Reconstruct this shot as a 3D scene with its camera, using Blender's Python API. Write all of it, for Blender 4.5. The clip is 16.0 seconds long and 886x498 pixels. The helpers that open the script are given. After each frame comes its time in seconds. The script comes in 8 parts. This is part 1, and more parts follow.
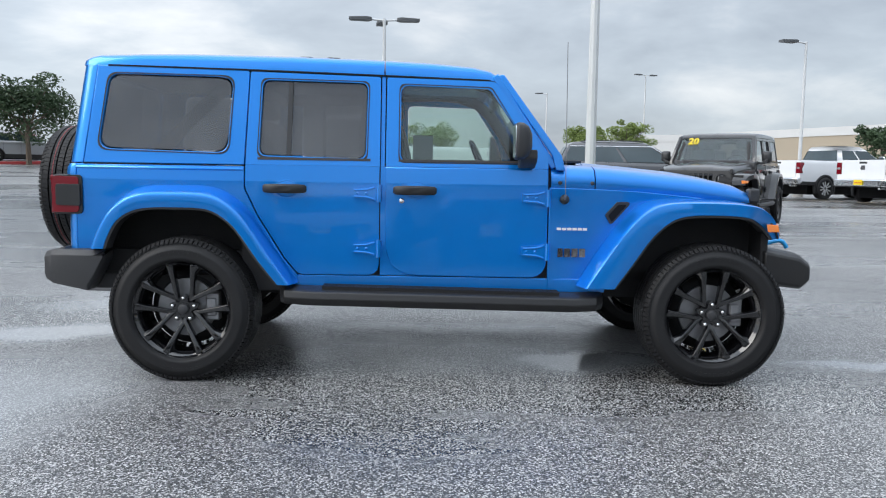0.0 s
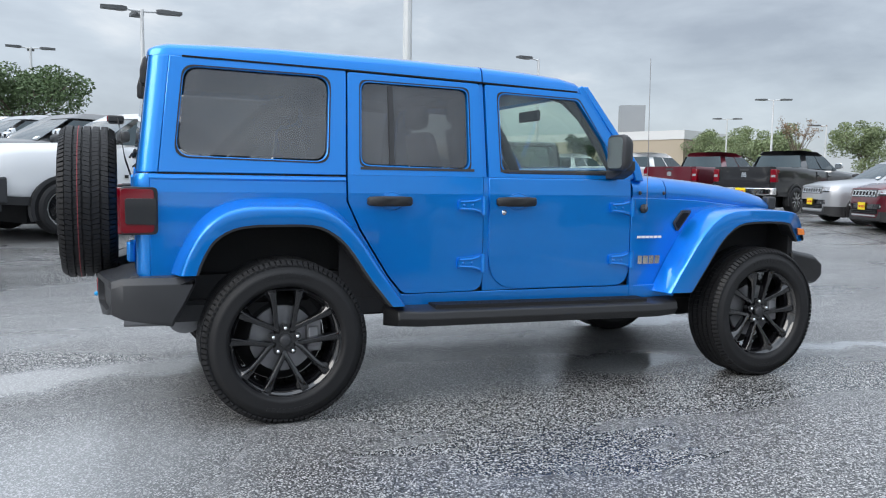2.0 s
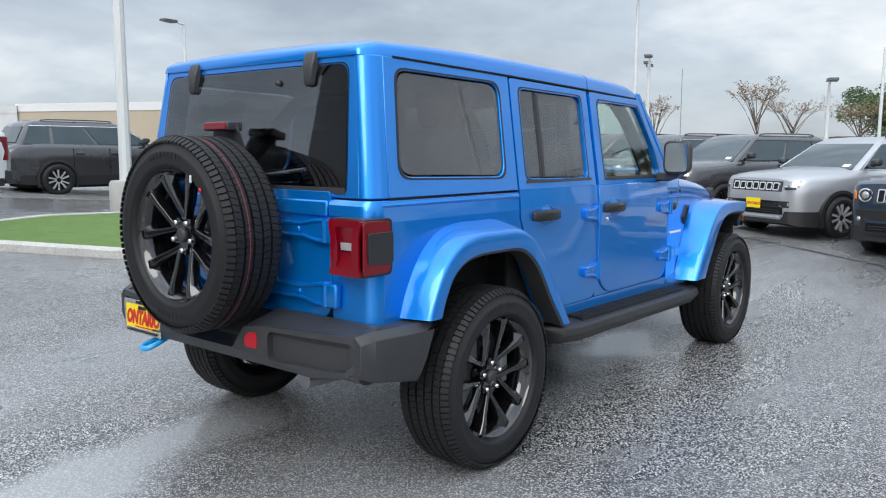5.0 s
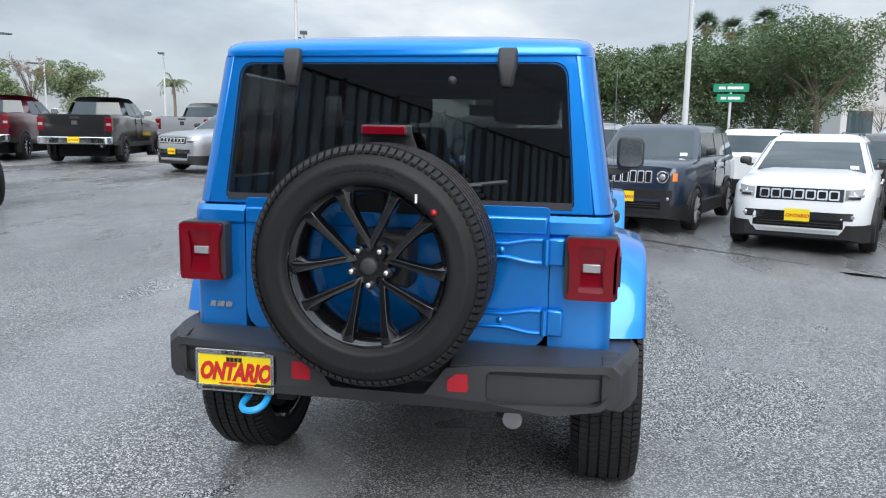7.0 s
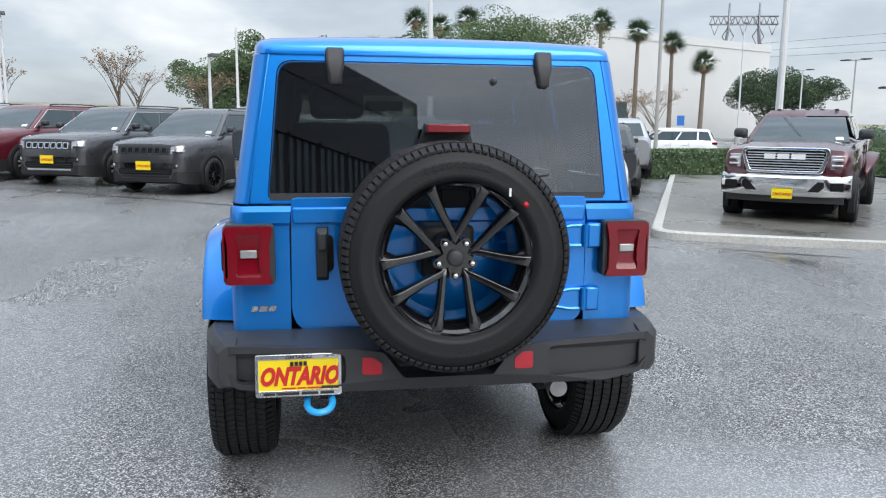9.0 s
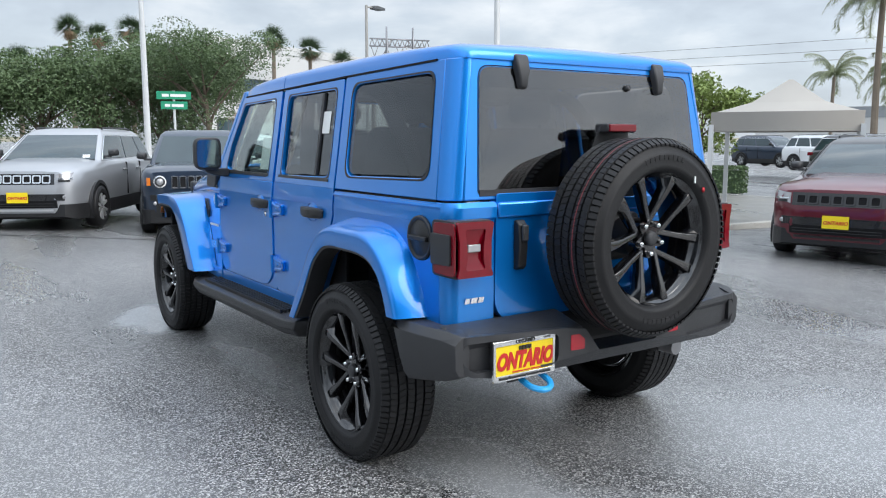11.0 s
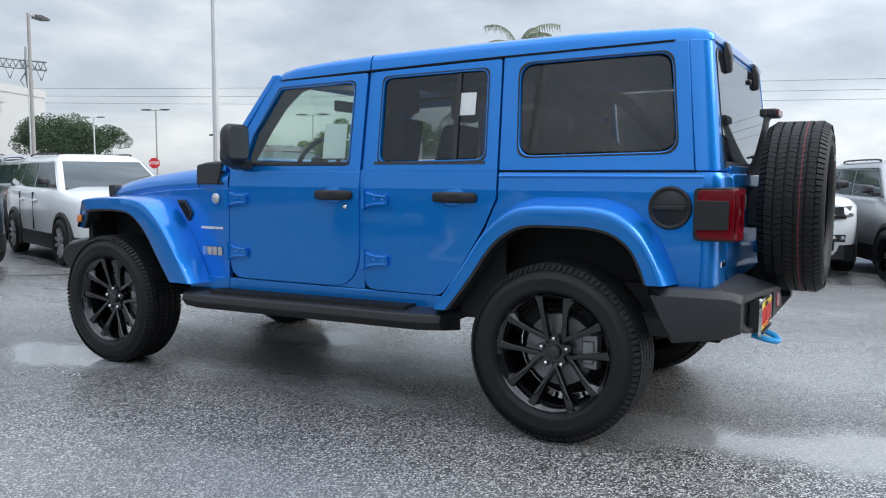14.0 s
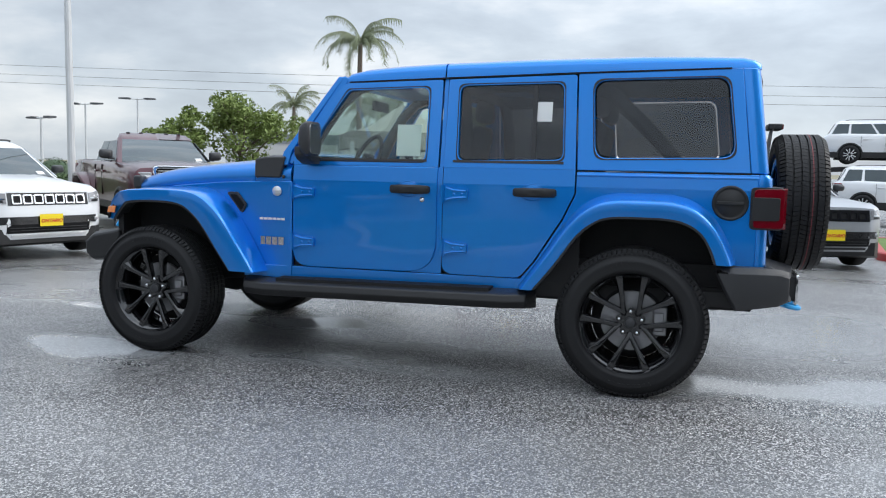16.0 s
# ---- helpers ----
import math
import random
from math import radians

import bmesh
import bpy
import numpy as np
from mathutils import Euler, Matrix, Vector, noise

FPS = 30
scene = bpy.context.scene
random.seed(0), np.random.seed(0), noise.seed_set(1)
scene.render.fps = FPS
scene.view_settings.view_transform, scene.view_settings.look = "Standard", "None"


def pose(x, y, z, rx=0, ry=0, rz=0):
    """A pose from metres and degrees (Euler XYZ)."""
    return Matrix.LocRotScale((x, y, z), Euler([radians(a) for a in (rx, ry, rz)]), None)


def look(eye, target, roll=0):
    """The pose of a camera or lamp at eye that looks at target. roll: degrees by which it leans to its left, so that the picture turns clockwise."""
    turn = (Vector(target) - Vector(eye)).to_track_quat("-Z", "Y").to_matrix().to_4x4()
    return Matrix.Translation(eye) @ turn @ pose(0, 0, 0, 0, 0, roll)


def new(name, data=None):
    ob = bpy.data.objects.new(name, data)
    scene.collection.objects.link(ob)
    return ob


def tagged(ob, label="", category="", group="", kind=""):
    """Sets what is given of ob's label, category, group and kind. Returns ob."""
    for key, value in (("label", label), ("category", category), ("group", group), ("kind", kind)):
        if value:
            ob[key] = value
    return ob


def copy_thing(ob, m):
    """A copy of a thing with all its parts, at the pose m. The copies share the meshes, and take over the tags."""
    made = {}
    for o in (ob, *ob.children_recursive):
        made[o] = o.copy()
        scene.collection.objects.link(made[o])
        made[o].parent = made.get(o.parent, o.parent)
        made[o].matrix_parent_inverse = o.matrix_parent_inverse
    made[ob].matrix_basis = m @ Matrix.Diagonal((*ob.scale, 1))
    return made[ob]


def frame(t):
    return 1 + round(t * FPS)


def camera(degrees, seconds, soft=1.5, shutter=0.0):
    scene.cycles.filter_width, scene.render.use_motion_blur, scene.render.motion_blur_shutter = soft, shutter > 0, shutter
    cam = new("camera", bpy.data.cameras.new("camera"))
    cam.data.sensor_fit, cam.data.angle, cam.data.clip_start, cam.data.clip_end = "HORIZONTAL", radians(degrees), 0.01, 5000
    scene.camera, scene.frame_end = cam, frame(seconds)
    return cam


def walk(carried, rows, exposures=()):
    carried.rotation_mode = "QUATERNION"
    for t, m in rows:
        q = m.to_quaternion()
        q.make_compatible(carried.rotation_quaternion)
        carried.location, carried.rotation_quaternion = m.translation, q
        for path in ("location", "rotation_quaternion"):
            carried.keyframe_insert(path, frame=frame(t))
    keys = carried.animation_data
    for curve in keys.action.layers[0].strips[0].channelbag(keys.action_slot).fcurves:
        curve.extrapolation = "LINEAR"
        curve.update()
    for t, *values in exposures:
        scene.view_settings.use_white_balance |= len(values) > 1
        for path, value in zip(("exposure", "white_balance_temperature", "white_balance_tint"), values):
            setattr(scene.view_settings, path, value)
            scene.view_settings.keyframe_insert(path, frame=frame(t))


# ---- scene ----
cam = camera(58.8, 16.0, soft=1.15)
PATH = [
    (0, (-0.128, -5.298, 1.2), (-0.089, -3.309, 1.004), 0.9),
    (0.5, (-0.624, -5.342, 1.192), (-0.418, -3.361, 1.004), 1.2),
    (1, (-1.168, -5.198, 1.194), (-0.779, -3.244, 1.017), 1.3),
    (1.5, (-1.742, -5.039, 1.206), (-1.167, -3.131, 1.03), 1.1),
    (2, (-2.234, -4.709, 1.207), (-1.482, -2.865, 1.031), 0.9),
    (2.5, (-2.682, -4.444, 1.187), (-1.787, -2.662, 1.026), 0.5),
    (3, (-3.044, -4.109, 1.211), (-2.005, -2.408, 1.04), 0.4),
    (3.5, (-3.251, -3.87, 1.23), (-2.094, -2.249, 1.043), 0.3),
    (4, (-3.65, -3.639, 1.301), (-2.369, -2.117, 1.093), 0.2),
    (4.2, (-3.799, -3.522, 1.329), (-2.469, -2.044, 1.115), 0.2),
    (6.3, (-4.908, -1.49, 1.519), (-3.058, -0.792, 1.219), 0.8),
    (6.5, (-4.955, -1.283, 1.536), (-3.073, -0.679, 1.234), 0.9),
    (7, (-4.96, -0.739, 1.517), (-3.021, -0.358, 1.212), 0.9),
    (7.5, (-5.012, -0.288, 1.521), (-3.044, -0.107, 1.21), 0.9),
    (8, (-4.983, -0.049, 1.547), (-3.008, -0.039, 1.23), 0.7),
    (8.5, (-4.985, 0.104, 1.531), (-3.016, -0.049, 1.212), 0.6),
    (9, (-5.157, 0.495, 1.529), (-3.209, 0.169, 1.21), 0.5),
    (9.2, (-5.156, 0.674, 1.511), (-3.222, 0.274, 1.197), 0.5),
    (11.3, (-4.517, 2.767, 1.429), (-2.941, 1.564, 1.168), -0.2),
    (11.5, (-4.412, 2.946, 1.396), (-2.887, 1.677, 1.145), -0.3),
    (12, (-4.101, 3.336, 1.353), (-2.704, 1.924, 1.117), -0.3),
    (12.5, (-3.805, 3.743, 1.327), (-2.534, 2.214, 1.107), -0.2),
    (13, (-3.425, 3.983, 1.279), (-2.267, 2.366, 1.071), -0.2),
    (13.5, (-3.043, 4.161, 1.233), (-1.979, 2.479, 1.04), -0.0),
    (14, (-2.803, 4.165, 1.192), (-1.814, 2.436, 1.008), 0.3),
    (14.5, (-2.693, 4.281, 1.198), (-1.775, 2.514, 1.012), 0.6),
    (15, (-2.499, 4.692, 1.249), (-1.669, 2.882, 1.057), 0.9),
    (15.5, (-2.151, 4.94, 1.21), (-1.439, 3.081, 1.012), 1.1),
    (16, (-1.705, 5.201, 1.209), (-1.145, 3.292, 1.008), 1.2),
]
walk(cam, [(t, look(eye, aim, roll)) for t, eye, aim, roll in PATH], ((0, 0.05), (4, 0.08), (9, 0.1), (11.5, 0.2), (13.0, 0.05), (16, 0.0)))

# ---- light ----
world = bpy.data.worlds.new("overcast_sky")
scene.world = world
world.use_nodes = True
SUN_EL, SUN_AZ = radians(38), radians(-158)


def build_sky():
    nt = world.node_tree
    nt.nodes.clear()
    N, L = nt.nodes.new, nt.links.new
    out, bg = N("ShaderNodeOutputWorld"), N("ShaderNodeBackground")
    sky = N("ShaderNodeTexSky")
    sky.sky_type, sky.sun_disc = "NISHITA", False
    sky.sun_elevation, sky.sun_rotation = SUN_EL, radians(90) - SUN_AZ
    co, mp = N("ShaderNodeTexCoord"), N("ShaderNodeMapping")
    mp.inputs["Scale"].default_value = (1.0, 1.0, 2.8)
    big, small = N("ShaderNodeTexNoise"), N("ShaderNodeTexNoise")
    for n, sc, det, ro in ((big, 2.1, 7.0, 0.52), (small, 6.5, 6.0, 0.55)):
        n.inputs["Scale"].default_value, n.inputs["Detail"].default_value, n.inputs["Roughness"].default_value = sc, det, ro
        n.inputs["Distortion"].default_value = 0.25
        L(mp.outputs[0], n.inputs["Vector"])
    L(co.outputs["Generated"], mp.inputs["Vector"])
    mix = N("ShaderNodeMix")
    mix.inputs[0].default_value = 0.3
    L(big.outputs[0], mix.inputs[2]), L(small.outputs[0], mix.inputs[3])
    ramp = N("ShaderNodeValToRGB")
    r = ramp.color_ramp
    r.elements[0].position, r.elements[0].color = 0.37, (0.40, 0.45, 0.525, 1)
    r.elements[1].position, r.elements[1].color = 0.665, (1.0, 1.02, 1.04, 1)
    e = r.elements.new(0.52)
    e.color = (0.605, 0.675, 0.755, 1)
    L(mix.outputs[0], ramp.inputs[0])
    add = N("ShaderNodeMix")
    add.data_type, add.blend_type = "RGBA", "ADD"
    add.inputs[0].default_value = 0.02
    L(ramp.outputs[0], add.inputs[6]), L(sky.outputs[0], add.inputs[7])
    # an overcast sky is brightest overhead
    sep, up = N("ShaderNodeSeparateXYZ"), N("ShaderNodeMapRange")
    up.inputs[1].default_value, up.inputs[2].default_value = 0.25, 1.0
    up.inputs[3].default_value, up.inputs[4].default_value = 0.92, 2.3
    L(co.outputs["Generated"], sep.inputs[0]), L(sep.outputs[2], up.inputs[0])
    lit = N("ShaderNodeMix")
    lit.data_type, lit.blend_type = "RGBA", "MULTIPLY"
    lit.inputs[0].default_value = 1.0
    L(add.outputs[2], lit.inputs[6]), L(up.outputs[0], lit.inputs[7])
    # the veiled sun glows broadly through the cloud
    dot, near, glow = N("ShaderNodeVectorMath"), N("ShaderNodeMapRange"), N("ShaderNodeMix")
    dot.operation = "DOT_PRODUCT"
    dot.inputs[1].default_value = (math.cos(SUN_EL) * math.cos(SUN_AZ), math.cos(SUN_EL) * math.sin(SUN_AZ), math.sin(SUN_EL))
    near.interpolation_type = "SMOOTHSTEP"
    near.inputs[1].default_value, near.inputs[2].default_value, near.inputs[3].default_value, near.inputs[4].default_value = -0.6, 1.0, 0.90, 1.28
    L(co.outputs["Generated"], dot.inputs[0]), L(dot.outputs["Value"], near.inputs[0])
    glow.data_type, glow.blend_type = "RGBA", "MULTIPLY"
    glow.inputs[0].default_value = 1.0
    L(lit.outputs[2], glow.inputs[6]), L(near.outputs[0], glow.inputs[7])
    L(glow.outputs[2], bg.inputs["Color"])
    bg.inputs["Strength"].default_value = 1.0
    L(bg.outputs[0], out.inputs[0])


build_sky()
sun = new("sun", bpy.data.lights.new("sun", "SUN"))
sun.data.energy, sun.data.angle, sun.data.color = 1.7, radians(40), (1.0, 0.97, 0.93)
sun_dir = Vector((math.cos(SUN_EL) * math.cos(SUN_AZ), math.cos(SUN_EL) * math.sin(SUN_AZ), math.sin(SUN_EL)))
sun.matrix_world = look(sun_dir * 50, (0, 0, 0))

# ---- materials ----


def surface(name, color, rough=0.5, metal=0.0, coat=0.0, spec=0.5, var=0.12, scale=6.0, bump=0.0, bscale=60.0, sheen_rough=0.0, var2=0.0, scale2=90.0, alpha=1.0):
    m = bpy.data.materials.new(name)
    m.use_nodes = True
    nt = m.node_tree
    N, L = nt.nodes.new, nt.links.new
    b = nt.nodes["Principled BSDF"]
    b.inputs["Metallic"].default_value = metal
    b.inputs["Coat Weight"].default_value = coat
    b.inputs["Coat Roughness"].default_value = 0.03
    b.inputs["Specular IOR Level"].default_value = spec
    co = N("ShaderNodeTexCoord")
    n1 = N("ShaderNodeTexNoise")
    n1.inputs["Scale"].default_value, n1.inputs["Detail"].default_value = scale, 5.0
    L(co.outputs["Object"], n1.inputs["Vector"])
    ramp = N("ShaderNodeMix")
    ramp.data_type = "RGBA"
    lo = [max(c * (1 - var), 0) for c in color]
    hi = [min(c * (1 + var), 1) for c in color]
    ramp.inputs[6].default_value, ramp.inputs[7].default_value = (*lo, 1), (*hi, 1)
    L(n1.outputs[0], ramp.inputs[0])
    col = ramp.outputs[2]
    if var2:
        n2 = N("ShaderNodeTexNoise")
        n2.inputs["Scale"].default_value, n2.inputs["Detail"].default_value = scale2, 3.0
        L(co.outputs["Object"], n2.inputs["Vector"])
        mul = N("ShaderNodeMix")
        mul.data_type, mul.blend_type = "RGBA", "MULTIPLY"
        mul.inputs[0].default_value = 1.0
        mr = N("ShaderNodeMapRange")
        mr.inputs[1].default_value, mr.inputs[2].default_value = 0.3, 0.7
        mr.inputs[3].default_value, mr.inputs[4].default_value = 1 - var2, 1 + var2
        L(n2.outputs[0], mr.inputs[0]), L(col, mul.inputs[6]), L(mr.outputs[0], mul.inputs[7])
        col = mul.outputs[2]
    L(col, b.inputs["Base Color"])
    rr = N("ShaderNodeMapRange")
    rr.inputs[3].default_value, rr.inputs[4].default_value = max(rough - 0.06 - sheen_rough, 0.0), min(rough + 0.06 + sheen_rough, 1)
    L(n1.outputs[0], rr.inputs[0]), L(rr.outputs[0], b.inputs["Roughness"])
    if bump:
        nb = N("ShaderNodeTexNoise")
        nb.inputs["Scale"].default_value, nb.inputs["Detail"].default_value = bscale, 4.0
        L(co.outputs["Object"], nb.inputs["Vector"])
        bp = N("ShaderNodeBump")
        bp.inputs["Strength"].default_value, bp.inputs["Distance"].default_value = bump, 0.004
        L(nb.outputs[0], bp.inputs["Height"]), L(bp.outputs[0], b.inputs["Normal"])
    return m


def car_paint(name, color, metal=0.45, rough=0.32):
    """Clear-coated metallic paint with fine flake and a little road film and rain beading."""
    m = surface(name, color, rough, metal, 1.0 if name.startswith(("blue", "grey", "navy", "black", "red", "maroon")) else 0.65, 0.35, 0.07, 1.3, 0.0)
    nt = m.node_tree
    b = nt.nodes["Principled BSDF"]
    co = nt.nodes.new("ShaderNodeTexCoord")
    v = nt.nodes.new("ShaderNodeTexVoronoi")
    v.inputs["Scale"].default_value = 140.0
    nt.links.new(co.outputs["Object"], v.inputs["Vector"])
    st = nt.nodes.new("ShaderNodeMapRange")
    st.inputs[1].default_value, st.inputs[2].default_value = 0.0, 0.25
    st.inputs[3].default_value, st.inputs[4].default_value = 1.0, 0.0
    nt.links.new(v.outputs["Distance"], st.inputs[0])
    bp = nt.nodes.new("ShaderNodeBump")
    bp.inputs["Strength"].default_value, bp.inputs["Distance"].default_value = 0.05, 0.001
    nt.links.new(st.outputs[0], bp.inputs["Height"])
    n = nt.nodes.new("ShaderNodeTexNoise")
    n.inputs["Scale"].default_value = 2.2
    nt.links.new(co.outputs["Object"], n.inputs["Vector"])
    bq = nt.nodes.new("ShaderNodeBump")
    bq.inputs["Strength"].default_value, bq.inputs["Distance"].default_value = 0.12, 0.012
    nt.links.new(n.outputs[0], bq.inputs["Height"]), nt.links.new(bp.outputs[0], bq.inputs["Normal"])
    nt.links.new(bq.outputs[0], b.inputs["Coat Normal"])
    return m


def window_glass(name, tint, gloss=0.06, least=0.05, film=0.0):
    """Thin tinted pane: lets tinted light through, mirrors by Fresnel."""
    m = bpy.data.materials.new(name)
    m.use_nodes = True
    nt = m.node_tree
    nt.nodes.clear()
    N, L = nt.nodes.new, nt.links.new
    out, mx = N("ShaderNodeOutputMaterial"), N("ShaderNodeMixShader")
    tr, gl, fr = N("ShaderNodeBsdfTransparent"), N("ShaderNodeBsdfGlossy"), N("ShaderNodeLayerWeight")
    co, n = N("ShaderNodeTexCoord"), N("ShaderNodeTexNoise")
    n.inputs["Scale"].default_value = 45.0
    L(co.outputs["Object"], n.inputs["Vector"])
    mr = N("ShaderNodeMapRange")
    mr.inputs[1].default_value, mr.inputs[2].default_value = 0.45, 0.8
    mr.inputs[3].default_value, mr.inputs[4].default_value = 0.005, gloss
    L(n.outputs[0], mr.inputs[0]), L(mr.outputs[0], gl.inputs["Roughness"])
    tr.inputs[0].default_value = (*tint, 1)
    gl.inputs[0].default_value = (0.95, 0.97, 1, 1)
    fr.inputs[0].default_value = 0.5
    pw, ma = N("ShaderNodeMath"), N("ShaderNodeMath")
    pw.operation, ma.operation = "POWER", "MULTIPLY_ADD"
    pw.inputs[1].default_value, ma.inputs[1].default_value, ma.inputs[2].default_value = 4.0, 0.85, least
    L(fr.outputs["Facing"], pw.inputs[0]), L(pw.outputs[0], ma.inputs[0])
    L(ma.outputs[0], mx.inputs[0]), L(tr.outputs[0], mx.inputs[1]), L(gl.outputs[0], mx.inputs[2])
    if film:
        # fogged, rain-streaked pane: a thin milky film cut by runs of water
        mp, st, fog = N("ShaderNodeMapping"), N("ShaderNodeTexNoise"), N("ShaderNodeTexNoise")
        mp.inputs["Scale"].default_value = (120.0, 120.0, 11.0)
        st.inputs["Scale"].default_value, st.inputs["Detail"].default_value = 1.0, 3.0
        fog.inputs["Scale"].default_value, fog.inputs["Detail"].default_value = 3.5, 3.0
        L(co.outputs["Object"], mp.inputs["Vector"]), L(mp.outputs[0], st.inputs["Vector"]), L(co.outputs["Object"], fog.inputs["Vector"])
        a, c, m2 = N("ShaderNodeMapRange"), N("ShaderNodeMapRange"), N("ShaderNodeMath")
        m2.operation = "MULTIPLY"
        for q, lo, hi, o0, o1 in ((a, 0.34, 0.5, 0.35, 1.0), (c, 0.3, 0.7, film * 0.55, film * 1.35)):
            q.inputs[1].default_value, q.inputs[2].default_value, q.inputs[3].default_value, q.inputs[4].default_value = lo, hi, o0, o1
        # the runs start under the upper seal and fade out half way down
        sep, run, mxr = N("ShaderNodeSeparateXYZ"), N("ShaderNodeMapRange"), N("ShaderNodeMath")
        mxr.operation = "MAXIMUM"
        run.inputs[1].default_value, run.inputs[2].default_value, run.inputs[3].default_value, run.inputs[4].default_value = 1.46, 1.62, 1.0, 0.0
        L(co.outputs["Object"], sep.inputs[0]), L(sep.outputs[2], run.inputs[0])
        L(st.outputs[0], a.inputs[0]), L(fog.outputs[0], c.inputs[0]), L(a.outputs[0], mxr.inputs[0]), L(run.outputs[0], mxr.inputs[1]), L(mxr.outputs[0], m2.inputs[0]), L(c.outputs[0], m2.inputs[1])
        df, top = N("ShaderNodeBsdfDiffuse"), N("ShaderNodeMixShader")
        df.inputs[0].default_value = (0.42, 0.43, 0.44, 1)
        L(m2.outputs[0], top.inputs[0]), L(mx.outputs[0], top.inputs[1]), L(df.outputs[0], top.inputs[2]), L(top.outputs[0], out.inputs[0])
    else:
        L(mx.outputs[0], out.inputs[0])
    return m


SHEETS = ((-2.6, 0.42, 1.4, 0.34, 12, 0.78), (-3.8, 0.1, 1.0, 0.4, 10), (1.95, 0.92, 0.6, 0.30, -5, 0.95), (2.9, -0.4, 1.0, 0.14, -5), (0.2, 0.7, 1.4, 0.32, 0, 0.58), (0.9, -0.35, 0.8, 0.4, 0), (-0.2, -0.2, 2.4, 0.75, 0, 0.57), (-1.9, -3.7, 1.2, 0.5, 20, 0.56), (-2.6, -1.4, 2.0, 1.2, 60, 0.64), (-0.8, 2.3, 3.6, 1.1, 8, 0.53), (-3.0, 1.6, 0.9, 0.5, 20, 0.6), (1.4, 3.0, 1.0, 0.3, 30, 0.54))


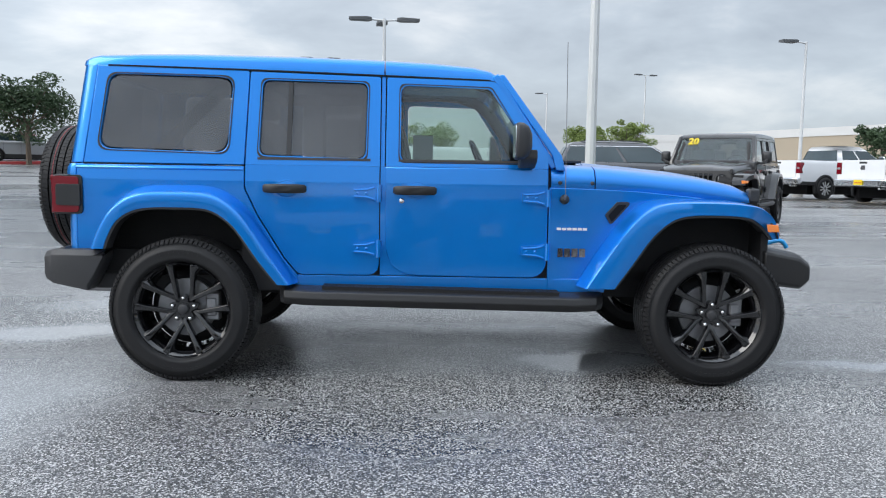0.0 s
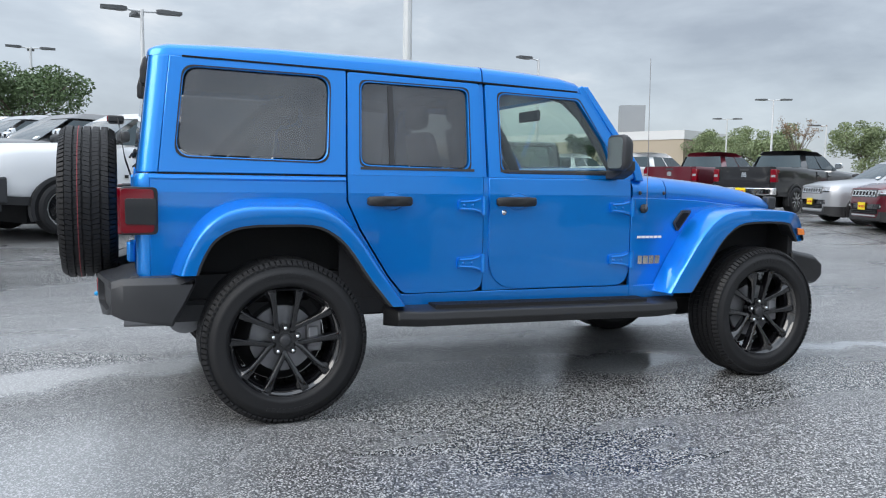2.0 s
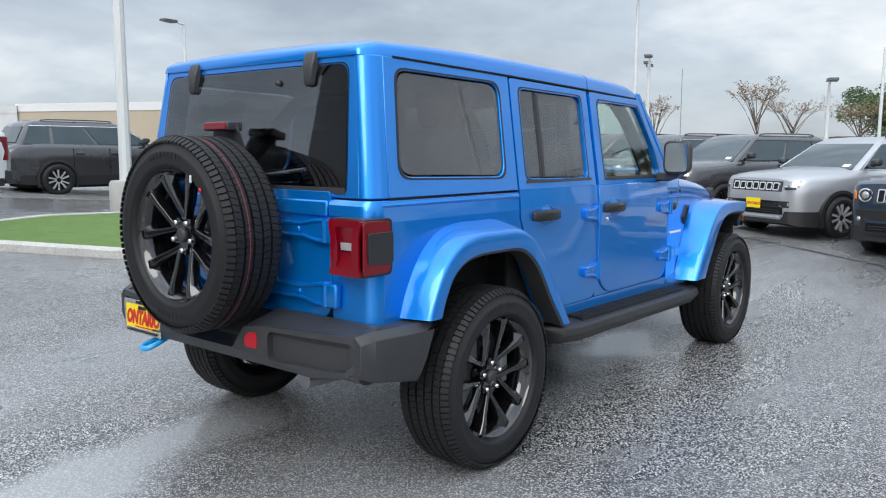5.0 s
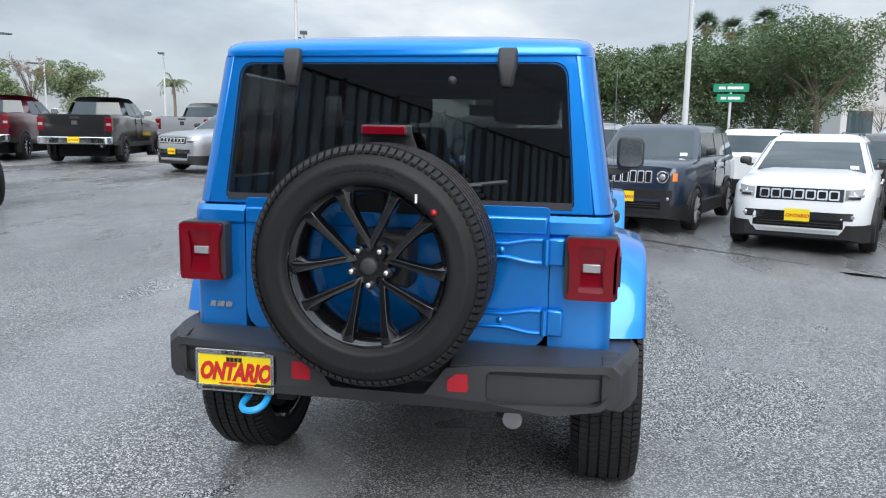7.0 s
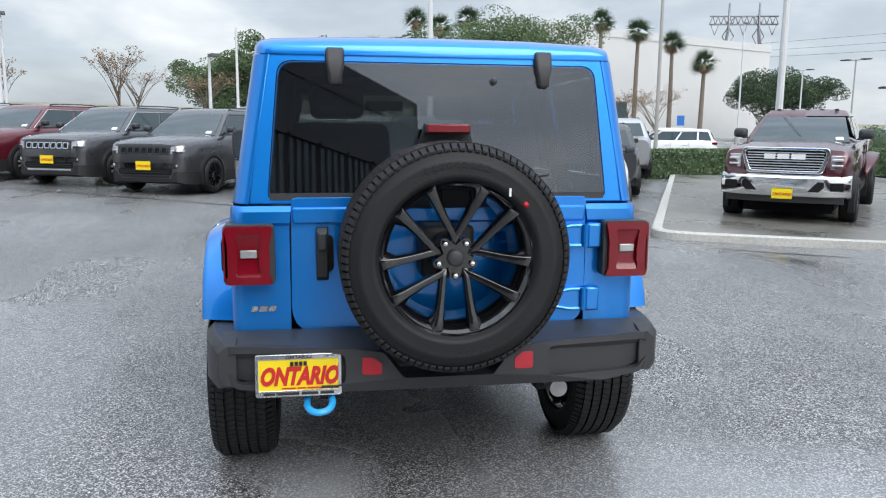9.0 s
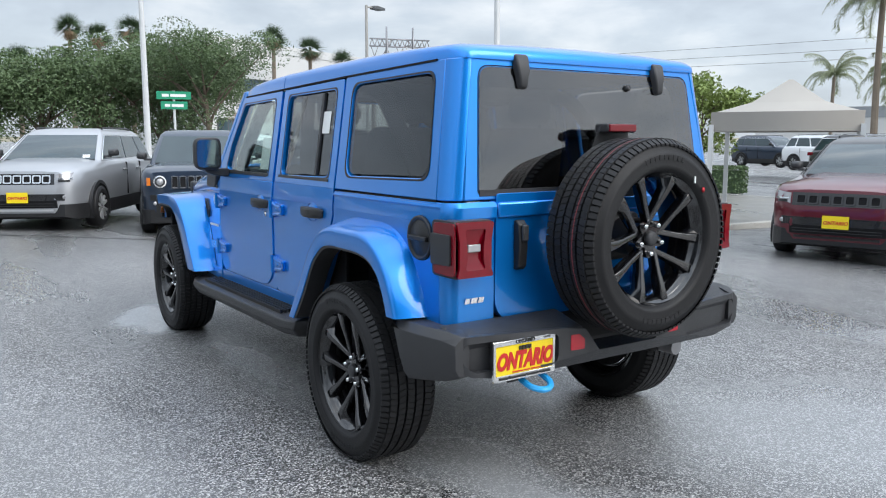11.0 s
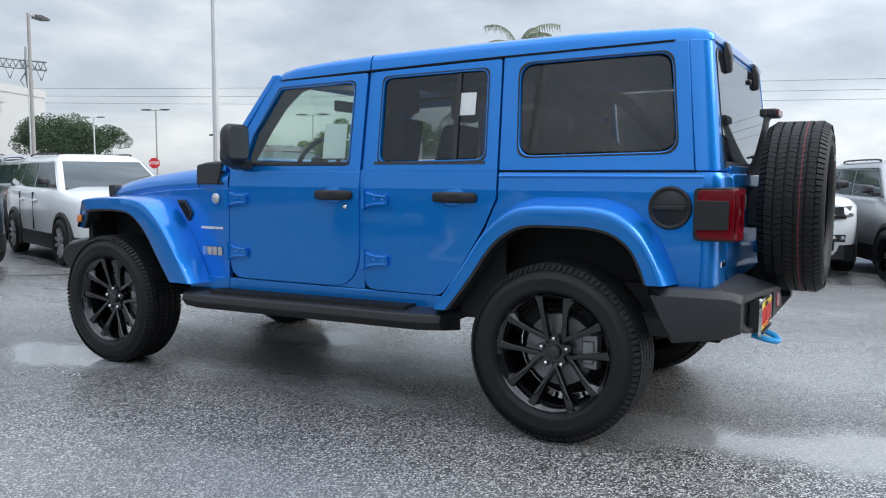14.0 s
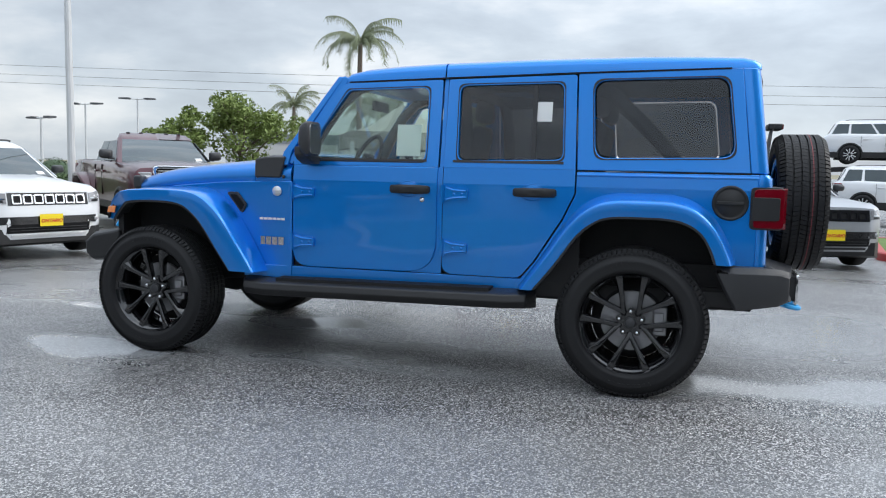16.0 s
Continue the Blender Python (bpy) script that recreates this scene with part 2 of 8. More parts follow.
def asphalt_material():
    m = bpy.data.materials.new("wet_asphalt")
    m.use_nodes = True
    nt = m.node_tree
    N, L = nt.nodes.new, nt.links.new
    b = nt.nodes["Principled BSDF"]
    co = N("ShaderNodeTexCoord")
    v = N("ShaderNodeTexVoronoi")
    v.inputs["Scale"].default_value = 158.0
    L(co.outputs["Object"], v.inputs["Vector"])
    big = N("ShaderNodeTexNoise")
    big.inputs["Scale"].default_value, big.inputs["Detail"].default_value = 0.35, 6.0
    L(co.outputs["Object"], big.inputs["Vector"])
    mid = N("ShaderNodeTexNoise")
    mid.inputs["Scale"].default_value, mid.inputs["Detail"].default_value = 45.0, 5.0
    L(co.outputs["Object"], mid.inputs["Vector"])
    bw = N("ShaderNodeRGBToBW")
    L(v.outputs["Color"], bw.inputs[0])
    ramp = N("ShaderNodeValToRGB")
    r = ramp.color_ramp
    r.elements[0].position, r.elements[0].color = 0.32, (0.020, 0.021, 0.022, 1)
    r.elements[1].position, r.elements[1].color = 0.86, (0.60, 0.595, 0.59, 1)
    e = r.elements.new(0.55)
    e.color = (0.092, 0.093, 0.094, 1)
    L(bw.outputs[0], ramp.inputs[0])
    mul = N("ShaderNodeMix")
    mul.data_type, mul.blend_type = "RGBA", "MULTIPLY"
    mul.inputs[0].default_value = 1.0
    mr = N("ShaderNodeMapRange")
    mr.inputs[1].default_value, mr.inputs[2].default_value, mr.inputs[3].default_value, mr.inputs[4].default_value = 0.3, 0.7, 0.72, 1.2
    L(big.outputs[0], mr.inputs[0]), L(ramp.outputs[0], mul.inputs[6]), L(mr.outputs[0], mul.inputs[7])
    # pale grey put into the colour for the sky's sheen on standing water
    sheen_tint = N("ShaderNodeMix")
    sheen_tint.data_type = "RGBA"
    sheen_tint.inputs[7].default_value = (0.36, 0.37, 0.38, 1)
    L(mul.outputs[2], sheen_tint.inputs[6]), L(sheen_tint.outputs[2], b.inputs["Base Color"])
    # wet film: long soft streaks of smooth water between damp grain
    mp = N("ShaderNodeMapping")
    mp.inputs["Rotation"].default_value = (0, 0, radians(12))
    mp.inputs["Scale"].default_value = (0.16, 0.55, 1.0)
    L(co.outputs["Object"], mp.inputs["Vector"])
    wet = N("ShaderNodeTexNoise")
    wet.inputs["Scale"].default_value, wet.inputs["Detail"].default_value = 1.0, 5.0
    L(mp.outputs[0], wet.inputs["Vector"])
    rr = N("ShaderNodeValToRGB")
    q = rr.color_ramp
    q.elements[0].position, q.elements[0].color = 0.42, (0.44, 0.44, 0.44, 1)
    q.elements[1].position, q.elements[1].color = 0.70, (0.07, 0.07, 0.07, 1)
    film = wet.outputs[0]
    sheet = None
    # thin sheets of standing rain water that drain from under the parked suv; sky sheen painted pale
    warp = N("ShaderNodeTexNoise")
    warp.inputs["Scale"].default_value, warp.inputs["Detail"].default_value = 1.6, 5.0
    L(co.outputs["Object"], warp.inputs["Vector"])
    shift = N("ShaderNodeVectorMath")
    shift.operation = "MULTIPLY_ADD"
    shift.inputs[1].default_value = (0.7, 0.7, 0.0)
    L(warp.outputs["Color"], shift.inputs[0]), L(co.outputs["Object"], shift.inputs[2])
    for cx, cy, rx, ry, rot, *most in SHEETS:
        mp2, ln, mr2, mx = N("ShaderNodeMapping"), N("ShaderNodeVectorMath"), N("ShaderNodeMapRange"), N("ShaderNodeMath")
        mp2.vector_type = "TEXTURE"
        mp2.inputs["Location"].default_value = (cx + 0.35, cy + 0.35, 0.0)
        mp2.inputs["Rotation"].default_value = (0, 0, radians(rot))
        mp2.inputs["Scale"].default_value = (rx, ry, 100.0)
        ln.operation, mx.operation = "LENGTH", "MAXIMUM"
        mr2.inputs[1].default_value, mr2.inputs[2].default_value, mr2.inputs[3].default_value, mr2.inputs[4].default_value = 0.35, 1.25, most[0] if most else 0.72, 0.3
        L(shift.outputs[0], mp2.inputs["Vector"]), L(mp2.outputs[0], ln.inputs[0]), L(ln.outputs["Value"], mr2.inputs[0])
        L(mr2.outputs[0], mx.inputs[0]), L(film, mx.inputs[1])
        film = mx.outputs[0]
        if sheet is None:
            sheet = mr2.outputs[0]
        else:
            mz = N("ShaderNodeMath")
            mz.operation = "MAXIMUM"
            L(sheet, mz.inputs[0]), L(mr2.outputs[0], mz.inputs[1])
            sheet = mz.outputs[0]
    # how far each water sheet takes on the painted sheen colour
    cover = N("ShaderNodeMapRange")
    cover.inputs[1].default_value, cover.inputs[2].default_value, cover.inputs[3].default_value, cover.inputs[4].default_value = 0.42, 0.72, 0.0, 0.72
    L(sheet, cover.inputs[0]), L(cover.outputs[0], sheen_tint.inputs[0])
    L(film, rr.inputs[0]), L(rr.outputs[0], b.inputs["Roughness"])
    h = N("ShaderNodeMix")
    h.inputs[0].default_value = 0.5
    L(v.outputs["Distance"], h.inputs[2]), L(mid.outputs[0], h.inputs[3])
    bp = N("ShaderNodeBump")
    bp.inputs["Distance"].default_value = 0.006
    bs = N("ShaderNodeMapRange")
    bs.inputs[1].default_value, bs.inputs[2].default_value, bs.inputs[3].default_value, bs.inputs[4].default_value = 0.42, 0.70, 0.75, 0.05
    L(film, bs.inputs[0]), L(bs.outputs[0], bp.inputs["Strength"])
    L(h.outputs[0], bp.inputs["Height"]), L(bp.outputs[0], b.inputs["Normal"])
    b.inputs["Specular IOR Level"].default_value = 0.8
    return m


M = {
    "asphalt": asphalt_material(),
    "blue": car_paint("blue_paint", (0.0, 0.212, 0.69), 0.6, 0.34),
    "white": car_paint("white_paint", (0.78, 0.79, 0.80), 0.0, 0.3),
    "silver": car_paint("silver_paint", (0.42, 0.43, 0.45), 0.6, 0.35),
    "steelgrey": car_paint("steel_grey_paint", (0.13, 0.135, 0.14), 0.5, 0.3),
    "grey": car_paint("grey_paint", (0.060, 0.061, 0.066), 0.5, 0.28),
    "red": car_paint("red_paint", (0.115, 0.010, 0.020), 0.4, 0.32),
    "maroon": car_paint("maroon_paint", (0.075, 0.012, 0.02), 0.4, 0.32),
    "navy": car_paint("navy_paint", (0.022, 0.036, 0.062), 0.45, 0.34),
    "blackp": car_paint("black_paint", (0.012, 0.012, 0.014), 0.2, 0.3),
    "trim": surface("black_plastic", (0.034, 0.035, 0.038), 0.47, 0, 0, 0.45, 0.15, 9, 0.25, 700),
    "clad": surface("dark_cladding", (0.016, 0.016, 0.017), 0.42, 0, 0, 0.45, 0.15, 9, 0.2, 500),
    "reflector": surface("red_reflector", (0.42, 0.004, 0.018), 0.15, 0, 0.3, 0.5, 0.15, 60),
    "gap": surface("shadow_gap_rubber", (0.008, 0.008, 0.009), 0.7, 0, 0, 0.2),
    "rubber": surface("tyre_rubber", (0.014, 0.014, 0.015), 0.55, 0, 0, 0.3, 0.2, 12, 0.3, 160),
    "gloss": surface("gloss_black", (0.005, 0.005, 0.006), 0.10, 0, 0.8, 0.5, 0.1, 8),
    "chrome": surface("chrome", (0.75, 0.76, 0.77), 0.10, 1.0),
    "alloy": surface("alloy", (0.72, 0.73, 0.74), 0.32, 0.7),
    "steel": surface("dull_steel", (0.30, 0.30, 0.31), 0.42, 0.8, 0, 0.5, 0.3, 14),
    "under": surface("underbody", (0.02, 0.02, 0.021), 0.75, 0, 0, 0.3, 0.4, 7, 0.3, 60),
    "redlens": surface("red_lens", (0.165, 0.001, 0.008), 0.08, 0, 0.0, 0.5, 0.2, 22),
    "clearlens": surface("clear_lens", (0.40, 0.40, 0.41), 0.12, 0.4, 0.6, 0.6, 0.15, 30),
    "smoke": surface("smoked_lens", (0.018, 0.019, 0.021), 0.3, 0, 0.2),
    "amber": surface("amber_lens", (0.85, 0.22, 0.02), 0.15, 0, 0.8),
    "yellow": surface("yellow_plate", (0.86, 0.66, 0.01), 0.4, 0, 0.2, 0.5, 0.04, 20),
    "redink": surface("red_lettering", (0.55, 0.02, 0.02), 0.45),
    "blackink": surface("black_lettering", (0.015, 0.015, 0.015), 0.45),
    "whiteink": surface("white_sticker", (0.78, 0.79, 0.78), 0.5),
    "hook": surface("light_blue_hook", (0.02, 0.36, 0.78), 0.4, 0, 0.3),
    "seat": surface("black_upholstery", (0.03, 0.03, 0.032), 0.7, 0, 0, 0.4, 0.2, 14, 0.2, 120),
    "cabin": surface("dark_cabin_plastic", (0.022, 0.022, 0.024), 0.65),
    "tint": window_glass("privacy_glass", (0.52, 0.525, 0.53), 0.03, 0.05),
    "tintback": window_glass("rear_privacy_glass", (0.42, 0.425, 0.43), 0.03, 0.11),
    "tintwet": window_glass("rain_streaked_privacy_glass", (0.36, 0.365, 0.37), 0.05, 0.075, 0.10),
    "clear": window_glass("green_tinted_glass", (0.86, 0.92, 0.89)),
    "carglass": surface("parked_car_glass", (0.030, 0.050, 0.058), 0.03, 0, 0.0, 0.75, 0.5, 1.2),
    "concrete": surface("wet_concrete", (0.165, 0.158, 0.142), 0.34, 0, 0, 0.5, 0.55, 0.7, 0.15, 60, 0.30, 0.18, 9),
    "kerb": surface("kerb_concrete", (0.46, 0.45, 0.42), 0.65, 0, 0, 0.4, 0.2, 3, 0.4, 40, 0, 0.15, 30),
    "kerbred": surface("red_kerb_paint", (0.42, 0.05, 0.05), 0.5, 0, 0, 0.4, 0.2, 3),
    "grass": surface("lawn", (0.10, 0.17, 0.04), 0.8, 0, 0, 0.3, 0.35, 5, 0.6, 40, 0, 0.3, 60),
    "leaf": surface("leaf_green", (0.19, 0.235, 0.115), 0.55, 0, 0, 0.4, 0.4, 0.7),
    "leafdark": surface("leaf_dark", (0.052, 0.085, 0.042), 0.6, 0, 0, 0.3, 0.4, 0.7),
    "leafstreet": surface("leaf_street_green", (0.095, 0.145, 0.062), 0.55, 0, 0, 0.4, 0.4, 0.7),
    "leafyellow": surface("leaf_yellow_green", (0.19, 0.25, 0.07), 0.55, 0, 0, 0.3, 0.4, 0.7),
    "leafdry": surface("leaf_dry", (0.23, 0.16, 0.10), 0.7, 0, 0, 0.3, 0.35, 0.9),
    "frond": surface("palm_frond", (0.20, 0.23, 0.125), 0.5, 0, 0, 0.4, 0.4, 0.8),
    "bark": surface("bark", (0.14, 0.11, 0.085), 0.85, 0, 0, 0.2, 0.3, 4, 0.6, 25),
    "palmbark": surface("palm_bark", (0.20, 0.165, 0.13), 0.85, 0, 0, 0.2, 0.3, 3, 0.6, 18),
    "polemetal": surface("painted_pole", (0.62, 0.63, 0.63), 0.4, 0.1, 0, 0.5, 0.08, 2),
    "poleconc": surface("concrete_pole", (0.36, 0.35, 0.33), 0.7, 0, 0, 0.4, 0.12, 3),
    "lamphead": surface("lamp_housing", (0.10, 0.105, 0.11), 0.45, 0.2),
    "wallwhite": surface("white_stucco", (0.60, 0.60, 0.59), 0.8, 0, 0, 0.3, 0.05, 0.3, 0.1, 4),
    "wallbeige": surface("beige_stucco", (0.40, 0.34, 0.26), 0.85, 0, 0, 0.3, 0.06, 0.3),
    "wallgrey": surface("grey_cladding", (0.28, 0.30, 0.32), 0.5, 0.1, 0, 0.4, 0.06, 0.5),
    "walldark": surface("dark_fascia", (0.06, 0.065, 0.075), 0.4),
    "windowfar": surface("dark_window", (0.05, 0.085, 0.10), 0.12, 0, 0.6, 0.7, 0.2, 0.5),
    "green": surface("green_sign", (0.01, 0.27, 0.14), 0.45),
    "blue_sign": surface("blue_sign", (0.03, 0.16, 0.50), 0.45),
    "stripe": surface("faded_red_marking", (0.26, 0.045, 0.05), 0.7),
    "stopred": surface("stop_red", (0.55, 0.02, 0.03), 0.4),
    "canvas": surface("tent_canvas", (0.36, 0.34, 0.31), 0.8, 0, 0, 0.3, 0.08, 1.5),
    "hill": surface("dry_hill", (0.26, 0.24, 0.17), 0.9, 0, 0, 0.2, 0.3, 0.02, 0, 1, 0, 0.2, 0.1),
    "water": surface("puddle_water", (0.03, 0.032, 0.035), 0.03, 0, 1.0, 0.6, 0.1, 3),
    "wire": surface("wire", (0.05, 0.05, 0.05), 0.6),
    "tarline": surface("tar_seam", (0.018, 0.018, 0.019), 0.4, 0, 0, 0.5, 0.3, 8),
    "flagred": surface("flag_red", (0.40, 0.03, 0.05), 0.8),
    "flagblue": surface("flag_blue", (0.02, 0.03, 0.12), 0.8),
}

# ---- mesh helpers ----


def V(*a):
    return Vector(a)


def part(name, bm, material, parent=None, label="", m=None, bevel=0.0, sharp=35.0, solid=True):
    """Links a bmesh as one mesh object under a thing or part."""
    if solid:
        bmesh.ops.recalc_face_normals(bm, faces=bm.faces)
    lim = radians(sharp)
    for f in bm.faces:
        f.smooth = True
    for e in bm.edges:
        if len(e.link_faces) == 2:
            e.smooth = e.calc_face_angle(0.0) < lim
    me = bpy.data.meshes.new(name)
    bm.to_mesh(me)
    bm.free()
    me.materials.append(M[material] if isinstance(material, str) else material)
    ob = new(name, me)
    if parent is not None:
        ob.parent = parent
    if m is not None:
        ob.matrix_basis = m
    if label:
        ob["label"] = label
    if bevel:
        mod = ob.modifiers.new("bevel", "BEVEL")
        mod.width, mod.segments, mod.limit_method, mod.angle_limit = bevel, 2, "ANGLE", radians(40)
    return ob


def share(ob, parent, m, name=None):
    """One more object on the mesh of ob."""
    o = new(name or ob.name.split(".")[0], ob.data)
    o.parent = parent
    o.matrix_basis = m
    if "label" in ob:
        o["label"] = ob["label"]
    return o


def thing(name, label, category, group="", m=None, kind=""):
    e = new(name)
    e.empty_display_size = 0.2
    if m is not None:
        e.matrix_basis = m
    return tagged(e, label, category, group, kind)


def box(bm, x0, x1, y0, y1, z0, z1, m=None):
    vs = [bm.verts.new((x, y, z)) for x in (x0, x1) for y in (y0, y1) for z in (z0, z1)]
    for f in ((0, 1, 3, 2), (4, 6, 7, 5), (0, 4, 5, 1), (2, 3, 7, 6), (0, 2, 6, 4), (1, 5, 7, 3)):
        bm.faces.new([vs[i] for i in f])
    if m is not None:
        bmesh.ops.transform(bm, matrix=m, verts=vs)
    return bm


def loft(bm, loops, closed=True, caps=True):
    rows = [[bm.verts.new(p) for p in lp] for lp in loops]
    n = len(rows[0])
    for a, b in zip(rows, rows[1:]):
        for i in range(n if closed else n - 1):
            j = (i + 1) % n
            bm.faces.new((a[i], a[j], b[j], b[i]))
    if caps and closed:
        bm.faces.new(rows[0][::-1])
        bm.faces.new(rows[-1])
    return bm


def tube(bm, pts, r, seg=8, r2=None):
    """A round bar along points; r2: the end radius."""
    loops = []
    n = len(pts)
    for i, p in enumerate(pts):
        p = Vector(p)
        d = (Vector(pts[min(i + 1, n - 1)]) - Vector(pts[max(i - 1, 0)])).normalized()
        a = d.orthogonal().normalized() if abs(d.z) < 0.9 else d.cross(V(0, 1, 0)).normalized()
        if abs(d.z) < 0.9:
            a = d.cross(V(0, 0, 1)).normalized()
        c = d.cross(a).normalized()
        rad = r if r2 is None else r + (r2 - r) * i / (n - 1)
        loops.append([p + (a * math.cos(t) + c * math.sin(t)) * rad for t in [2 * math.pi * k / seg for k in range(seg)]])
    return loft(bm, loops)


def lathe(bm, profile, seg=48, closed=False):
    """Turns (radius, y) pairs about the y axis."""
    loops = []
    for k in range(seg):
        t = 2 * math.pi * k / seg
        loops.append([V(r * math.cos(t), y, r * math.sin(t)) for r, y in profile])
    rows = [[bm.verts.new(p) for p in lp] for lp in loops]
    n = len(profile)
    for k in range(seg):
        a, b = rows[k], rows[(k + 1) % seg]
        for i in range(n if closed else n - 1):
            j = (i + 1) % n
            bm.faces.new((a[i], a[j], b[j], b[i]))
    return bm


def rounded(pts, r, n=4):
    """A polygon with its corners rounded; a point may carry its own radius."""
    out = []
    k = len(pts)
    for i in range(k):
        p = Vector(pts[i][:2])
        rad = pts[i][2] if len(pts[i]) > 2 else r
        a, b = Vector(pts[i - 1][:2]), Vector(pts[(i + 1) % k][:2])
        if rad <= 0:
            out.append((p.x, p.y))
            continue
        da, db = (a - p), (b - p)
        la, lb = da.length, db.length
        da.normalize(), db.normalize()
        ang = math.acos(max(-1, min(1, da.dot(db))))
        if ang > 3.05:
            out.append((p.x, p.y))
            continue
        d = min(rad / math.tan(ang / 2), la * 0.45, lb * 0.45)
        s, e = p + da * d, p + db * d
        for j in range(n + 1):
            t = j / n
            q = s * (1 - t) ** 2 + p * 2 * t * (1 - t) + e * t * t
            out.append((q.x, q.y))
    return out


def plate(bm, outer, holes, put, th):
    """A sheet of outline outer with holes, th thick; put(u, v, depth) gives the place."""
    t2 = bmesh.new()
    loops = []
    edges = []
    for lp in [outer, *holes]:
        vs = [t2.verts.new((u, v, 0)) for u, v in lp]
        loops.append(vs)
        edges += [t2.edges.new((vs[i], vs[(i + 1) % len(vs)])) for i in range(len(vs))]
    bmesh.ops.triangle_fill(t2, use_beauty=True, use_dissolve=False, edges=edges)
    t2.verts.index_update()
    front = [bm.verts.new(put(v.co.x, v.co.y, 0.0)) for v in t2.verts]
    back = [bm.verts.new(put(v.co.x, v.co.y, th)) for v in t2.verts]
    for f in t2.faces:
        ids = [v.index for v in f.verts]
        bm.faces.new([front[i] for i in ids])
        bm.faces.new([back[i] for i in ids[::-1]])
    for lp in loops:
        ids = [v.index for v in lp]
        for i in range(len(ids)):
            a, b = ids[i], ids[(i + 1) % len(ids)]
            bm.faces.new((front[a], front[b], back[b], back[a]))
    t2.free()
    return bm


def smooth_path(pts, n=4):
    """Catmull-Rom through the points."""
    out = []
    P = [Vector(p) for p in pts]
    for i in range(len(P) - 1):
        a, b, c, d = P[max(i - 1, 0)], P[i], P[i + 1], P[min(i + 2, len(P) - 1)]
        for j in range(n):
            t = j / n
            out.append(0.5 * ((2 * b) + (c - a) * t + (2 * a - 5 * b + 4 * c - d) * t * t + (3 * b - a - 3 * c + d) * t ** 3))
    out.append(P[-1])
    return out


def lettering(name, text, size, material, parent, m, depth=0.002, shear=0.0, bold=0.0):
    cu = bpy.data.curves.new(name, "FONT")
    cu.body, cu.size, cu.extrude, cu.shear, cu.offset = text, size, depth, shear, bold
    cu.align_x, cu.align_y, cu.resolution_u = "CENTER", "CENTER", 3
    tmp = bpy.data.objects.new(name, cu)
    scene.collection.objects.link(tmp)
    bpy.context.view_layer.update()
    me = bpy.data.meshes.new_from_object(tmp.evaluated_get(bpy.context.evaluated_depsgraph_get()))
    bpy.data.objects.remove(tmp)
    me.materials.clear()
    me.materials.append(M[material])
    ob = new(name, me)
    if parent is not None:
        ob.parent = parent
    ob.matrix_basis = m
    return ob


def lot_plane(x, y):
    """The lot is level round the suv, climbs gently to the north-east and drains to the south."""
    p = 0.0185 * y + 0.010 * x
    return 0.5 * math.tanh(math.copysign(max(0.0, abs(p) - 0.035), p) / 0.5)


def rise(x, y):
    """The lot climbs further to the north-west."""
    if y <= 4:
        return 0.0
    w = min(1.0, max(0.0, (0.5 - x / y) / 0.5))
    return 1.6 * math.tanh(0.032 * (y - 4) / 1.6) * w * w * (3 - 2 * w)


def dip(x, y):
    """The lot falls away a little towards the display pad."""
    a, b = min(1.0, max(0.0, (x - 2.5) / 3)), min(1.0, max(0.0, (2 - y) / 3))
    return -(0.05 + 0.016 * min(9.0, max(0.0, -y))) * a * a * (3 - 2 * a) * b * b * (3 - 2 * b)


def ground_z(x, y):
    return lot_plane(x, y) + rise(x, y) + dip(x, y)


# ---- the blue off-road suv ----
HUB_Z, AXLE, TRACK = 0.403, 1.504, 0.808


SHOULDER = 1.13


def lean(z):
    if z < 1.222:
        return 0.803 - max(0.0, z - SHOULDER) * 0.10
    return 0.7938 - (z - 1.222) * 0.158


def shoulder(bm):
    """Folds a flat body side inwards above the soft crease under the windows."""
    bmesh.ops.bisect_plane(bm, geom=bm.verts[:] + bm.edges[:] + bm.faces[:], dist=1e-5, plane_co=(0, 0, SHOULDER), plane_no=(0, 0, 1))
    for v in bm.verts:
        if v.co.z > SHOULDER + 1e-4:
            v.co.y -= math.copysign((v.co.z - SHOULDER) * 0.10, v.co.y)


def low_side(s, off=0.0):
    return lambda u, v, d: V(u, s * (0.803 + off - d), v)


def high_side(s, off=0.0):
    return lambda u, v, d: V(u, s * (lean(v) + off - d), v)


def fender_y(x):
    return 0.803 - max(0.0, x - 0.62) * 0.135


REAR_ARCH = [(-1.975, 0.70), (-1.955, 0.80), (-1.88, 0.92), (-1.77, 1.0), (-1.64, 1.02), (-1.40, 1.02), (-1.27, 0.985), (-1.17, 0.90), (-1.03, 0.68), (-0.93, 0.52)]
FRONT_ARCH = [(0.88, 0.52), (1.02, 0.73), (1.13, 0.91), (1.24, 0.995), (1.38, 1.02), (1.66, 1.02), (1.80, 0.99)]
REAR_DOOR = [(-0.408, 1.222, 0), (-0.408, 0.602), (-0.868, 0.602), (-0.948, 0.70), (-1.10, 0.945), (-1.168, 1.09), (-1.168, 1.222, 0)]
FRONT_DOOR = [(-0.372, 1.222, 0), (-0.370, 0.602, 0.19), (0.556, 0.595, 0.11), (0.556, 1.222, 0)]
QUARTER_WIN = [(-1.941, 1.718), (-1.256, 1.708), (-1.281, 1.297), (-1.992, 1.311)]
REAR_WIN = [(-1.072, 1.699), (-0.486, 1.690), (-0.494, 1.271), (-1.088, 1.283)]
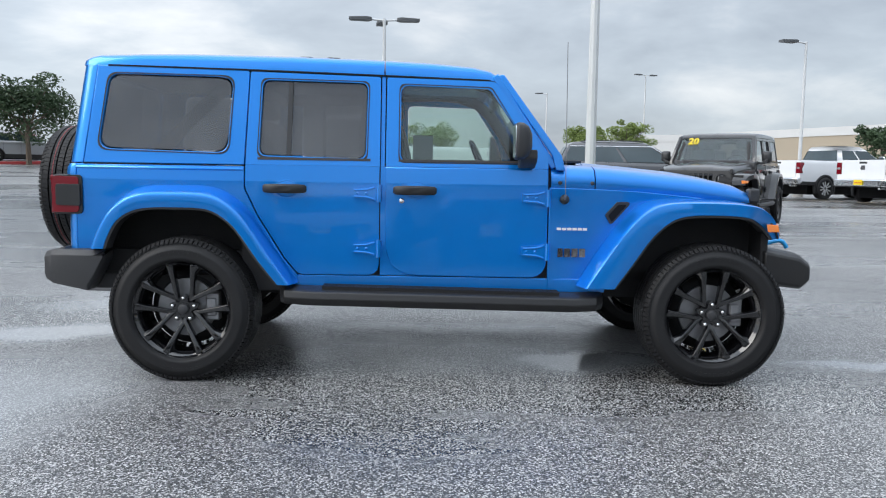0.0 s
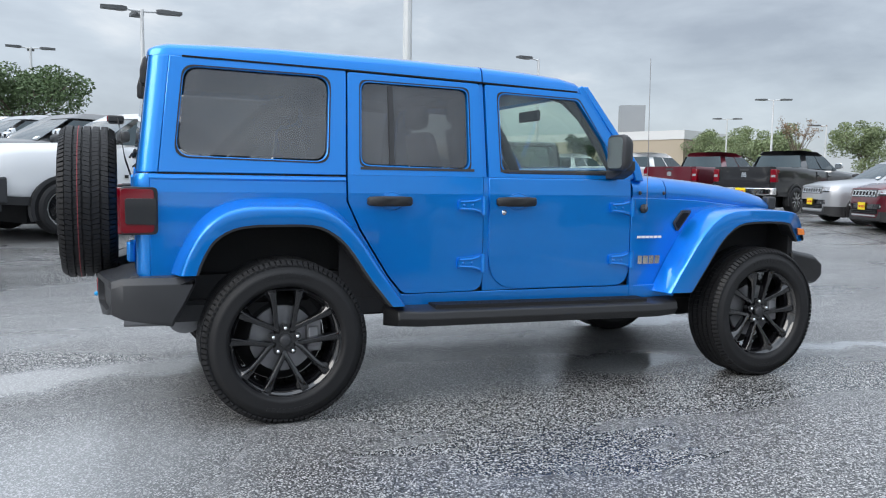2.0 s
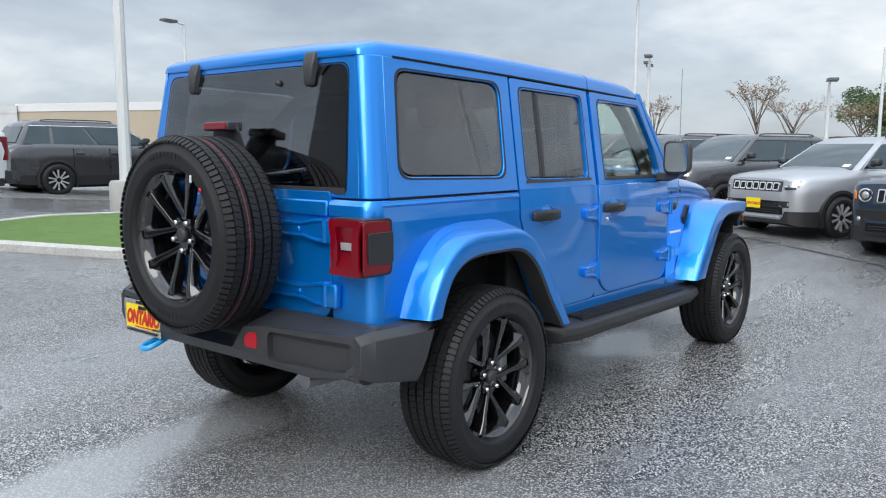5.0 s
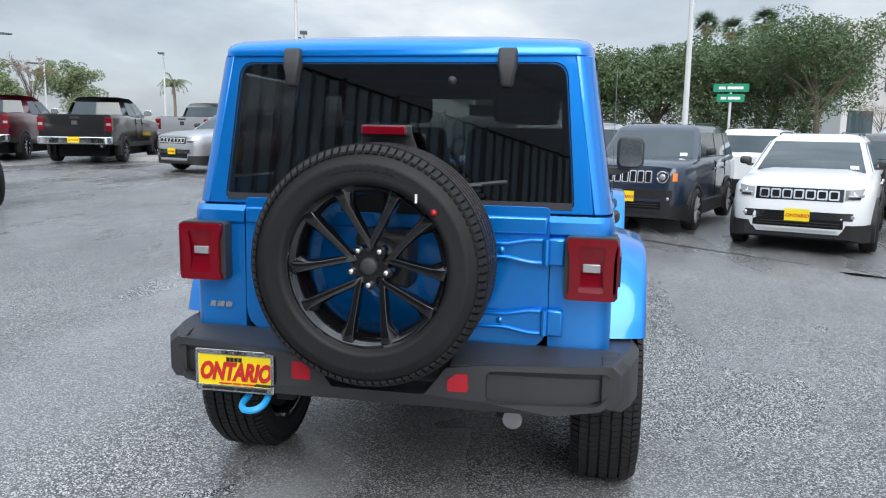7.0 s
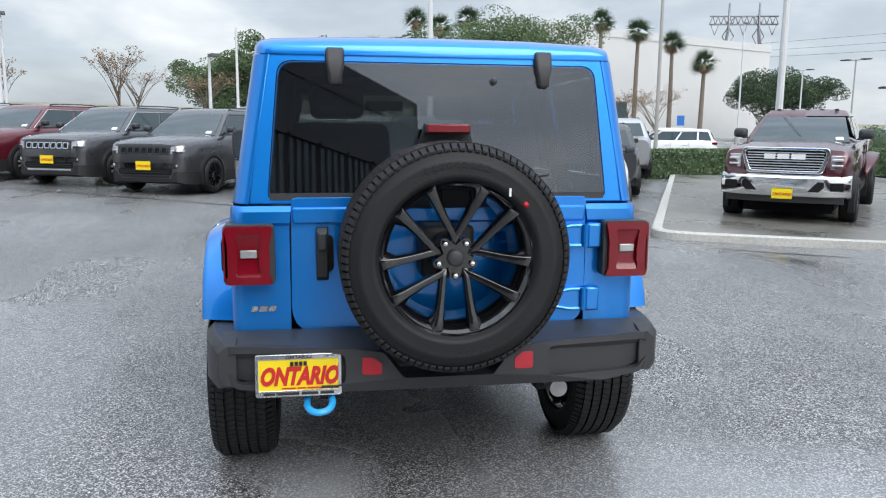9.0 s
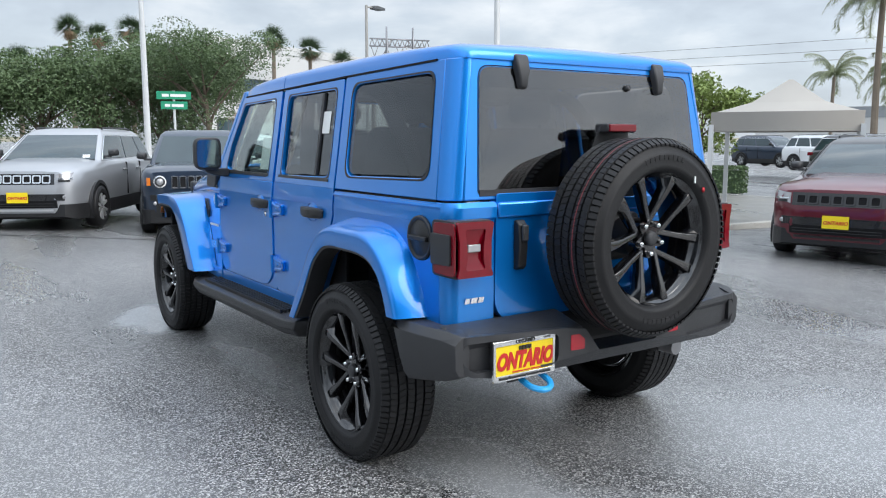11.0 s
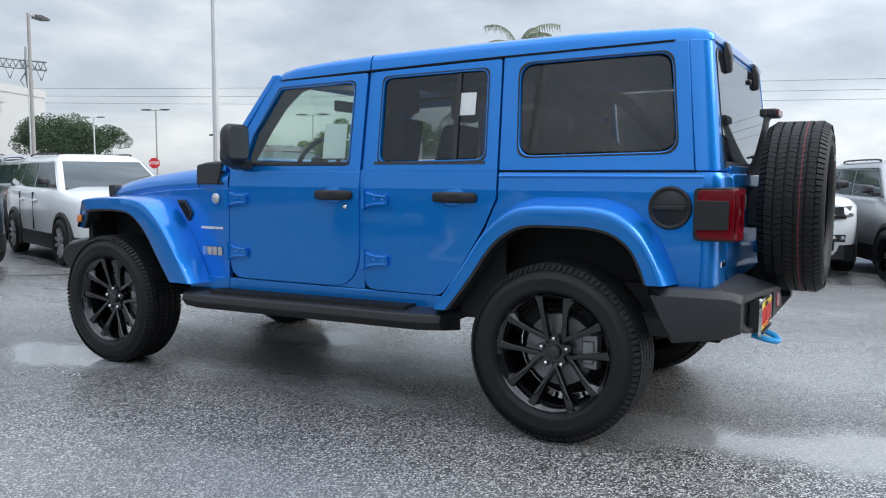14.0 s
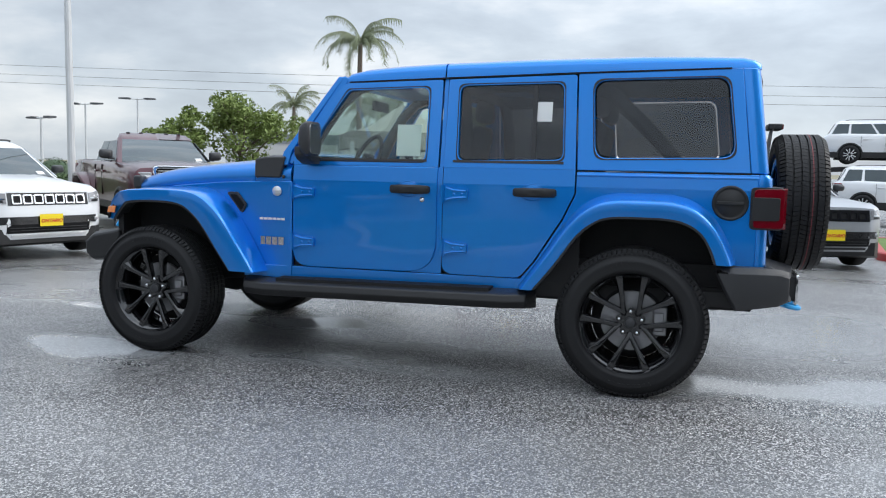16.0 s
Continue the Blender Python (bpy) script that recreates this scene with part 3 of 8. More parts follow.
FRONT_WIN = [(-0.284, 1.681), (0.212, 1.668), (0.380, 1.435), (0.44, 1.263), (-0.284, 1.263)]


def grown(pts, g):
    c = Vector((sum(p[0] for p in pts) / len(pts), sum(p[1] for p in pts) / len(pts)))
    out = []
    for p in pts:
        d = Vector(p[:2]) - c
        out.append((p[0] + math.copysign(g, d.x), p[1] + math.copysign(g, d.y), *p[2:]))
    return out


def tyre_profile(R, W, bead):
    h = W / 2
    half = [(bead, h - 0.03), (bead + 0.010, h - 0.016), (bead + 0.020, h - 0.005), (bead + 0.028, h - 0.008), (bead + (R - bead) * 0.45, h), (R - 0.056, h - 0.003), (R - 0.052, h - 0.009), (R - 0.034, h - 0.013), (R - 0.020, h - 0.024), (R - 0.015, h - 0.05)]
    return [(r, -y) for r, y in half] + [(R - 0.013, 0)] + half[::-1]


def make_tread(R, W, count, bands):
    """Tread blocks in bands round the tyre, and shoulder lugs."""
    verts, faces = [], []

    def block(a0, a1, y0, y1, r0, r1, skew=0.0):
        i = len(verts)
        for a, y, r in ((a0, y0, r0), (a1, y0, r0), (a1 + skew, y1, r0), (a0 + skew, y1, r0), (a0, y0, r1), (a1, y0, r1), (a1 + skew, y1, r1), (a0 + skew, y1, r1)):
            verts.append((r * math.cos(a), y, r * math.sin(a)))
        for f in ((4, 5, 6, 7), (0, 1, 5, 4), (1, 2, 6, 5), (2, 3, 7, 6), (3, 0, 4, 7)):
            faces.append([i + k for k in f])
    h = W / 2
    st = 2 * math.pi / count
    for k in range(count):
        a = k * st
        for b in range(bands):
            w = (W - 0.07) / bands
            y0 = -h + 0.035 + b * w
            sh = (b % 2) * st * 0.5
            block(a + sh, a + sh + st * 0.90, y0 + 0.005, y0 + w - 0.005, R - 0.016, R, st * 0.30 * (1 if b % 2 else -1))
        for s in (-1, 1):
            i = len(verts)
            block(a, a + st * 0.72, s * (h - 0.036), s * (h - 0.008), R - 0.03, R - 0.004)
            for q in (6, 7):
                x, y, z = verts[i + q]
                f = (R - 0.022) / math.hypot(x, z)
                verts[i + q] = (x * f, y, z * f)
    return verts, faces


def mesh_part(name, verts, faces, material, parent, m=None):
    me = bpy.data.meshes.new(name)
    me.from_pydata(verts, [], faces)
    me.materials.append(M[material])
    ob = new(name, me)
    ob.parent = parent
    if m is not None:
        ob.matrix_basis = m
    return ob


def build_wheel(parent, m, brake=True, R=0.407, W=0.282):
    """Black twin-spoke alloy; local +y points outward."""
    rim_r = 0.266
    bm = bmesh.new()
    lathe(bm, [(rim_r + 0.012, 0.118), (rim_r + 0.014, 0.104), (rim_r - 0.006, 0.095), (rim_r - 0.022, 0.06), (rim_r - 0.04, -0.08), (rim_r - 0.005, -0.112), (rim_r + 0.012, -0.118)], 56)
    wheel = part("wheel", bm, "gloss", parent, "black alloy wheel", m, solid=False)
    bm = bmesh.new()
    lathe(bm, tyre_profile(R, W, rim_r + 0.008), 64)
    tyre = part("tyre", bm, "rubber", wheel, "black all-terrain tyre", sharp=50, solid=False)
    v, f = make_tread(R + 0.001, W, 92, 5)
    mesh_part("tread", v, f, "rubber", wheel)
    mark = None
    for a0, n in ((70, 9), (250, 9)):
        for j in range(n):
            turn = Matrix.Rotation(-radians(a0 + j * 4.6), 4, "Y")
            if mark is None:
                bm = bmesh.new()
                box(bm, 0.324, 0.342, W / 2 - 0.004, W / 2 + 0.0010, -0.0075, 0.0075)
                mark = part("sidewall_mark", bm, "rubber", tyre, m=turn)
            else:
                share(mark, tyre, turn)
    first = None
    for k in range(5):
        for s in (-1, 1):
            rot = Matrix.Rotation(radians(72 * k), 4, "Y")
            if (k, s) in ((0, -1), (0, 1)):
                bm = bmesh.new()
                loops = []
                for r, o, wi, wo, y, dep in ((0.03, 0.036, 0.013, 0.014, 0.054, 0.03), (0.08, 0.043, 0.0130, 0.0140, 0.066, 0.035), (0.15, 0.051, 0.0135, 0.016, 0.080, 0.042), (0.200, 0.058, 0.016, 0.021, 0.093, 0.045), (0.235, 0.064, 0.020, 0.040, 0.098, 0.04), (0.256, 0.068, 0.024, 0.060, 0.099, 0.03)):
                    k1 = V(-s, 0, 0)
                    c = k1 * o + V(0, 0, r)
                    q = min(1.0, max(0.0, (r - 0.19) / 0.066))
                    loops.append([c - k1 * wi + V(0, y - 0.010, 0), c - k1 * wi * 0.75 + V(0, y, 0), c + k1 * wi * 0.75 + V(0, y, 0), c + k1 * wo + V(0, y - 0.010 - 0.03 * q, -0.012 * q), c + k1 * wo + V(0, y - dep - 0.02 * q, -0.012 * q), c - k1 * wi * 1.1 + V(0, y - dep, 0)])
                loft(bm, loops)
                bmesh.ops.recalc_face_normals(bm, faces=bm.faces)
                bmesh.ops.bevel(bm, geom=[e for e in bm.edges if len(e.link_faces) == 2 and e.calc_face_angle(0.0) > radians(28)], offset=0.0022, segments=2, affect="EDGES", profile=0.6)
                sp = part("spoke", bm, "gloss", wheel, sharp=50)
                if s < 0:
                    first = sp
                else:
                    second = sp
            else:
                share(first if s < 0 else second, wheel, rot)
    bm = bmesh.new()
    lobes = [((0.064 + 0.019 * math.cos(5 * (q - math.pi / 2))) * math.cos(q), (0.064 + 0.019 * math.cos(5 * (q - math.pi / 2))) * math.sin(q)) for q in [2 * math.pi * k / 50 for k in range(50)]]
    plate(bm, lobes, [], lambda u, v, d: V(u, 0.064 - d, v), 0.04)
    part("hub", bm, "gloss", wheel)
    bm = bmesh.new()
    lathe(bm, [(0.0, 0.086), (0.02, 0.086), (0.029, 0.081), (0.032, 0.062), (0.0, 0.062)], 28)
    part("centre_cap", bm, "trim", wheel, solid=False)
    nut = None
    for k in range(5):
        t = radians(90 + 72 * k)
        p = Matrix.Translation((0.0635 * math.cos(t), 0.064, 0.0635 * math.sin(t)))
        if nut is None:
            bm = bmesh.new()
            lathe(bm, [(0.0, 0.022), (0.008, 0.021), (0.012, 0.013), (0.013, -0.004), (0.0, -0.004)], 6)
            nut = part("lug_nut", bm, "chrome", wheel, "chrome lug nut", p, solid=False)
        else:
            share(nut, wheel, p)
    if brake:
        bm = bmesh.new()
        lathe(bm, [(0.06, 0.0), (0.165, 0.0), (0.165, -0.022), (0.06, -0.022)], 40, closed=True)
        part("brake_disc", bm, "steel", wheel, "bare steel brake disc")
        bm = bmesh.new()
        box(bm, -0.19, -0.115, -0.03, 0.03, -0.07, 0.09)
        box(bm, -0.175, -0.12, 0.025, 0.04, -0.045, 0.06)
        part("brake_caliper", bm, "steel", wheel, bevel=0.008)
        bm = bmesh.new()
        lathe(bm, [(0.0, -0.03), (0.15, -0.03), (0.225, -0.085), (0.225, -0.09), (0.0, -0.09)], 32)
        part("backing_plate", bm, "under", wheel, solid=False)
    return wheel


def pane(name, pts, put, mat, parent, rad=0.05, th=0.004):
    bm = bmesh.new()
    plate(bm, rounded(pts, rad, 5), [], put, th)
    ob = part(name, bm, mat, parent)
    ob.visible_shadow = False
    return ob


def ring(name, pts, w, put, mat, parent, rad, th=0.012):
    """A seal round an opening."""
    bm = bmesh.new()
    plate(bm, rounded(grown(pts, w * 0.4), rad + 0.01, 5), [rounded(grown(pts, -w * 0.6), rad, 5)], put, th)
    return part(name, bm, mat, parent)


def bars(name, parent, m, widths, h, mat, gap=0.006, slant=0.0, label=""):
    """A row of plain bars in place of a badge."""
    bm = bmesh.new()
    x = -(sum(widths) + gap * (len(widths) - 1)) / 2
    for w in widths:
        vs = [V(x, 0, 0), V(x + w, 0, 0), V(x + w + slant, 0, h), V(x + slant, 0, h)]
        loft(bm, [[v + V(0, 0, 0) for v in vs], [v + V(0, -0.004, 0) for v in vs]])
        x += w + gap
    return part(name, bm, mat, parent, label, m)


def build_door(suv, s, front):
    lo, win = (FRONT_DOOR, FRONT_WIN) if front else (REAR_DOOR, REAR_WIN)
    g = 0.003
    bm = bmesh.new()
    pts = [(p[0] * 1.0, p[1], *p[2:]) for p in lo]
    plate(bm, rounded(pts, 0.07, 6), [], low_side(s, 0.002), 0.045)
    shoulder(bm)
    door = part("front_door" if front else "rear_door", bm, "blue", suv, "closed blue door", bevel=0.006, sharp=4.5)
    bm = bmesh.new()
    if front:
        up = [(-0.372, 1.2225, 0), (0.556, 1.2225, 0), (0.552, 1.30, 0.02), (0.250, 1.718, 0.05), (-0.372, 1.732, 0.015)]
    else:
        up = [(-1.168, 1.2225, 0), (-0.406, 1.2225, 0), (-0.408, 1.733, 0.015), (-1.150, 1.752, 0.015)]
    plate(bm, rounded(up, 0.0, 5), [rounded(grown(win, 0.006), 0.045, 5)], high_side(s, 0.002), 0.035)
    part("window_frame", bm, "blue", door, bevel=0.005)
    ring("window_seal", win, 0.03, high_side(s, 0.0035), "clad", door, 0.04, 0.02)
    pane("window_pane", win, high_side(s, -0.012), "clear" if front else ("tint" if s > 0 else "tintwet"), door, 0.045)
    if not front:
        bm = bmesh.new()
        plate(bm, [(-0.938, 1.278), (-0.914, 1.278), (-0.908, 1.692), (-0.932, 1.694)], [], high_side(s, -0.002), 0.02)
        part("window_divider", bm, "trim", door)
    # belt strip under the glass
    bm = bmesh.new()
    x0, x1 = (-0.30, 0.45) if front else (-1.10, -0.46)
    plate(bm, [(x0, 1.252), (x1, 1.252), (x1, 1.266), (x0, 1.266)], [], high_side(s, 0.006), 0.01)
    part("belt_seal", bm, "trim", door)
    # handle with its scoop
    hx = -0.205 if front else -0.945
    bm = bmesh.new()
    lathe(bm, [(0.0, 0.004), (0.05, 0.003), (0.068, -0.002)], 28)
    bmesh.ops.scale(bm, vec=(1.0, 1, 0.72), verts=bm.verts)
    sc = part("handle_scoop", bm, "blue", door, m=pose(hx + 0.012, s * 0.806, 1.090, 0, 0, 0 if s > 0 else 180), solid=False)
    bm = bmesh.new()
    loops = []
    for x, w, o in ((-0.124, 0.014, 0.008), (-0.112, 0.023, 0.022), (-0.06, 0.026, 0.038), (0, 0.026, 0.044), (0.06, 0.026, 0.038), (0.112, 0.023, 0.022), (0.124, 0.014, 0.008)):
        loops.append([V(x, s * (0.806 + y), z + 1.090) for y, z in ((0.0, -w), (o * 0.8, -w), (o, -w * 0.6), (o, w * 0.6), (o * 0.8, w), (0.0, w))])
    loft(bm, loops)
    part("door_handle", bm, "clad", door, "black handle", pose(hx, 0, 0), bevel=0.003)
    # dark rim of the finger scoop above and below the grip
    for q in (-1, 1):
        bm = bmesh.new()
        tube(bm, [(hx + 0.012 + 0.064 * math.cos(a), s * 0.806, 1.090 + q * 0.047 * math.sin(a)) for a in [math.pi * (0.12 + 0.76 * k / 12) for k in range(13)]], 0.003, 6)
        part("scoop_rim", bm, "blue", door)
    if front:
        bm = bmesh.new()
        lathe(bm, [(0.0, 0.008), (0.014, 0.006), (0.016, 0.0), (0.0, 0.0)], 20)
        part("key_lock", bm, "chrome", door, "chrome key lock", pose(-0.280, s * 0.805, 1.030, 0, 0, 0 if s > 0 else 180), solid=False)
    # two outside hinges at the leading edge
    for z in ((1.057, 0.750) if front else (1.070, 0.756)):
        x = 0.563 if front else -0.404
        bm = bmesh.new()
        plate(bm, rounded([(x - 0.155, z - 0.028), (x - 0.06, z - 0.034), (x - 0.02, z - 0.045), (x + 0.005, z - 0.045), (x + 0.005, z + 0.045), (x - 0.02, z + 0.045), (x - 0.06, z + 0.034), (x - 0.155, z + 0.03)], 0.012, 3), [], low_side(s, 0.020), 0.022)
        hg = part("door_hinge", bm, "blue", door, "body-coloured outside hinge", bevel=0.007)
        for q in (-1, 1):
            bm = bmesh.new()
            tube(bm, [(x - 0.145, s * 0.822, z + q * 0.018), (x - 0.07, s * 0.822, z + q * 0.022), (x - 0.03, s * 0.822, z + q * 0.034)], 0.007, 8)
            part("hinge_rib", bm, "blue", hg)
        bm = bmesh.new()
        tube(bm, [(x - 0.004, s * 0.822, z - 0.050), (x - 0.004, s * 0.822, z + 0.050)], 0.015, 10)
        part("hinge_pin", bm, "blue", hg)
        for dx in (-0.125, -0.075):
            bm = bmesh.new()
            lathe(bm, [(0.0, 0.004), (0.008, 0.003), (0.009, 0.0), (0.0, 0.0)], 10)
            part("bolt", bm, "blue", hg, m=pose(x + dx, s * 0.822, z, 0, 0, 0 if s > 0 else 180), solid=False)
    return door


def build_flare(suv, s, front):
    if front:
        A = [(0.73, 0.555), (0.84, 0.73), (0.97, 0.912), (1.09, 1.018), (1.21, 1.058), (1.40, 1.066), (1.62, 1.060), (1.76, 1.038), (1.845, 0.985), (1.885, 0.925), (1.90, 0.85)]
        C = [(0.925, 0.555), (1.02, 0.69), (1.12, 0.835), (1.20, 0.915), (1.28, 0.960), (1.40, 0.976), (1.60, 0.974), (1.70, 0.955), (1.77, 0.918), (1.82, 0.875), (1.85, 0.84)]
    else:
        A = [(-2.03, 0.745), (-1.99, 0.85), (-1.92, 0.97), (-1.82, 1.06), (-1.70, 1.098), (-1.54, 1.102), (-1.38, 1.098), (-1.26, 1.06), (-1.14, 0.955), (-1.00, 0.75), (-0.865, 0.555)]
        C = [(-1.925, 0.745), (-1.90, 0.815), (-1.85, 0.90), (-1.77, 0.955), (-1.67, 0.977), (-1.53, 0.98), (-1.39, 0.977), (-1.30, 0.95), (-1.20, 0.87), (-1.08, 0.70), (-0.965, 0.555)]
    A3 = smooth_path([(x, 0, z) for x, z in A], 4)
    C3 = smooth_path([(x, 0, z) for x, z in C], 4)
    loops = []
    for a, c in zip(A3, C3):
        ya = fender_y(a.x) if front else 0.80
        yc = 0.938
        if front:
            yc -= max(0, a.x - 1.72) * 0.55
        pts = []
        edge = 0.20 if front else 0.38
        for t, yy in ((0.0, 0.0), (edge * 0.30, 0.40), (edge * 0.75, 0.86), (edge * 0.92, 0.95), (edge * 1.06, 0.985), (edge * 1.28, 0.997), (0.65, 1.0), (0.97, 1.0), (1.0, 0.985), (1.0, 0.9)):
            q = a.lerp(c, t)
            pts.append(V(q.x, s * (ya + (yc - ya) * yy), q.z))
        pts.append(V(c.x, s * (yc - 0.05), c.z + 0.012))
        pts.append(V(a.lerp(c, 0.35).x, s * (ya - 0.01), a.lerp(c, 0.35).z))
        loops.append(pts)
    bm = bmesh.new()
    loft(bm, loops)
    fl = part("front_fender_flare" if front else "rear_fender_flare", bm, "blue", suv, "body-coloured fender flare", sharp=32)
    # black lip under the edge
    bm = bmesh.new()
    lip = []
    for a, c in zip(A3, C3):
        yc = 0.933 - (max(0, a.x - 1.72) * 0.55 if front else 0)
        q = a.lerp(c, 1.0)
        n = (c - a).normalized()
        lip.append([V(q.x, s * yc, q.z), V(q.x + n.x * 0.012, s * (yc - 0.004), q.z + n.z * 0.012), V(q.x + n.x * 0.012, s * (yc - 0.10), q.z + n.z * 0.012), V(q.x, s * (yc - 0.10), q.z)])
    loft(bm, lip)
    part("flare_lip", bm, "trim", fl)
    if front:
        bm = bmesh.new()
        loft(bm, [[V(1.855, s * 0.80, 0.875), V(1.905, s * 0.79, 0.872), V(1.905, s * 0.785, 0.93), V(1.85, s * 0.80, 0.935)], [V(1.80, s * 0.885, 0.885), V(1.875, s * 0.868, 0.885), V(1.868, s * 0.862, 0.925), V(1.79, s * 0.885, 0.93)]])
        part("side_marker", bm, "amber", fl, "amber side marker", bevel=0.004)
    # dark inner liner
    bm = bmesh.new()
    n = len(C3)
    li = []
    for a, c in zip(A3, C3):
        k = a.lerp(c, 0.55)
        li.append([V(k.x, s * 0.86, k.z), V(k.x, s * 0.40, k.z + 0.05), V(k.x, s * 0.40, k.z + 0.07), V(k.x, s * 0.86, k.z + 0.015)])
    loft(bm, li)
    part("arch_liner", bm, "under", fl)
    return fl


def build_seat(suv, x, y, w=0.50):
    bm = bmesh.new()
    box(bm, x - 0.22, x + 0.26, y - w / 2, y + w / 2, 0.86, 1.0)
    st = part("seat", bm, "seat", suv, "black seat", bevel=0.05)
    bm = bmesh.new()
    loft(bm, [[V(x - 0.20, y + k * w / 2, 0.96), V(x - 0.30, y + k * w / 2, 0.96), V(x - 0.42, y + k * w * 0.42, 1.52), V(x - 0.33, y + k * w * 0.42, 1.52)] for k in (-1, 1)])
    part("seat_back", bm, "seat", st, bevel=0.04)
    bm = bmesh.new()
    box(bm, x - 0.44, x - 0.34, y - 0.13, y + 0.13, 1.54, 1.70)
    part("head_restraint", bm, "seat", st, bevel=0.04)


def build_suv():
    suv = thing("off_road_suv", "bright metallic blue four-door off-road suv with black wheels", "suv")
    blue = "blue"
    # lower tub: floor piece with quarters, sills, pillars and corners as its parts
    bm = bmesh.new()
    box(bm, -2.10, 0.60, -0.74, 0.74, 0.56, 0.60)
    tub = part("body_tub", bm, "under", suv)
    for s in (-1, 1):
        rq = [(-2.12, 1.214), (-1.176, 1.214), (-1.176, 1.088), (-1.108, 0.941), (-0.956, 0.696), (-0.874, 0.596), (-0.874, 0.515)] + [(p[0], p[1]) for p in REAR_ARCH[::-1]] + [(-2.12, 0.72)]
        bm = bmesh.new()
        plate(bm, rq, [], low_side(s), 0.03)
        shoulder(bm)
        part("rear_quarter", bm, blue, tub, bevel=0.004, sharp=4.5)
        bm = bmesh.new()
        plate(bm, [(-0.90, 0.515), (0.90, 0.515), (0.90, 0.592), (-0.90, 0.598)], [], low_side(s, -0.004), 0.06)
        part("sill", bm, blue, tub, bevel=0.004)
        bm = bmesh.new()
        plate(bm, [(-0.402, 0.60), (-0.10, 0.60), (-0.20, 0.64), (-0.345, 0.80), (-0.36, 1.222), (-0.402, 1.222)], [], low_side(s, -0.006), 0.02)
        shoulder(bm)
        pl_ = part("centre_pillar", bm, blue, tub)
        bm = bmesh.new()
        plate(bm, [(-0.402, 1.2225), (-0.38, 1.2225), (-0.38, 1.74), (-0.402, 1.74)], [], high_side(s, -0.012), 0.05)
        part("upper_pillar", bm, blue, tub)
        ff = [(0.564, 0.515), (0.564, 1.118), (0.86, 1.112), (1.12, 1.100), (1.42, 1.074), (1.80, 1.034)] + FRONT_ARCH[::-1]
        bm = bmesh.new()
        plate(bm, ff, [], lambda u, v, d, s=s: V(u, s * (fender_y(u) - d), v), 0.03)
        part("front_quarter", bm, blue, tub, bevel=0.004)
        # rounded rear corner with its inner return
        bm = bmesh.new()
        prof = [(-2.12, 0.803), (-2.138, 0.8005), (-2.157, 0.790), (-2.172, 0.772), (-2.180, 0.748), (-2.180, 0.582), (-2.14, 0.582), (-2.14, 0.745), (-2.11, 0.77)]
        loft(bm, [[V(x - o * min(1.0, (0.803 - y) / 0.05) * (1.0 if i < 6 else 0.0), s * (y + o * 0.25 * (i < 4)), z) for i, (x, y) in enumerate(prof)] for z, o in ((0.72, 0.0), (1.140, 0.0), (1.152, 0.013), (1.194, 0.013), (1.214, -0.004))])
        shoulder(bm)
        part("rear_corner", bm, blue, tub, sharp=28)
    # rounded ledge under the hardtop
    for s in (-1, 1):
        bm = bmesh.new()
        tube(bm, [(-2.175, s * 0.60, 1.196), (-2.175, s * 0.715, 1.196), (-2.160, s * 0.768, 1.196), (-2.11, s * 0.790, 1.196), (-1.18, s * 0.792, 1.196)], 0.012, 8)
        part("belt_bead", bm, blue, tub)
    # dark structure behind the gaps, floor and cabin shell
    bm = bmesh.new()
    box(bm, -2.08, 0.62, -0.755, 0.755, 0.50, 0.58)
    for s in (-1, 1):
        box(bm, -1.20, 0.62, min(s * 0.735, s * 0.75), max(s * 0.735, s * 0.75), 0.58, 1.24)
    box(bm, 0.60, 0.66, -0.74, 0.74, 0.58, 1.15)
    part("inner_shell", bm, "cabin", suv)
    # hardtop
    sides = []
    for s in (-1, 1):
        bm = bmesh.new()
        sides.append(bm)
        q = [(-2.079, 1.221, 0), (-1.176, 1.221, 0), (-1.157, 1.758, 0), (-2.018, 1.775, 0)]
        plate(bm, rounded(q, 0.0), [rounded(grown(QUARTER_WIN, 0.008), 0.07, 6)], high_side(s, -0.001), 0.03)
        loops = []
        for k in range(8):
            t = math.pi / 2 * k / 7
            row = []
            for z, xr in ((1.221, -2.080), (1.50, -2.049), (1.775, -2.018)):
                y0 = lean(z) - 0.066
                row.append(V(xr - 0.092 * math.sin(t), s * (y0 + 0.065 * math.cos(t)), z))
            for z, xr in ((1.775, -2.018), (1.50, -2.049), (1.221, -2.080)):
                y0 = lean(z) - 0.066
                row.append(V(xr - 0.06 * math.sin(t), s * (y0 + 0.035 * math.cos(t)), z))
            loops.append(row)
        loft(bm, loops)
    # back wall round the rear glass
    bm = bmesh.new()
    def back(u, v, d):
        x = -2.175 + (v - 1.221) * 0.128
        return V(x + d, u, v)
    bw = [(-0.727, 1.221), (0.727, 1.221), (0.655, 1.79), (-0.655, 1.79)]
    rg = [(-0.650, 1.252, 0.02), (0.650, 1.252, 0.02), (0.605, 1.742, 0.06), (-0.605, 1.742, 0.06)]
    plate(bm, bw, [rounded(rg, 0.05, 6)], back, 0.03)
    top = part("hardtop", bm, blue, suv, "blue hardtop", bevel=0.006)
    for b in sides:
        part("hardtop_side", b, blue, top, bevel=0.004)
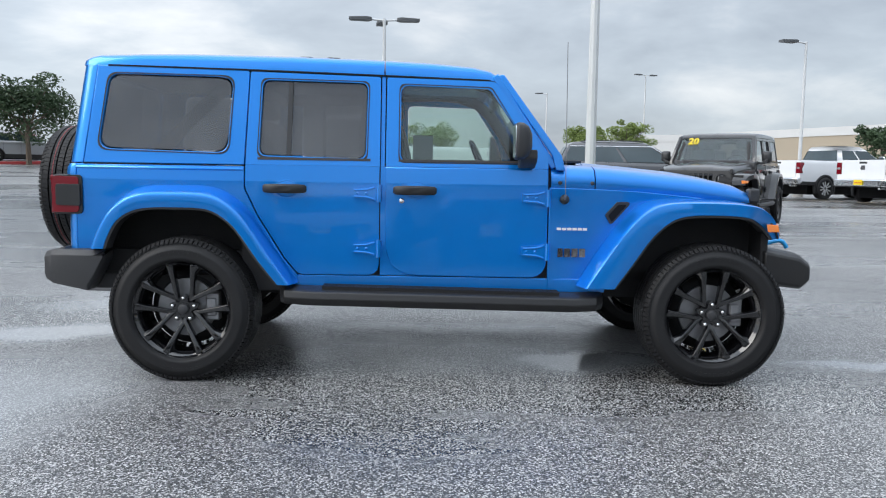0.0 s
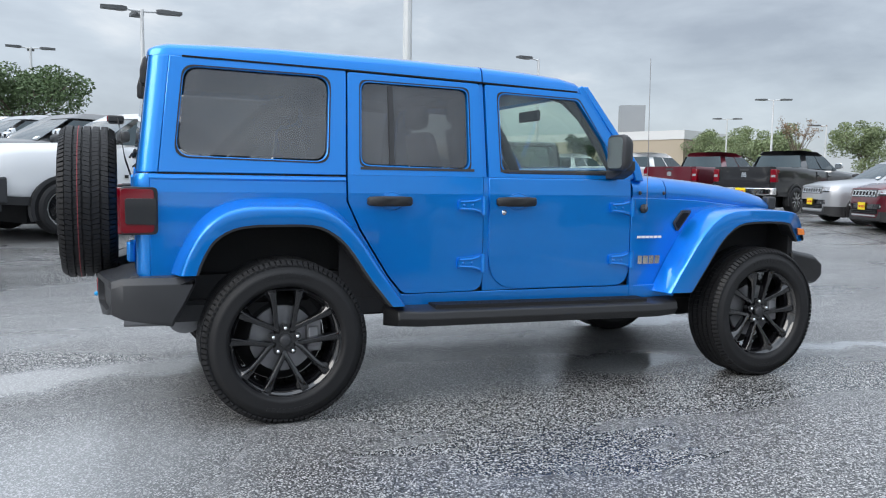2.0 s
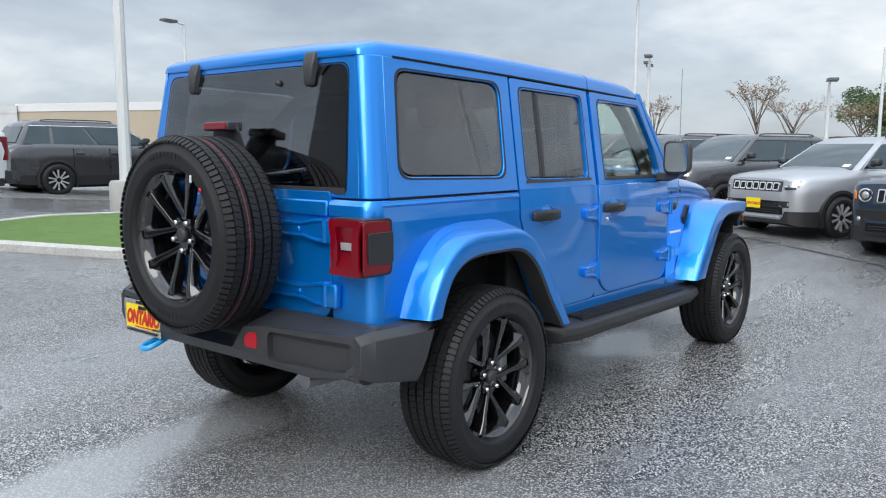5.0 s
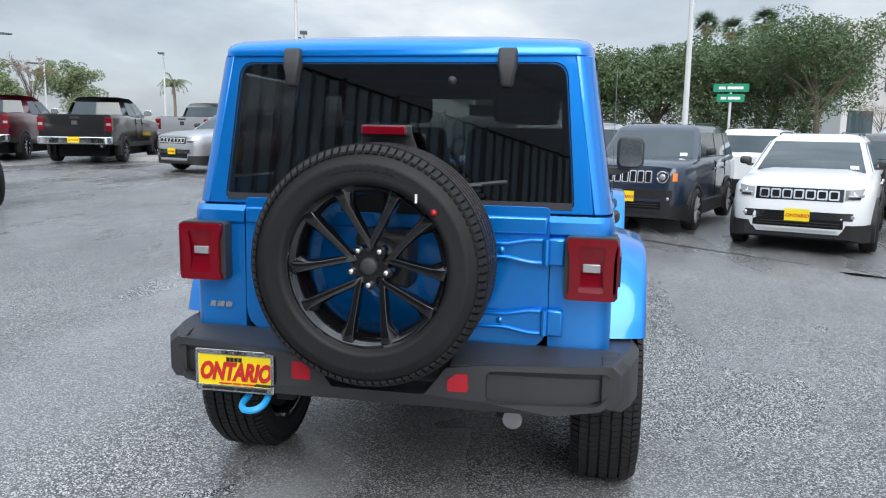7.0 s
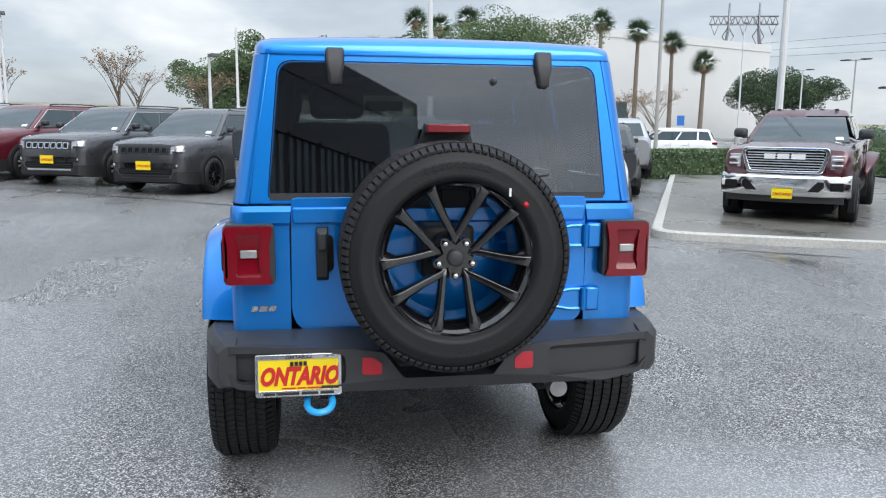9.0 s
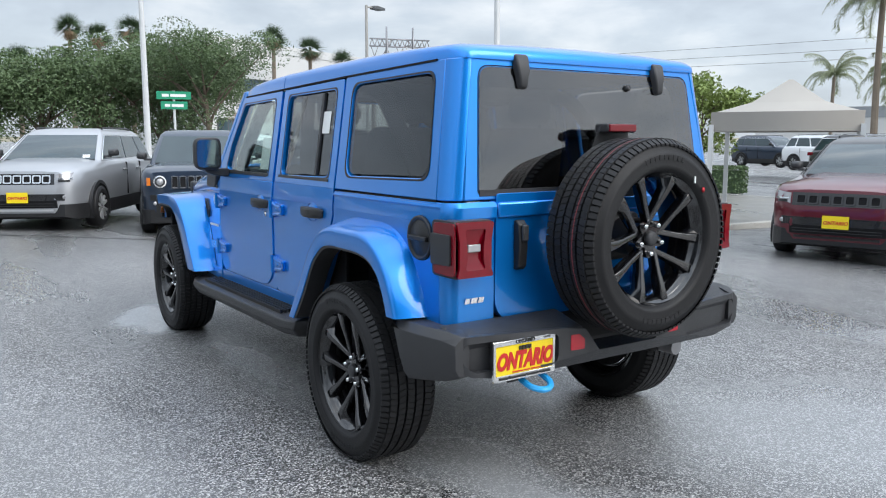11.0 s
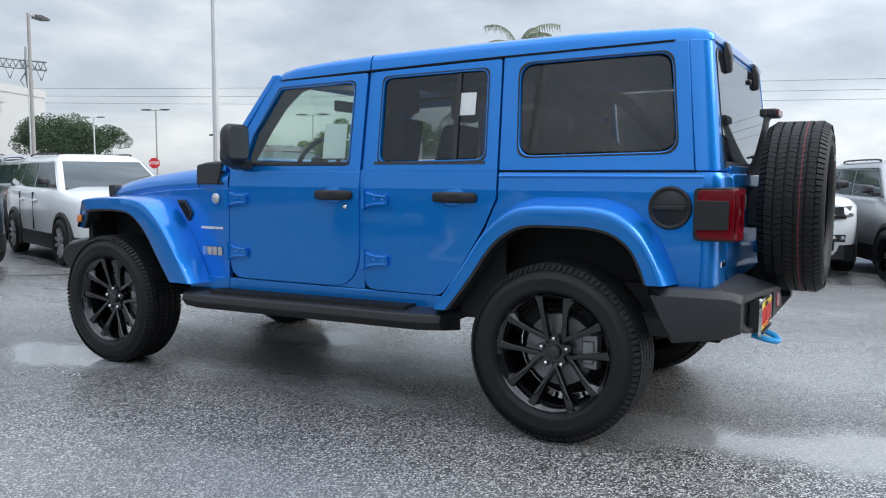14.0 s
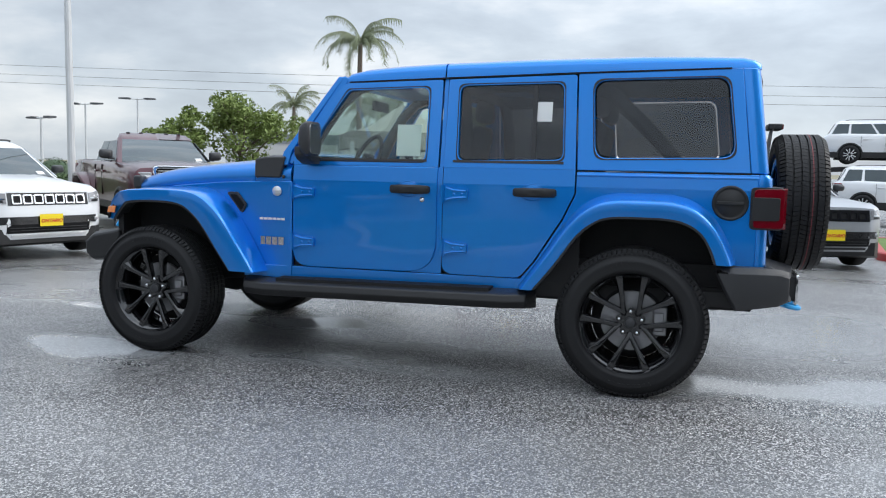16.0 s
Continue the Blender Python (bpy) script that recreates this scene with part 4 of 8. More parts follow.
    for s in (-1, 1):
        ring("window_seal", QUARTER_WIN, 0.032, high_side(s, 0.002), "clad", top, 0.065, 0.024)
        pane("quarter_window", QUARTER_WIN, high_side(s, -0.008), "tint" if s > 0 else "tintwet", top, 0.07)
        bm = bmesh.new()
        plate(bm, [(-1.96, 1.771), (-1.15, 1.757), (-0.40, 1.738), (0.22, 1.720), (0.22, 1.728), (-0.40, 1.746), (-1.15, 1.765), (-1.96, 1.779)], [], high_side(s, 0.004), 0.012)
        part("rain_gutter", bm, "gap", top)
        bm = bmesh.new()
        plate(bm, [(-2.08, 1.213), (-1.178, 1.204), (-1.178, 1.214), (-2.08, 1.222)], [], low_side(s, -0.009), 0.02)
        part("hardtop_gasket", bm, "gap", top)
    # roof: rear part of the hardtop and front panels
    def roof_loop(x, zt, w, drop=0.0):
        e = 1.762 - drop
        h = zt - e
        right = [(w, e), (w - 0.006, e + h * 0.42), (w - 0.014, e + h * 0.60), (w - 0.030, e + h * 0.72), (w - 0.07, e + h * 0.82), (w * 0.5, e + h * 0.96), (0, e + h)]
        pts = [V(x, y, z) for y, z in right] + [V(x, -y, z) for y, z in right[-2::-1]]
        return pts + [V(x, -w + 0.03, e), V(x, w - 0.03, e)]
    bm = bmesh.new()
    loft(bm, [roof_loop(x, z, w, d) for x, z, w, d in ((-2.113, 1.806, 0.660, -0.012), (-2.104, 1.822, 0.672, -0.012), (-2.075, 1.838, 0.688, -0.012), (-2.02, 1.852, 0.704, -0.012), (-1.78, 1.863, 0.709, -0.010), (-1.5, 1.870, 0.711, -0.004), (-0.9, 1.868, 0.712, 0.010), (-0.39, 1.855, 0.713, 0.020))])
    part("rear_roof", bm, blue, top, sharp=60)
    for s in (-1, 1):
        bm = bmesh.new()
        def half(x, z, w, d):
            e, h = 1.762 - d, z - 1.762 + d
            rr = [(w, e), (w - 0.006, e + h * 0.42), (w - 0.014, e + h * 0.60), (w - 0.030, e + h * 0.72), (w - 0.07, e + h * 0.82), (w * 0.5, e + h * 0.96), (0.003, e + h), (0.003, e)]
            return [V(x, s * y, zz) for y, zz in rr]
        loft(bm, [half(*a) for a in ((-0.382, 1.855, 0.713, 0.020), (-0.1, 1.842, 0.713, 0.029), (0.12, 1.822, 0.712, 0.035), (0.22, 1.798, 0.708, 0.039), (0.262, 1.765, 0.70, 0.042), (0.272, 1.745, 0.695, 0.044))])
        part("removable_roof_panel", bm, blue, top, sharp=60)
    # windshield frame
    bm = bmesh.new()
    def shield(u, v, d):
        t = (v - 1.24) / 0.53
        return V(0.612 - 0.35 * t - d * 0.8, u, v - d * 0.4)
    plate(bm, [(-0.775, 1.24), (0.775, 1.24), (0.702, 1.765), (-0.702, 1.765)], [rounded([(-0.70, 1.30), (0.70, 1.30), (0.64, 1.72), (-0.64, 1.72)], 0.05, 4)], shield, 0.045)
    for s in (-1, 1):
        plate(bm, [(0.60, 1.215), (0.655, 1.215), (0.635, 1.30), (0.30, 1.76), (0.262, 1.758), (0.578, 1.30)], [], high_side(s, -0.004), 0.05)
    wf = part("windshield_frame", bm, blue, suv, bevel=0.006)
    bm = bmesh.new()
    plate(bm, rounded([(-0.70, 1.30), (0.70, 1.30), (0.64, 1.72), (-0.64, 1.72)], 0.05, 4), [], lambda u, v, d: shield(u, v, d + 0.01), 0.005)
    ws = part("windshield", bm, "clear", wf)
    ws.visible_shadow = False
    # rear glass, its hinges and wiper
    bm = bmesh.new()
    plate(bm, rounded(grown(rg, 0.004), 0.06, 6), [], lambda u, v, d: back(u, v, d - 0.004), 0.006)
    rgl = part("rear_glass", bm, "tintback", top)
    rgl.visible_shadow = False
    bm = bmesh.new()
    plate(bm, rounded(grown(rg, 0.010), 0.065, 6), [rounded(grown(rg, -0.006), 0.05, 6)], lambda u, v, d: back(u, v, d - 0.001), 0.02)
    part("rear_glass_seal", bm, "gap", top)
    bm = bmesh.new()
    box(bm, -0.65, 0.65, -0.012, 0.006, 0, 0.025, pose(-2.170, 0, 1.236) @ pose(0, 0, 0, 0, 0, 90))
    part("glass_foot_trim", bm, "trim", top)
    for s in (-1, 1):
        bm = bmesh.new()
        loops = []
        for v, w, d in ((1.802, 0.036, 0.014), (1.79, 0.038, 0.026), (1.735, 0.037, 0.034), (1.705, 0.029, 0.030), (1.675, 0.027, 0.027), (1.662, 0.021, 0.018)):
            p0, p1 = back(s * 0.403 - w, v, 0.0), back(s * 0.403 + w, v, 0.0)
            loops.append([p0, p0 - V(d, -0.008, 0), p1 - V(d, 0.008, 0), p1])
        loft(bm, loops)
        part("glass_hinge", bm, "trim", top, "black rear-glass hinge", bevel=0.006)
    bm = bmesh.new()
    lathe(bm, [(0.0, 0.02), (0.012, 0.018), (0.016, 0.0), (0.0, 0.0)], 14)
    part("washer_nozzle", bm, "trim", top, m=Matrix.Translation(back(-0.205, 1.685, 0)) @ pose(0, 0, 0, 0, 0, 90), solid=False)
    bm = bmesh.new()
    tube(bm, [back(-0.12, 1.30, -0.03), back(-0.33, 1.315, -0.02)], 0.006, 6)
    tube(bm, [back(-0.16, 1.30, -0.012), back(-0.42, 1.33, -0.012)], 0.008, 6)
    part("rear_wiper", bm, "trim", top)
    # tailgate
    bm = bmesh.new()
    gate = rounded([(0.574, 1.245, 0.02), (-0.576, 1.245, 0.02), (-0.582, 0.724, 0.11), (0.580, 0.724, 0.11)], 0.07, 5)
    plate(bm, gate, [], lambda u, v, d: V(-2.183 + d, u, v), 0.04)
    tg = part("tailgate", bm, blue, suv, "blue swing tailgate", bevel=0.006)
    bm = bmesh.new()
    box(bm, -2.197, -2.181, -0.570, 0.570, 1.148, 1.210)
    part("gate_bead", bm, blue, tg, bevel=0.012)
    for z in (1.090, 0.834):
        bm = bmesh.new()
        plate(bm, rounded([(-0.20, z - 0.03), (-0.44, z - 0.032), (-0.52, z - 0.05), (-0.56, z - 0.05), (-0.56, z + 0.05), (-0.52, z + 0.05), (-0.44, z + 0.034), (-0.20, z + 0.032)], 0.012, 3), [], lambda u, v, d: V(-2.202 + d, u, v), 0.02)
        hg = part("gate_hinge", bm, blue, tg, "body-coloured tailgate hinge", bevel=0.006)
        bm = bmesh.new()
        box(bm, -2.216, -2.181, -0.636, -0.575, z - 0.05, z + 0.05)
        part("hinge_leaf", bm, blue, hg, bevel=0.01)
        bm = bmesh.new()
        tube(bm, [(-2.208, -0.569, z - 0.045), (-2.208, -0.569, z + 0.045)], 0.013, 10)
        part("hinge_pin", bm, blue, hg)
        for q in (-1, 1):
            bm = bmesh.new()
            tube(bm, [(-2.202, -0.22, z + q * 0.024), (-2.203, -0.43, z + q * 0.024), (-2.204, -0.515, z + q * 0.040), (-2.204, -0.555, z + q * 0.040)], 0.008, 8)
            part("hinge_rib", bm, blue, hg)
        bm = bmesh.new()
        lathe(bm, [(0.0, 0.006), (0.011, 0.005), (0.013, 0.0), (0.0, 0.0)], 12)
        part("bolt", bm, blue, hg, m=pose(-2.204, -0.41, z, 0, 0, 90), solid=False)
    bm = bmesh.new()
    loft(bm, [[V(-2.183, 0.437, z), V(-2.183 - d, 0.440, z), V(-2.183 - d, 0.482, z), V(-2.183, 0.485, z)] for z, d in ((0.931, 0.014), (0.948, 0.032), (1.033, 0.04), (1.118, 0.032), (1.135, 0.014))])
    gh_ = part("gate_handle", bm, "clad", tg, "black upright tailgate handle", bevel=0.005)
    bm = bmesh.new()
    plate(bm, rounded([(0.418, 0.962), (0.474, 0.962), (0.474, 1.104), (0.418, 1.104)], 0.024, 4), [], lambda u, v, d: V(-2.186 + d, u, v), 0.004)
    part("handle_cup", bm, "gap", gh_)
    bm = bmesh.new()
    box(bm, -2.236, -2.220, 0.446, 0.476, 1.052, 1.118)
    part("release_button", bm, "trim", gh_, bevel=0.006)
    bars("badge", tg, pose(-2.184, 0.685, 0.815, 0, 0, -90), [0.022, 0.03, 0.026], 0.022, "chrome", 0.006, 0.006, "small chrome badge")
    # spare wheel carrier, brake lamp
    bm = bmesh.new()
    box(bm, -2.32, -2.17, -0.10, 0.10, 0.95, 1.15)
    tube(bm, [(-2.42, 0.0, 1.056), (-2.22, 0, 1.056)], 0.08, 20)
    part("spare_carrier", bm, "trim", tg, bevel=0.02)
    bm = bmesh.new()
    loft(bm, [[V(x, -w, z - 0.012), V(x, w, z - 0.012), V(x, w, z + 0.012), V(x, -w, z + 0.012)] for x, z, w in ((-2.19, 1.20, 0.20), (-2.22, 1.30, 0.17), (-2.235, 1.40, 0.12), (-2.245, 1.49, 0.09), (-2.255, 1.505, 0.088))])
    bl = part("brake_lamp_bracket", bm, "trim", tg, bevel=0.004)
    bm = bmesh.new()
    box(bm, -2.300, -2.220, -0.084, 0.084, 1.486, 1.524)
    part("brake_lamp_housing", bm, "trim", bl, bevel=0.008)
    bm = bmesh.new()
    box(bm, -2.306, -2.292, -0.079, 0.079, 1.490, 1.521)
    part("high_brake_lamp", bm, "redlens", bl, "red high-mounted brake lamp", bevel=0.004)
    build_wheel(suv, pose(-2.402, 0.0, 1.056) @ pose(0, 0, 0, 0, 0, 90) @ pose(0, 0, 0, 0, 180, 0), False)
    bm = bmesh.new()
    lathe(bm, [(0.0, 0.002), (0.011, 0.0), (0.0, 0.0)], 16)
    part("paint_dot", bm, "stopred", suv, "red paint dot on spare tyre", pose(-2.541, -0.232, 1.250, 0, 0, 90), solid=False)
    bm = bmesh.new()
    box(bm, -2.545, -2.540, -0.178, -0.171, 1.279, 1.307)
    part("chalk_mark", bm, "whiteink", suv)
    # tread stripes on the new spare
    bm = bmesh.new()
    rows = []
    for k in range(49):
        t = 2 * math.pi * k / 48
        rows.append([V(0.4095 * math.cos(t), y, 0.4095 * math.sin(t)) for y in (0.040, 0.044)])
    loft(bm, rows, closed=False)
    part("tread_stripe", bm, "stripe", suv, "thin red marking line on spare tread", pose(-2.402, 0.0, 1.056) @ pose(0, 0, 0, 0, 0, 90), solid=False)
    # tail lamps
    for s in (-1, 1):
        bm = bmesh.new()
        plate(bm, rounded([(s * 0.635, 0.928), (s * 0.818, 0.928), (s * 0.818, 1.152), (s * 0.635, 1.152)], 0.02, 4), [], lambda u, v, d: V(-2.237 + d, u, v), 0.075)
        tl = part("tail_lamp", bm, "trim", suv, "red tail lamp in black housing", bevel=0.006)
        bm = bmesh.new()
        plate(bm, rounded([(s * 0.640, 0.933), (s * 0.653, 0.965), (s * 0.653, 1.075), (s * 0.640, 1.147), (s * 0.814, 1.147), (s * 0.803, 1.075), (s * 0.803, 0.965), (s * 0.814, 0.933)], 0.012, 3), [rounded([(s * 0.682, 0.961), (s * 0.69, 1.0), (s * 0.69, 1.05), (s * 0.680, 1.120), (s * 0.776, 1.120), (s * 0.767, 1.05), (s * 0.767, 1.0), (s * 0.774, 0.961)], 0.010, 3)], lambda u, v, d: V(-2.258 + d, u, v), 0.03)
        part("lens", bm, "redlens", tl, "red lens", bevel=0.011)
        bm = bmesh.new()
        loft(bm, [[V(x, s * 0.68, z), V(x, s * 0.778, z), V(-2.232, s * 0.778, z), V(-2.232, s * 0.68, z)] for z, x in ((0.959, -2.256), (1.005, -2.239), (1.062, -2.239), (1.121, -2.253))])
        part("inner_lens", bm, "redlens", tl)
        bm = bmesh.new()
        box(bm, -2.249, -2.238, min(s * 0.698, s * 0.758), max(s * 0.698, s * 0.758), 1.030, 1.060)
        part("reversing_lamp", bm, "clearlens", tl, "clear reversing lamp", bevel=0.003)
        bm = bmesh.new()
        plate(bm, rounded([(-2.246, 0.930), (-2.083, 0.930), (-2.083, 1.150), (-2.246, 1.150)], 0.024, 4), [], low_side(s, 0.012), 0.03)
        part("side_housing", bm, "clad", tl, bevel=0.006)
        bm = bmesh.new()
        plate(bm, rounded([(-2.246, 0.938), (-2.100, 0.940), (-2.100, 1.140), (-2.246, 1.144)], 0.020, 4), [], low_side(s, 0.017), 0.03)
        part("side_lens", bm, "redlens", tl, "red side lens", bevel=0.006)
        bm = bmesh.new()
        plate(bm, rounded([(-2.226, 0.980), (-2.090, 0.976), (-2.090, 1.098), (-2.226, 1.098)], 0.012, 3), [], low_side(s, 0.025), 0.03)
        part("side_blanking", bm, "smoke", tl, "dark smoked blanking", bevel=0.006)
    # rear bumper: upright face with two recesses, sloping top, notch for the spare
    def bowed(u, v, d):
        return V(-2.372 + d + 0.10 * abs(u) ** 2 + max(0.0, abs(u) - 0.74) ** 2 * 3.0, u, v)
    bm = bmesh.new()
    out = rounded([(0.80, 0.715), (0.845, 0.68), (0.845, 0.60), (0.78, 0.555), (0.62, 0.535), (-0.62, 0.535), (-0.78, 0.555), (-0.845, 0.60), (-0.845, 0.68), (-0.80, 0.715), (-0.36, 0.705), (-0.245, 0.690), (-0.17, 0.590), (0.17, 0.590), (0.245, 0.690), (0.36, 0.705)], 0.02, 3)
    recess = rounded([(-0.385, 0.568), (-0.77, 0.572), (-0.81, 0.61), (-0.81, 0.688), (-0.385, 0.688)], 0.03, 3)
    recess2 = rounded([(0.385, 0.568), (0.77, 0.572), (0.81, 0.61), (0.81, 0.688), (0.385, 0.688)], 0.03, 3)
    plate(bm, out, [recess, recess2], bowed, 0.04)
    rb = part("rear_bumper", bm, "trim", suv, "black plastic rear bumper", bevel=0.012)
    bm = bmesh.new()
    solid = rounded([(0.80, 0.71), (0.835, 0.60), (0.62, 0.54), (-0.62, 0.54), (-0.835, 0.60), (-0.80, 0.71), (-0.36, 0.70), (-0.245, 0.685), (-0.17, 0.585), (0.17, 0.585), (0.245, 0.685), (0.36, 0.70)], 0.02, 3)
    plate(bm, solid, [], lambda u, v, d: bowed(u, v, 0.026 + d), 0.13)
    part("bumper_core", bm, "trim", rb)
    for s in (-1, 1):
        bm = bmesh.new()
        loft(bm, [[V(-2.366 + 0.10 * y * y + max(0.0, y - 0.74) ** 2 * 3.0, s * y, 0.700), V(-2.20, s * y, 0.742), V(-2.17, s * y, 0.742), V(-2.17, s * y, 0.69), V(-2.34 + 0.10 * y * y, s * y, 0.66)] for y in (0.255, 0.40, 0.60, 0.74, 0.80, 0.84)])
        part("bumper_top", bm, "trim", rb, bevel=0.008)
    for s in (-1, 1):
        bm = bmesh.new()
        loops = []
        for x, y, z0, z1 in ((-2.292, 0.845, 0.560, 0.715), (-2.24, 0.875, 0.538, 0.732), (-2.12, 0.905, 0.520, 0.735), (-2.03, 0.915, 0.505, 0.735), (-1.995, 0.915, 0.56, 0.735), (-1.930, 0.91, 0.69, 0.735)):
            loops.append([V(x, s * 0.78, z0), V(x, s * (y - 0.02), z0), V(x, s * y, z0 + 0.03), V(x, s * y, z1 - 0.03), V(x, s * (y - 0.03), z1), V(x, s * 0.78, z1)])
        loft(bm, loops)
        part("bumper_corner", bm, "trim", rb, bevel=0.008)
        bm = bmesh.new()
        plate(bm, rounded([(s * 0.252, 0.607), (s * 0.324, 0.607), (s * 0.324, 0.672), (s * 0.282, 0.672), (s * 0.252, 0.648)], 0.006, 2), [], lambda u, v, d: V(-2.374 + 0.10 * u * u + d, u, v), 0.012)
        part("rear_reflector", bm, "reflector", rb, "red reflector", bevel=0.003)
    bm = bmesh.new()
    box(bm, -2.340, -2.325, 0.335, 0.375, 0.60, 0.67)
    part("socket_cover", bm, "trim", rb)
    # dealer plate with frame
    bm = bmesh.new()
    plate(bm, rounded([(0.40, 0.532), (0.71, 0.532), (0.71, 0.692), (0.40, 0.692)], 0.01, 3), [[(0.412, 0.556), (0.698, 0.556), (0.698, 0.672), (0.412, 0.672)]], lambda u, v, d: V(-2.352 + d, u, v), 0.012)
    pl = part("dealer_plate", bm, "chrome", suv, "chrome-framed yellow dealer plate", bevel=0.003)
    bm = bmesh.new()
    box(bm, -2.348, -2.343, 0.402, 0.708, 0.534, 0.69)
    part("plate_face", bm, "yellow", pl, "yellow plate")
    bm = bmesh.new()
    box(bm, -2.343, -2.30, 0.42, 0.69, 0.55, 0.68)
    part("plate_bracket", bm, "trim", pl)
    face = pose(-2.350, 0.555, 0.606) @ pose(0, 0, 0, 90, 0, -90)
    lettering("plate_word", "ONTARIO", 0.062, "redink", pl, face @ Matrix.Diagonal((1.0, 1.45, 1.0, 1.0)), 0.001, 0.3, 0.0032)
    lettering("frame_word", "ONTARIO", 0.021, "blackink", pl, pose(-2.3535, 0.555, 0.682) @ pose(0, 0, 0, 90, 0, -90), 0.001, 0, 0.0006)
    lettering("frame_word", "CENTER", 0.010, "blackink", pl, pose(-2.3535, 0.445, 0.683) @ pose(0, 0, 0, 90, 0, -90), 0.0006)
    bars("plate_badge", pl, pose(-2.349, 0.555, 0.648, 0, 0, -90), [0.012, 0.012, 0.012, 0.012], 0.016, "blackink", 0.004)
    bars("plate_small_print", pl, pose(-2.349, 0.545, 0.562, 0, 0, -90), [0.05, 0.03, 0.05], 0.004, "redink", 0.006)
    bars("frame_small_print", pl, pose(-2.353, 0.555, 0.540, 0, 0, -90), [0.04, 0.08, 0.06, 0.05], 0.009, "blackink", 0.008)
    # tow hook
    bm = bmesh.new()
    tube(bm, smooth_path([(-2.29, 0.44, 0.525), (-2.36, 0.435, 0.50), (-2.39, 0.46, 0.485), (-2.39, 0.50, 0.483), (-2.35, 0.525, 0.49), (-2.29, 0.525, 0.505)], 4), 0.013, 8)
    part("tow_hook", bm, "hook", suv, "light blue steel tow hook")
    for s in (-1, 1):
        bm = bmesh.new()
        box(bm, 1.02, 1.84, min(s * 0.60, s * 0.62), max(s * 0.60, s * 0.62), 0.62, 1.06)
        box(bm, 1.80, 1.84, min(s * 0.62, s * 0.80), max(s * 0.62, s * 0.80), 0.70, 1.02)
        part("inner_fender", bm, "under", suv)
        bm = bmesh.new()
        box(bm, -1.98, -0.98, min(s * 0.56, s * 0.58), max(s * 0.56, s * 0.58), 0.60, 1.02)
        part("rear_wheelhouse", bm, "under", suv)
    # front bumper, grille, lamps
    bm = bmesh.new()
    loops = []
    for y in (-0.83, -0.78, -0.60, 0.60, 0.78, 0.83):
        k = 0.0 if abs(y) <= 0.6 else (abs(y) - 0.6) * 0.28
        h = 0.02 if abs(y) > 0.8 else 0
        loops.append([V(1.83 - k * 0.2, y, 0.575 + h), V(2.10 - k, y, 0.548 + h), V(2.148 - k, y, 0.59 + h), V(2.148 - k, y, 0.70 - h), V(2.09 - k, y, 0.745 - h), V(1.83 - k * 0.2, y, 0.785 - h)])
    loft(bm, loops)
    fb = part("front_bumper", bm, "clad", suv, "black front bumper", bevel=0.012)
    for s in (-1, 1):
        bm = bmesh.new()
        tube(bm, smooth_path([(1.90, s * 0.50, 0.77), (2.04, s * 0.50, 0.81), (2.09, s * 0.50, 0.765)], 3), 0.014, 8)
        part("front_tow_hook", bm, "hook", fb, "light blue tow hook")
        bm = bmesh.new()
        lathe(bm, [(0.0, 0.02), (0.045, 0.012), (0.055, 0.0), (0.0, 0.0)], 18)
        part("fog_lamp", bm, "clearlens", fb, m=pose(2.14, s * 0.52, 0.645, 0, 0, -90), solid=False)
    bm = bmesh.new()
    slots = [rounded([(y - 0.028, 0.80), (y + 0.028, 0.80), (y + 0.028, 1.04), (y - 0.028, 1.04)], 0.02, 3) for y in [-0.255 + 0.085 * k for k in range(7)]]
    eyes = [[(s * 0.44 + 0.088 * math.cos(t), 0.945 + 0.088 * math.sin(t)) for t in [2 * math.pi * k / 20 for k in range(20)]] for s in (-1, 1)]
    plate(bm, rounded([(-0.62, 0.70), (0.62, 0.70), (0.60, 1.10), (-0.60, 1.10)], 0.05, 3), slots + eyes, lambda u, v, d: V(1.845 - (v - 0.7) * 0.06 - d, u, v), 0.07)
    gr = part("grille", bm, blue, suv, "blue seven-slot grille", bevel=0.006)
    bm = bmesh.new()
    box(bm, 1.70, 1.73, -0.6, 0.6, 0.70, 1.08)
    part("radiator", bm, "under", gr)
    for s in (-1, 1):
        bm = bmesh.new()
        lathe(bm, [(0.0, 0.03), (0.05, 0.022), (0.085, 0.0), (0.0, -0.04)], 24)
        part("headlamp", bm, "clearlens", gr, "round clear headlamp", pose(1.80, s * 0.44, 0.945, 0, 0, -90), solid=False)
        bm = bmesh.new()
        box(bm, 1.785, 1.855, min(s * 0.57, s * 0.63), max(s * 0.57, s * 0.63), 1.042, 1.126)
        part("hood_latch", bm, "trim", gr, "black rubber hood latch", bevel=0.012)
    # hood and cowl
    def hood_loop(x, w, ze, zc, b=0.03):
        r = [(w, ze), (w - 0.002, ze + (zc - ze) * 0.35), (w - 0.035, ze + (zc - ze) * 0.68), (w - 0.12, ze + (zc - ze) * 0.83), (w * 0.45, ze + (zc - ze) * 0.90), (w * 0.38, zc), (0, zc + 0.004)]
        return [V(x, y, z) for y, z in r] + [V(x, -y, z) for y, z in r[-2::-1]] + [V(x, -w + 0.02, ze - b), V(x, w - 0.02, ze - b)]
    bm = bmesh.new()
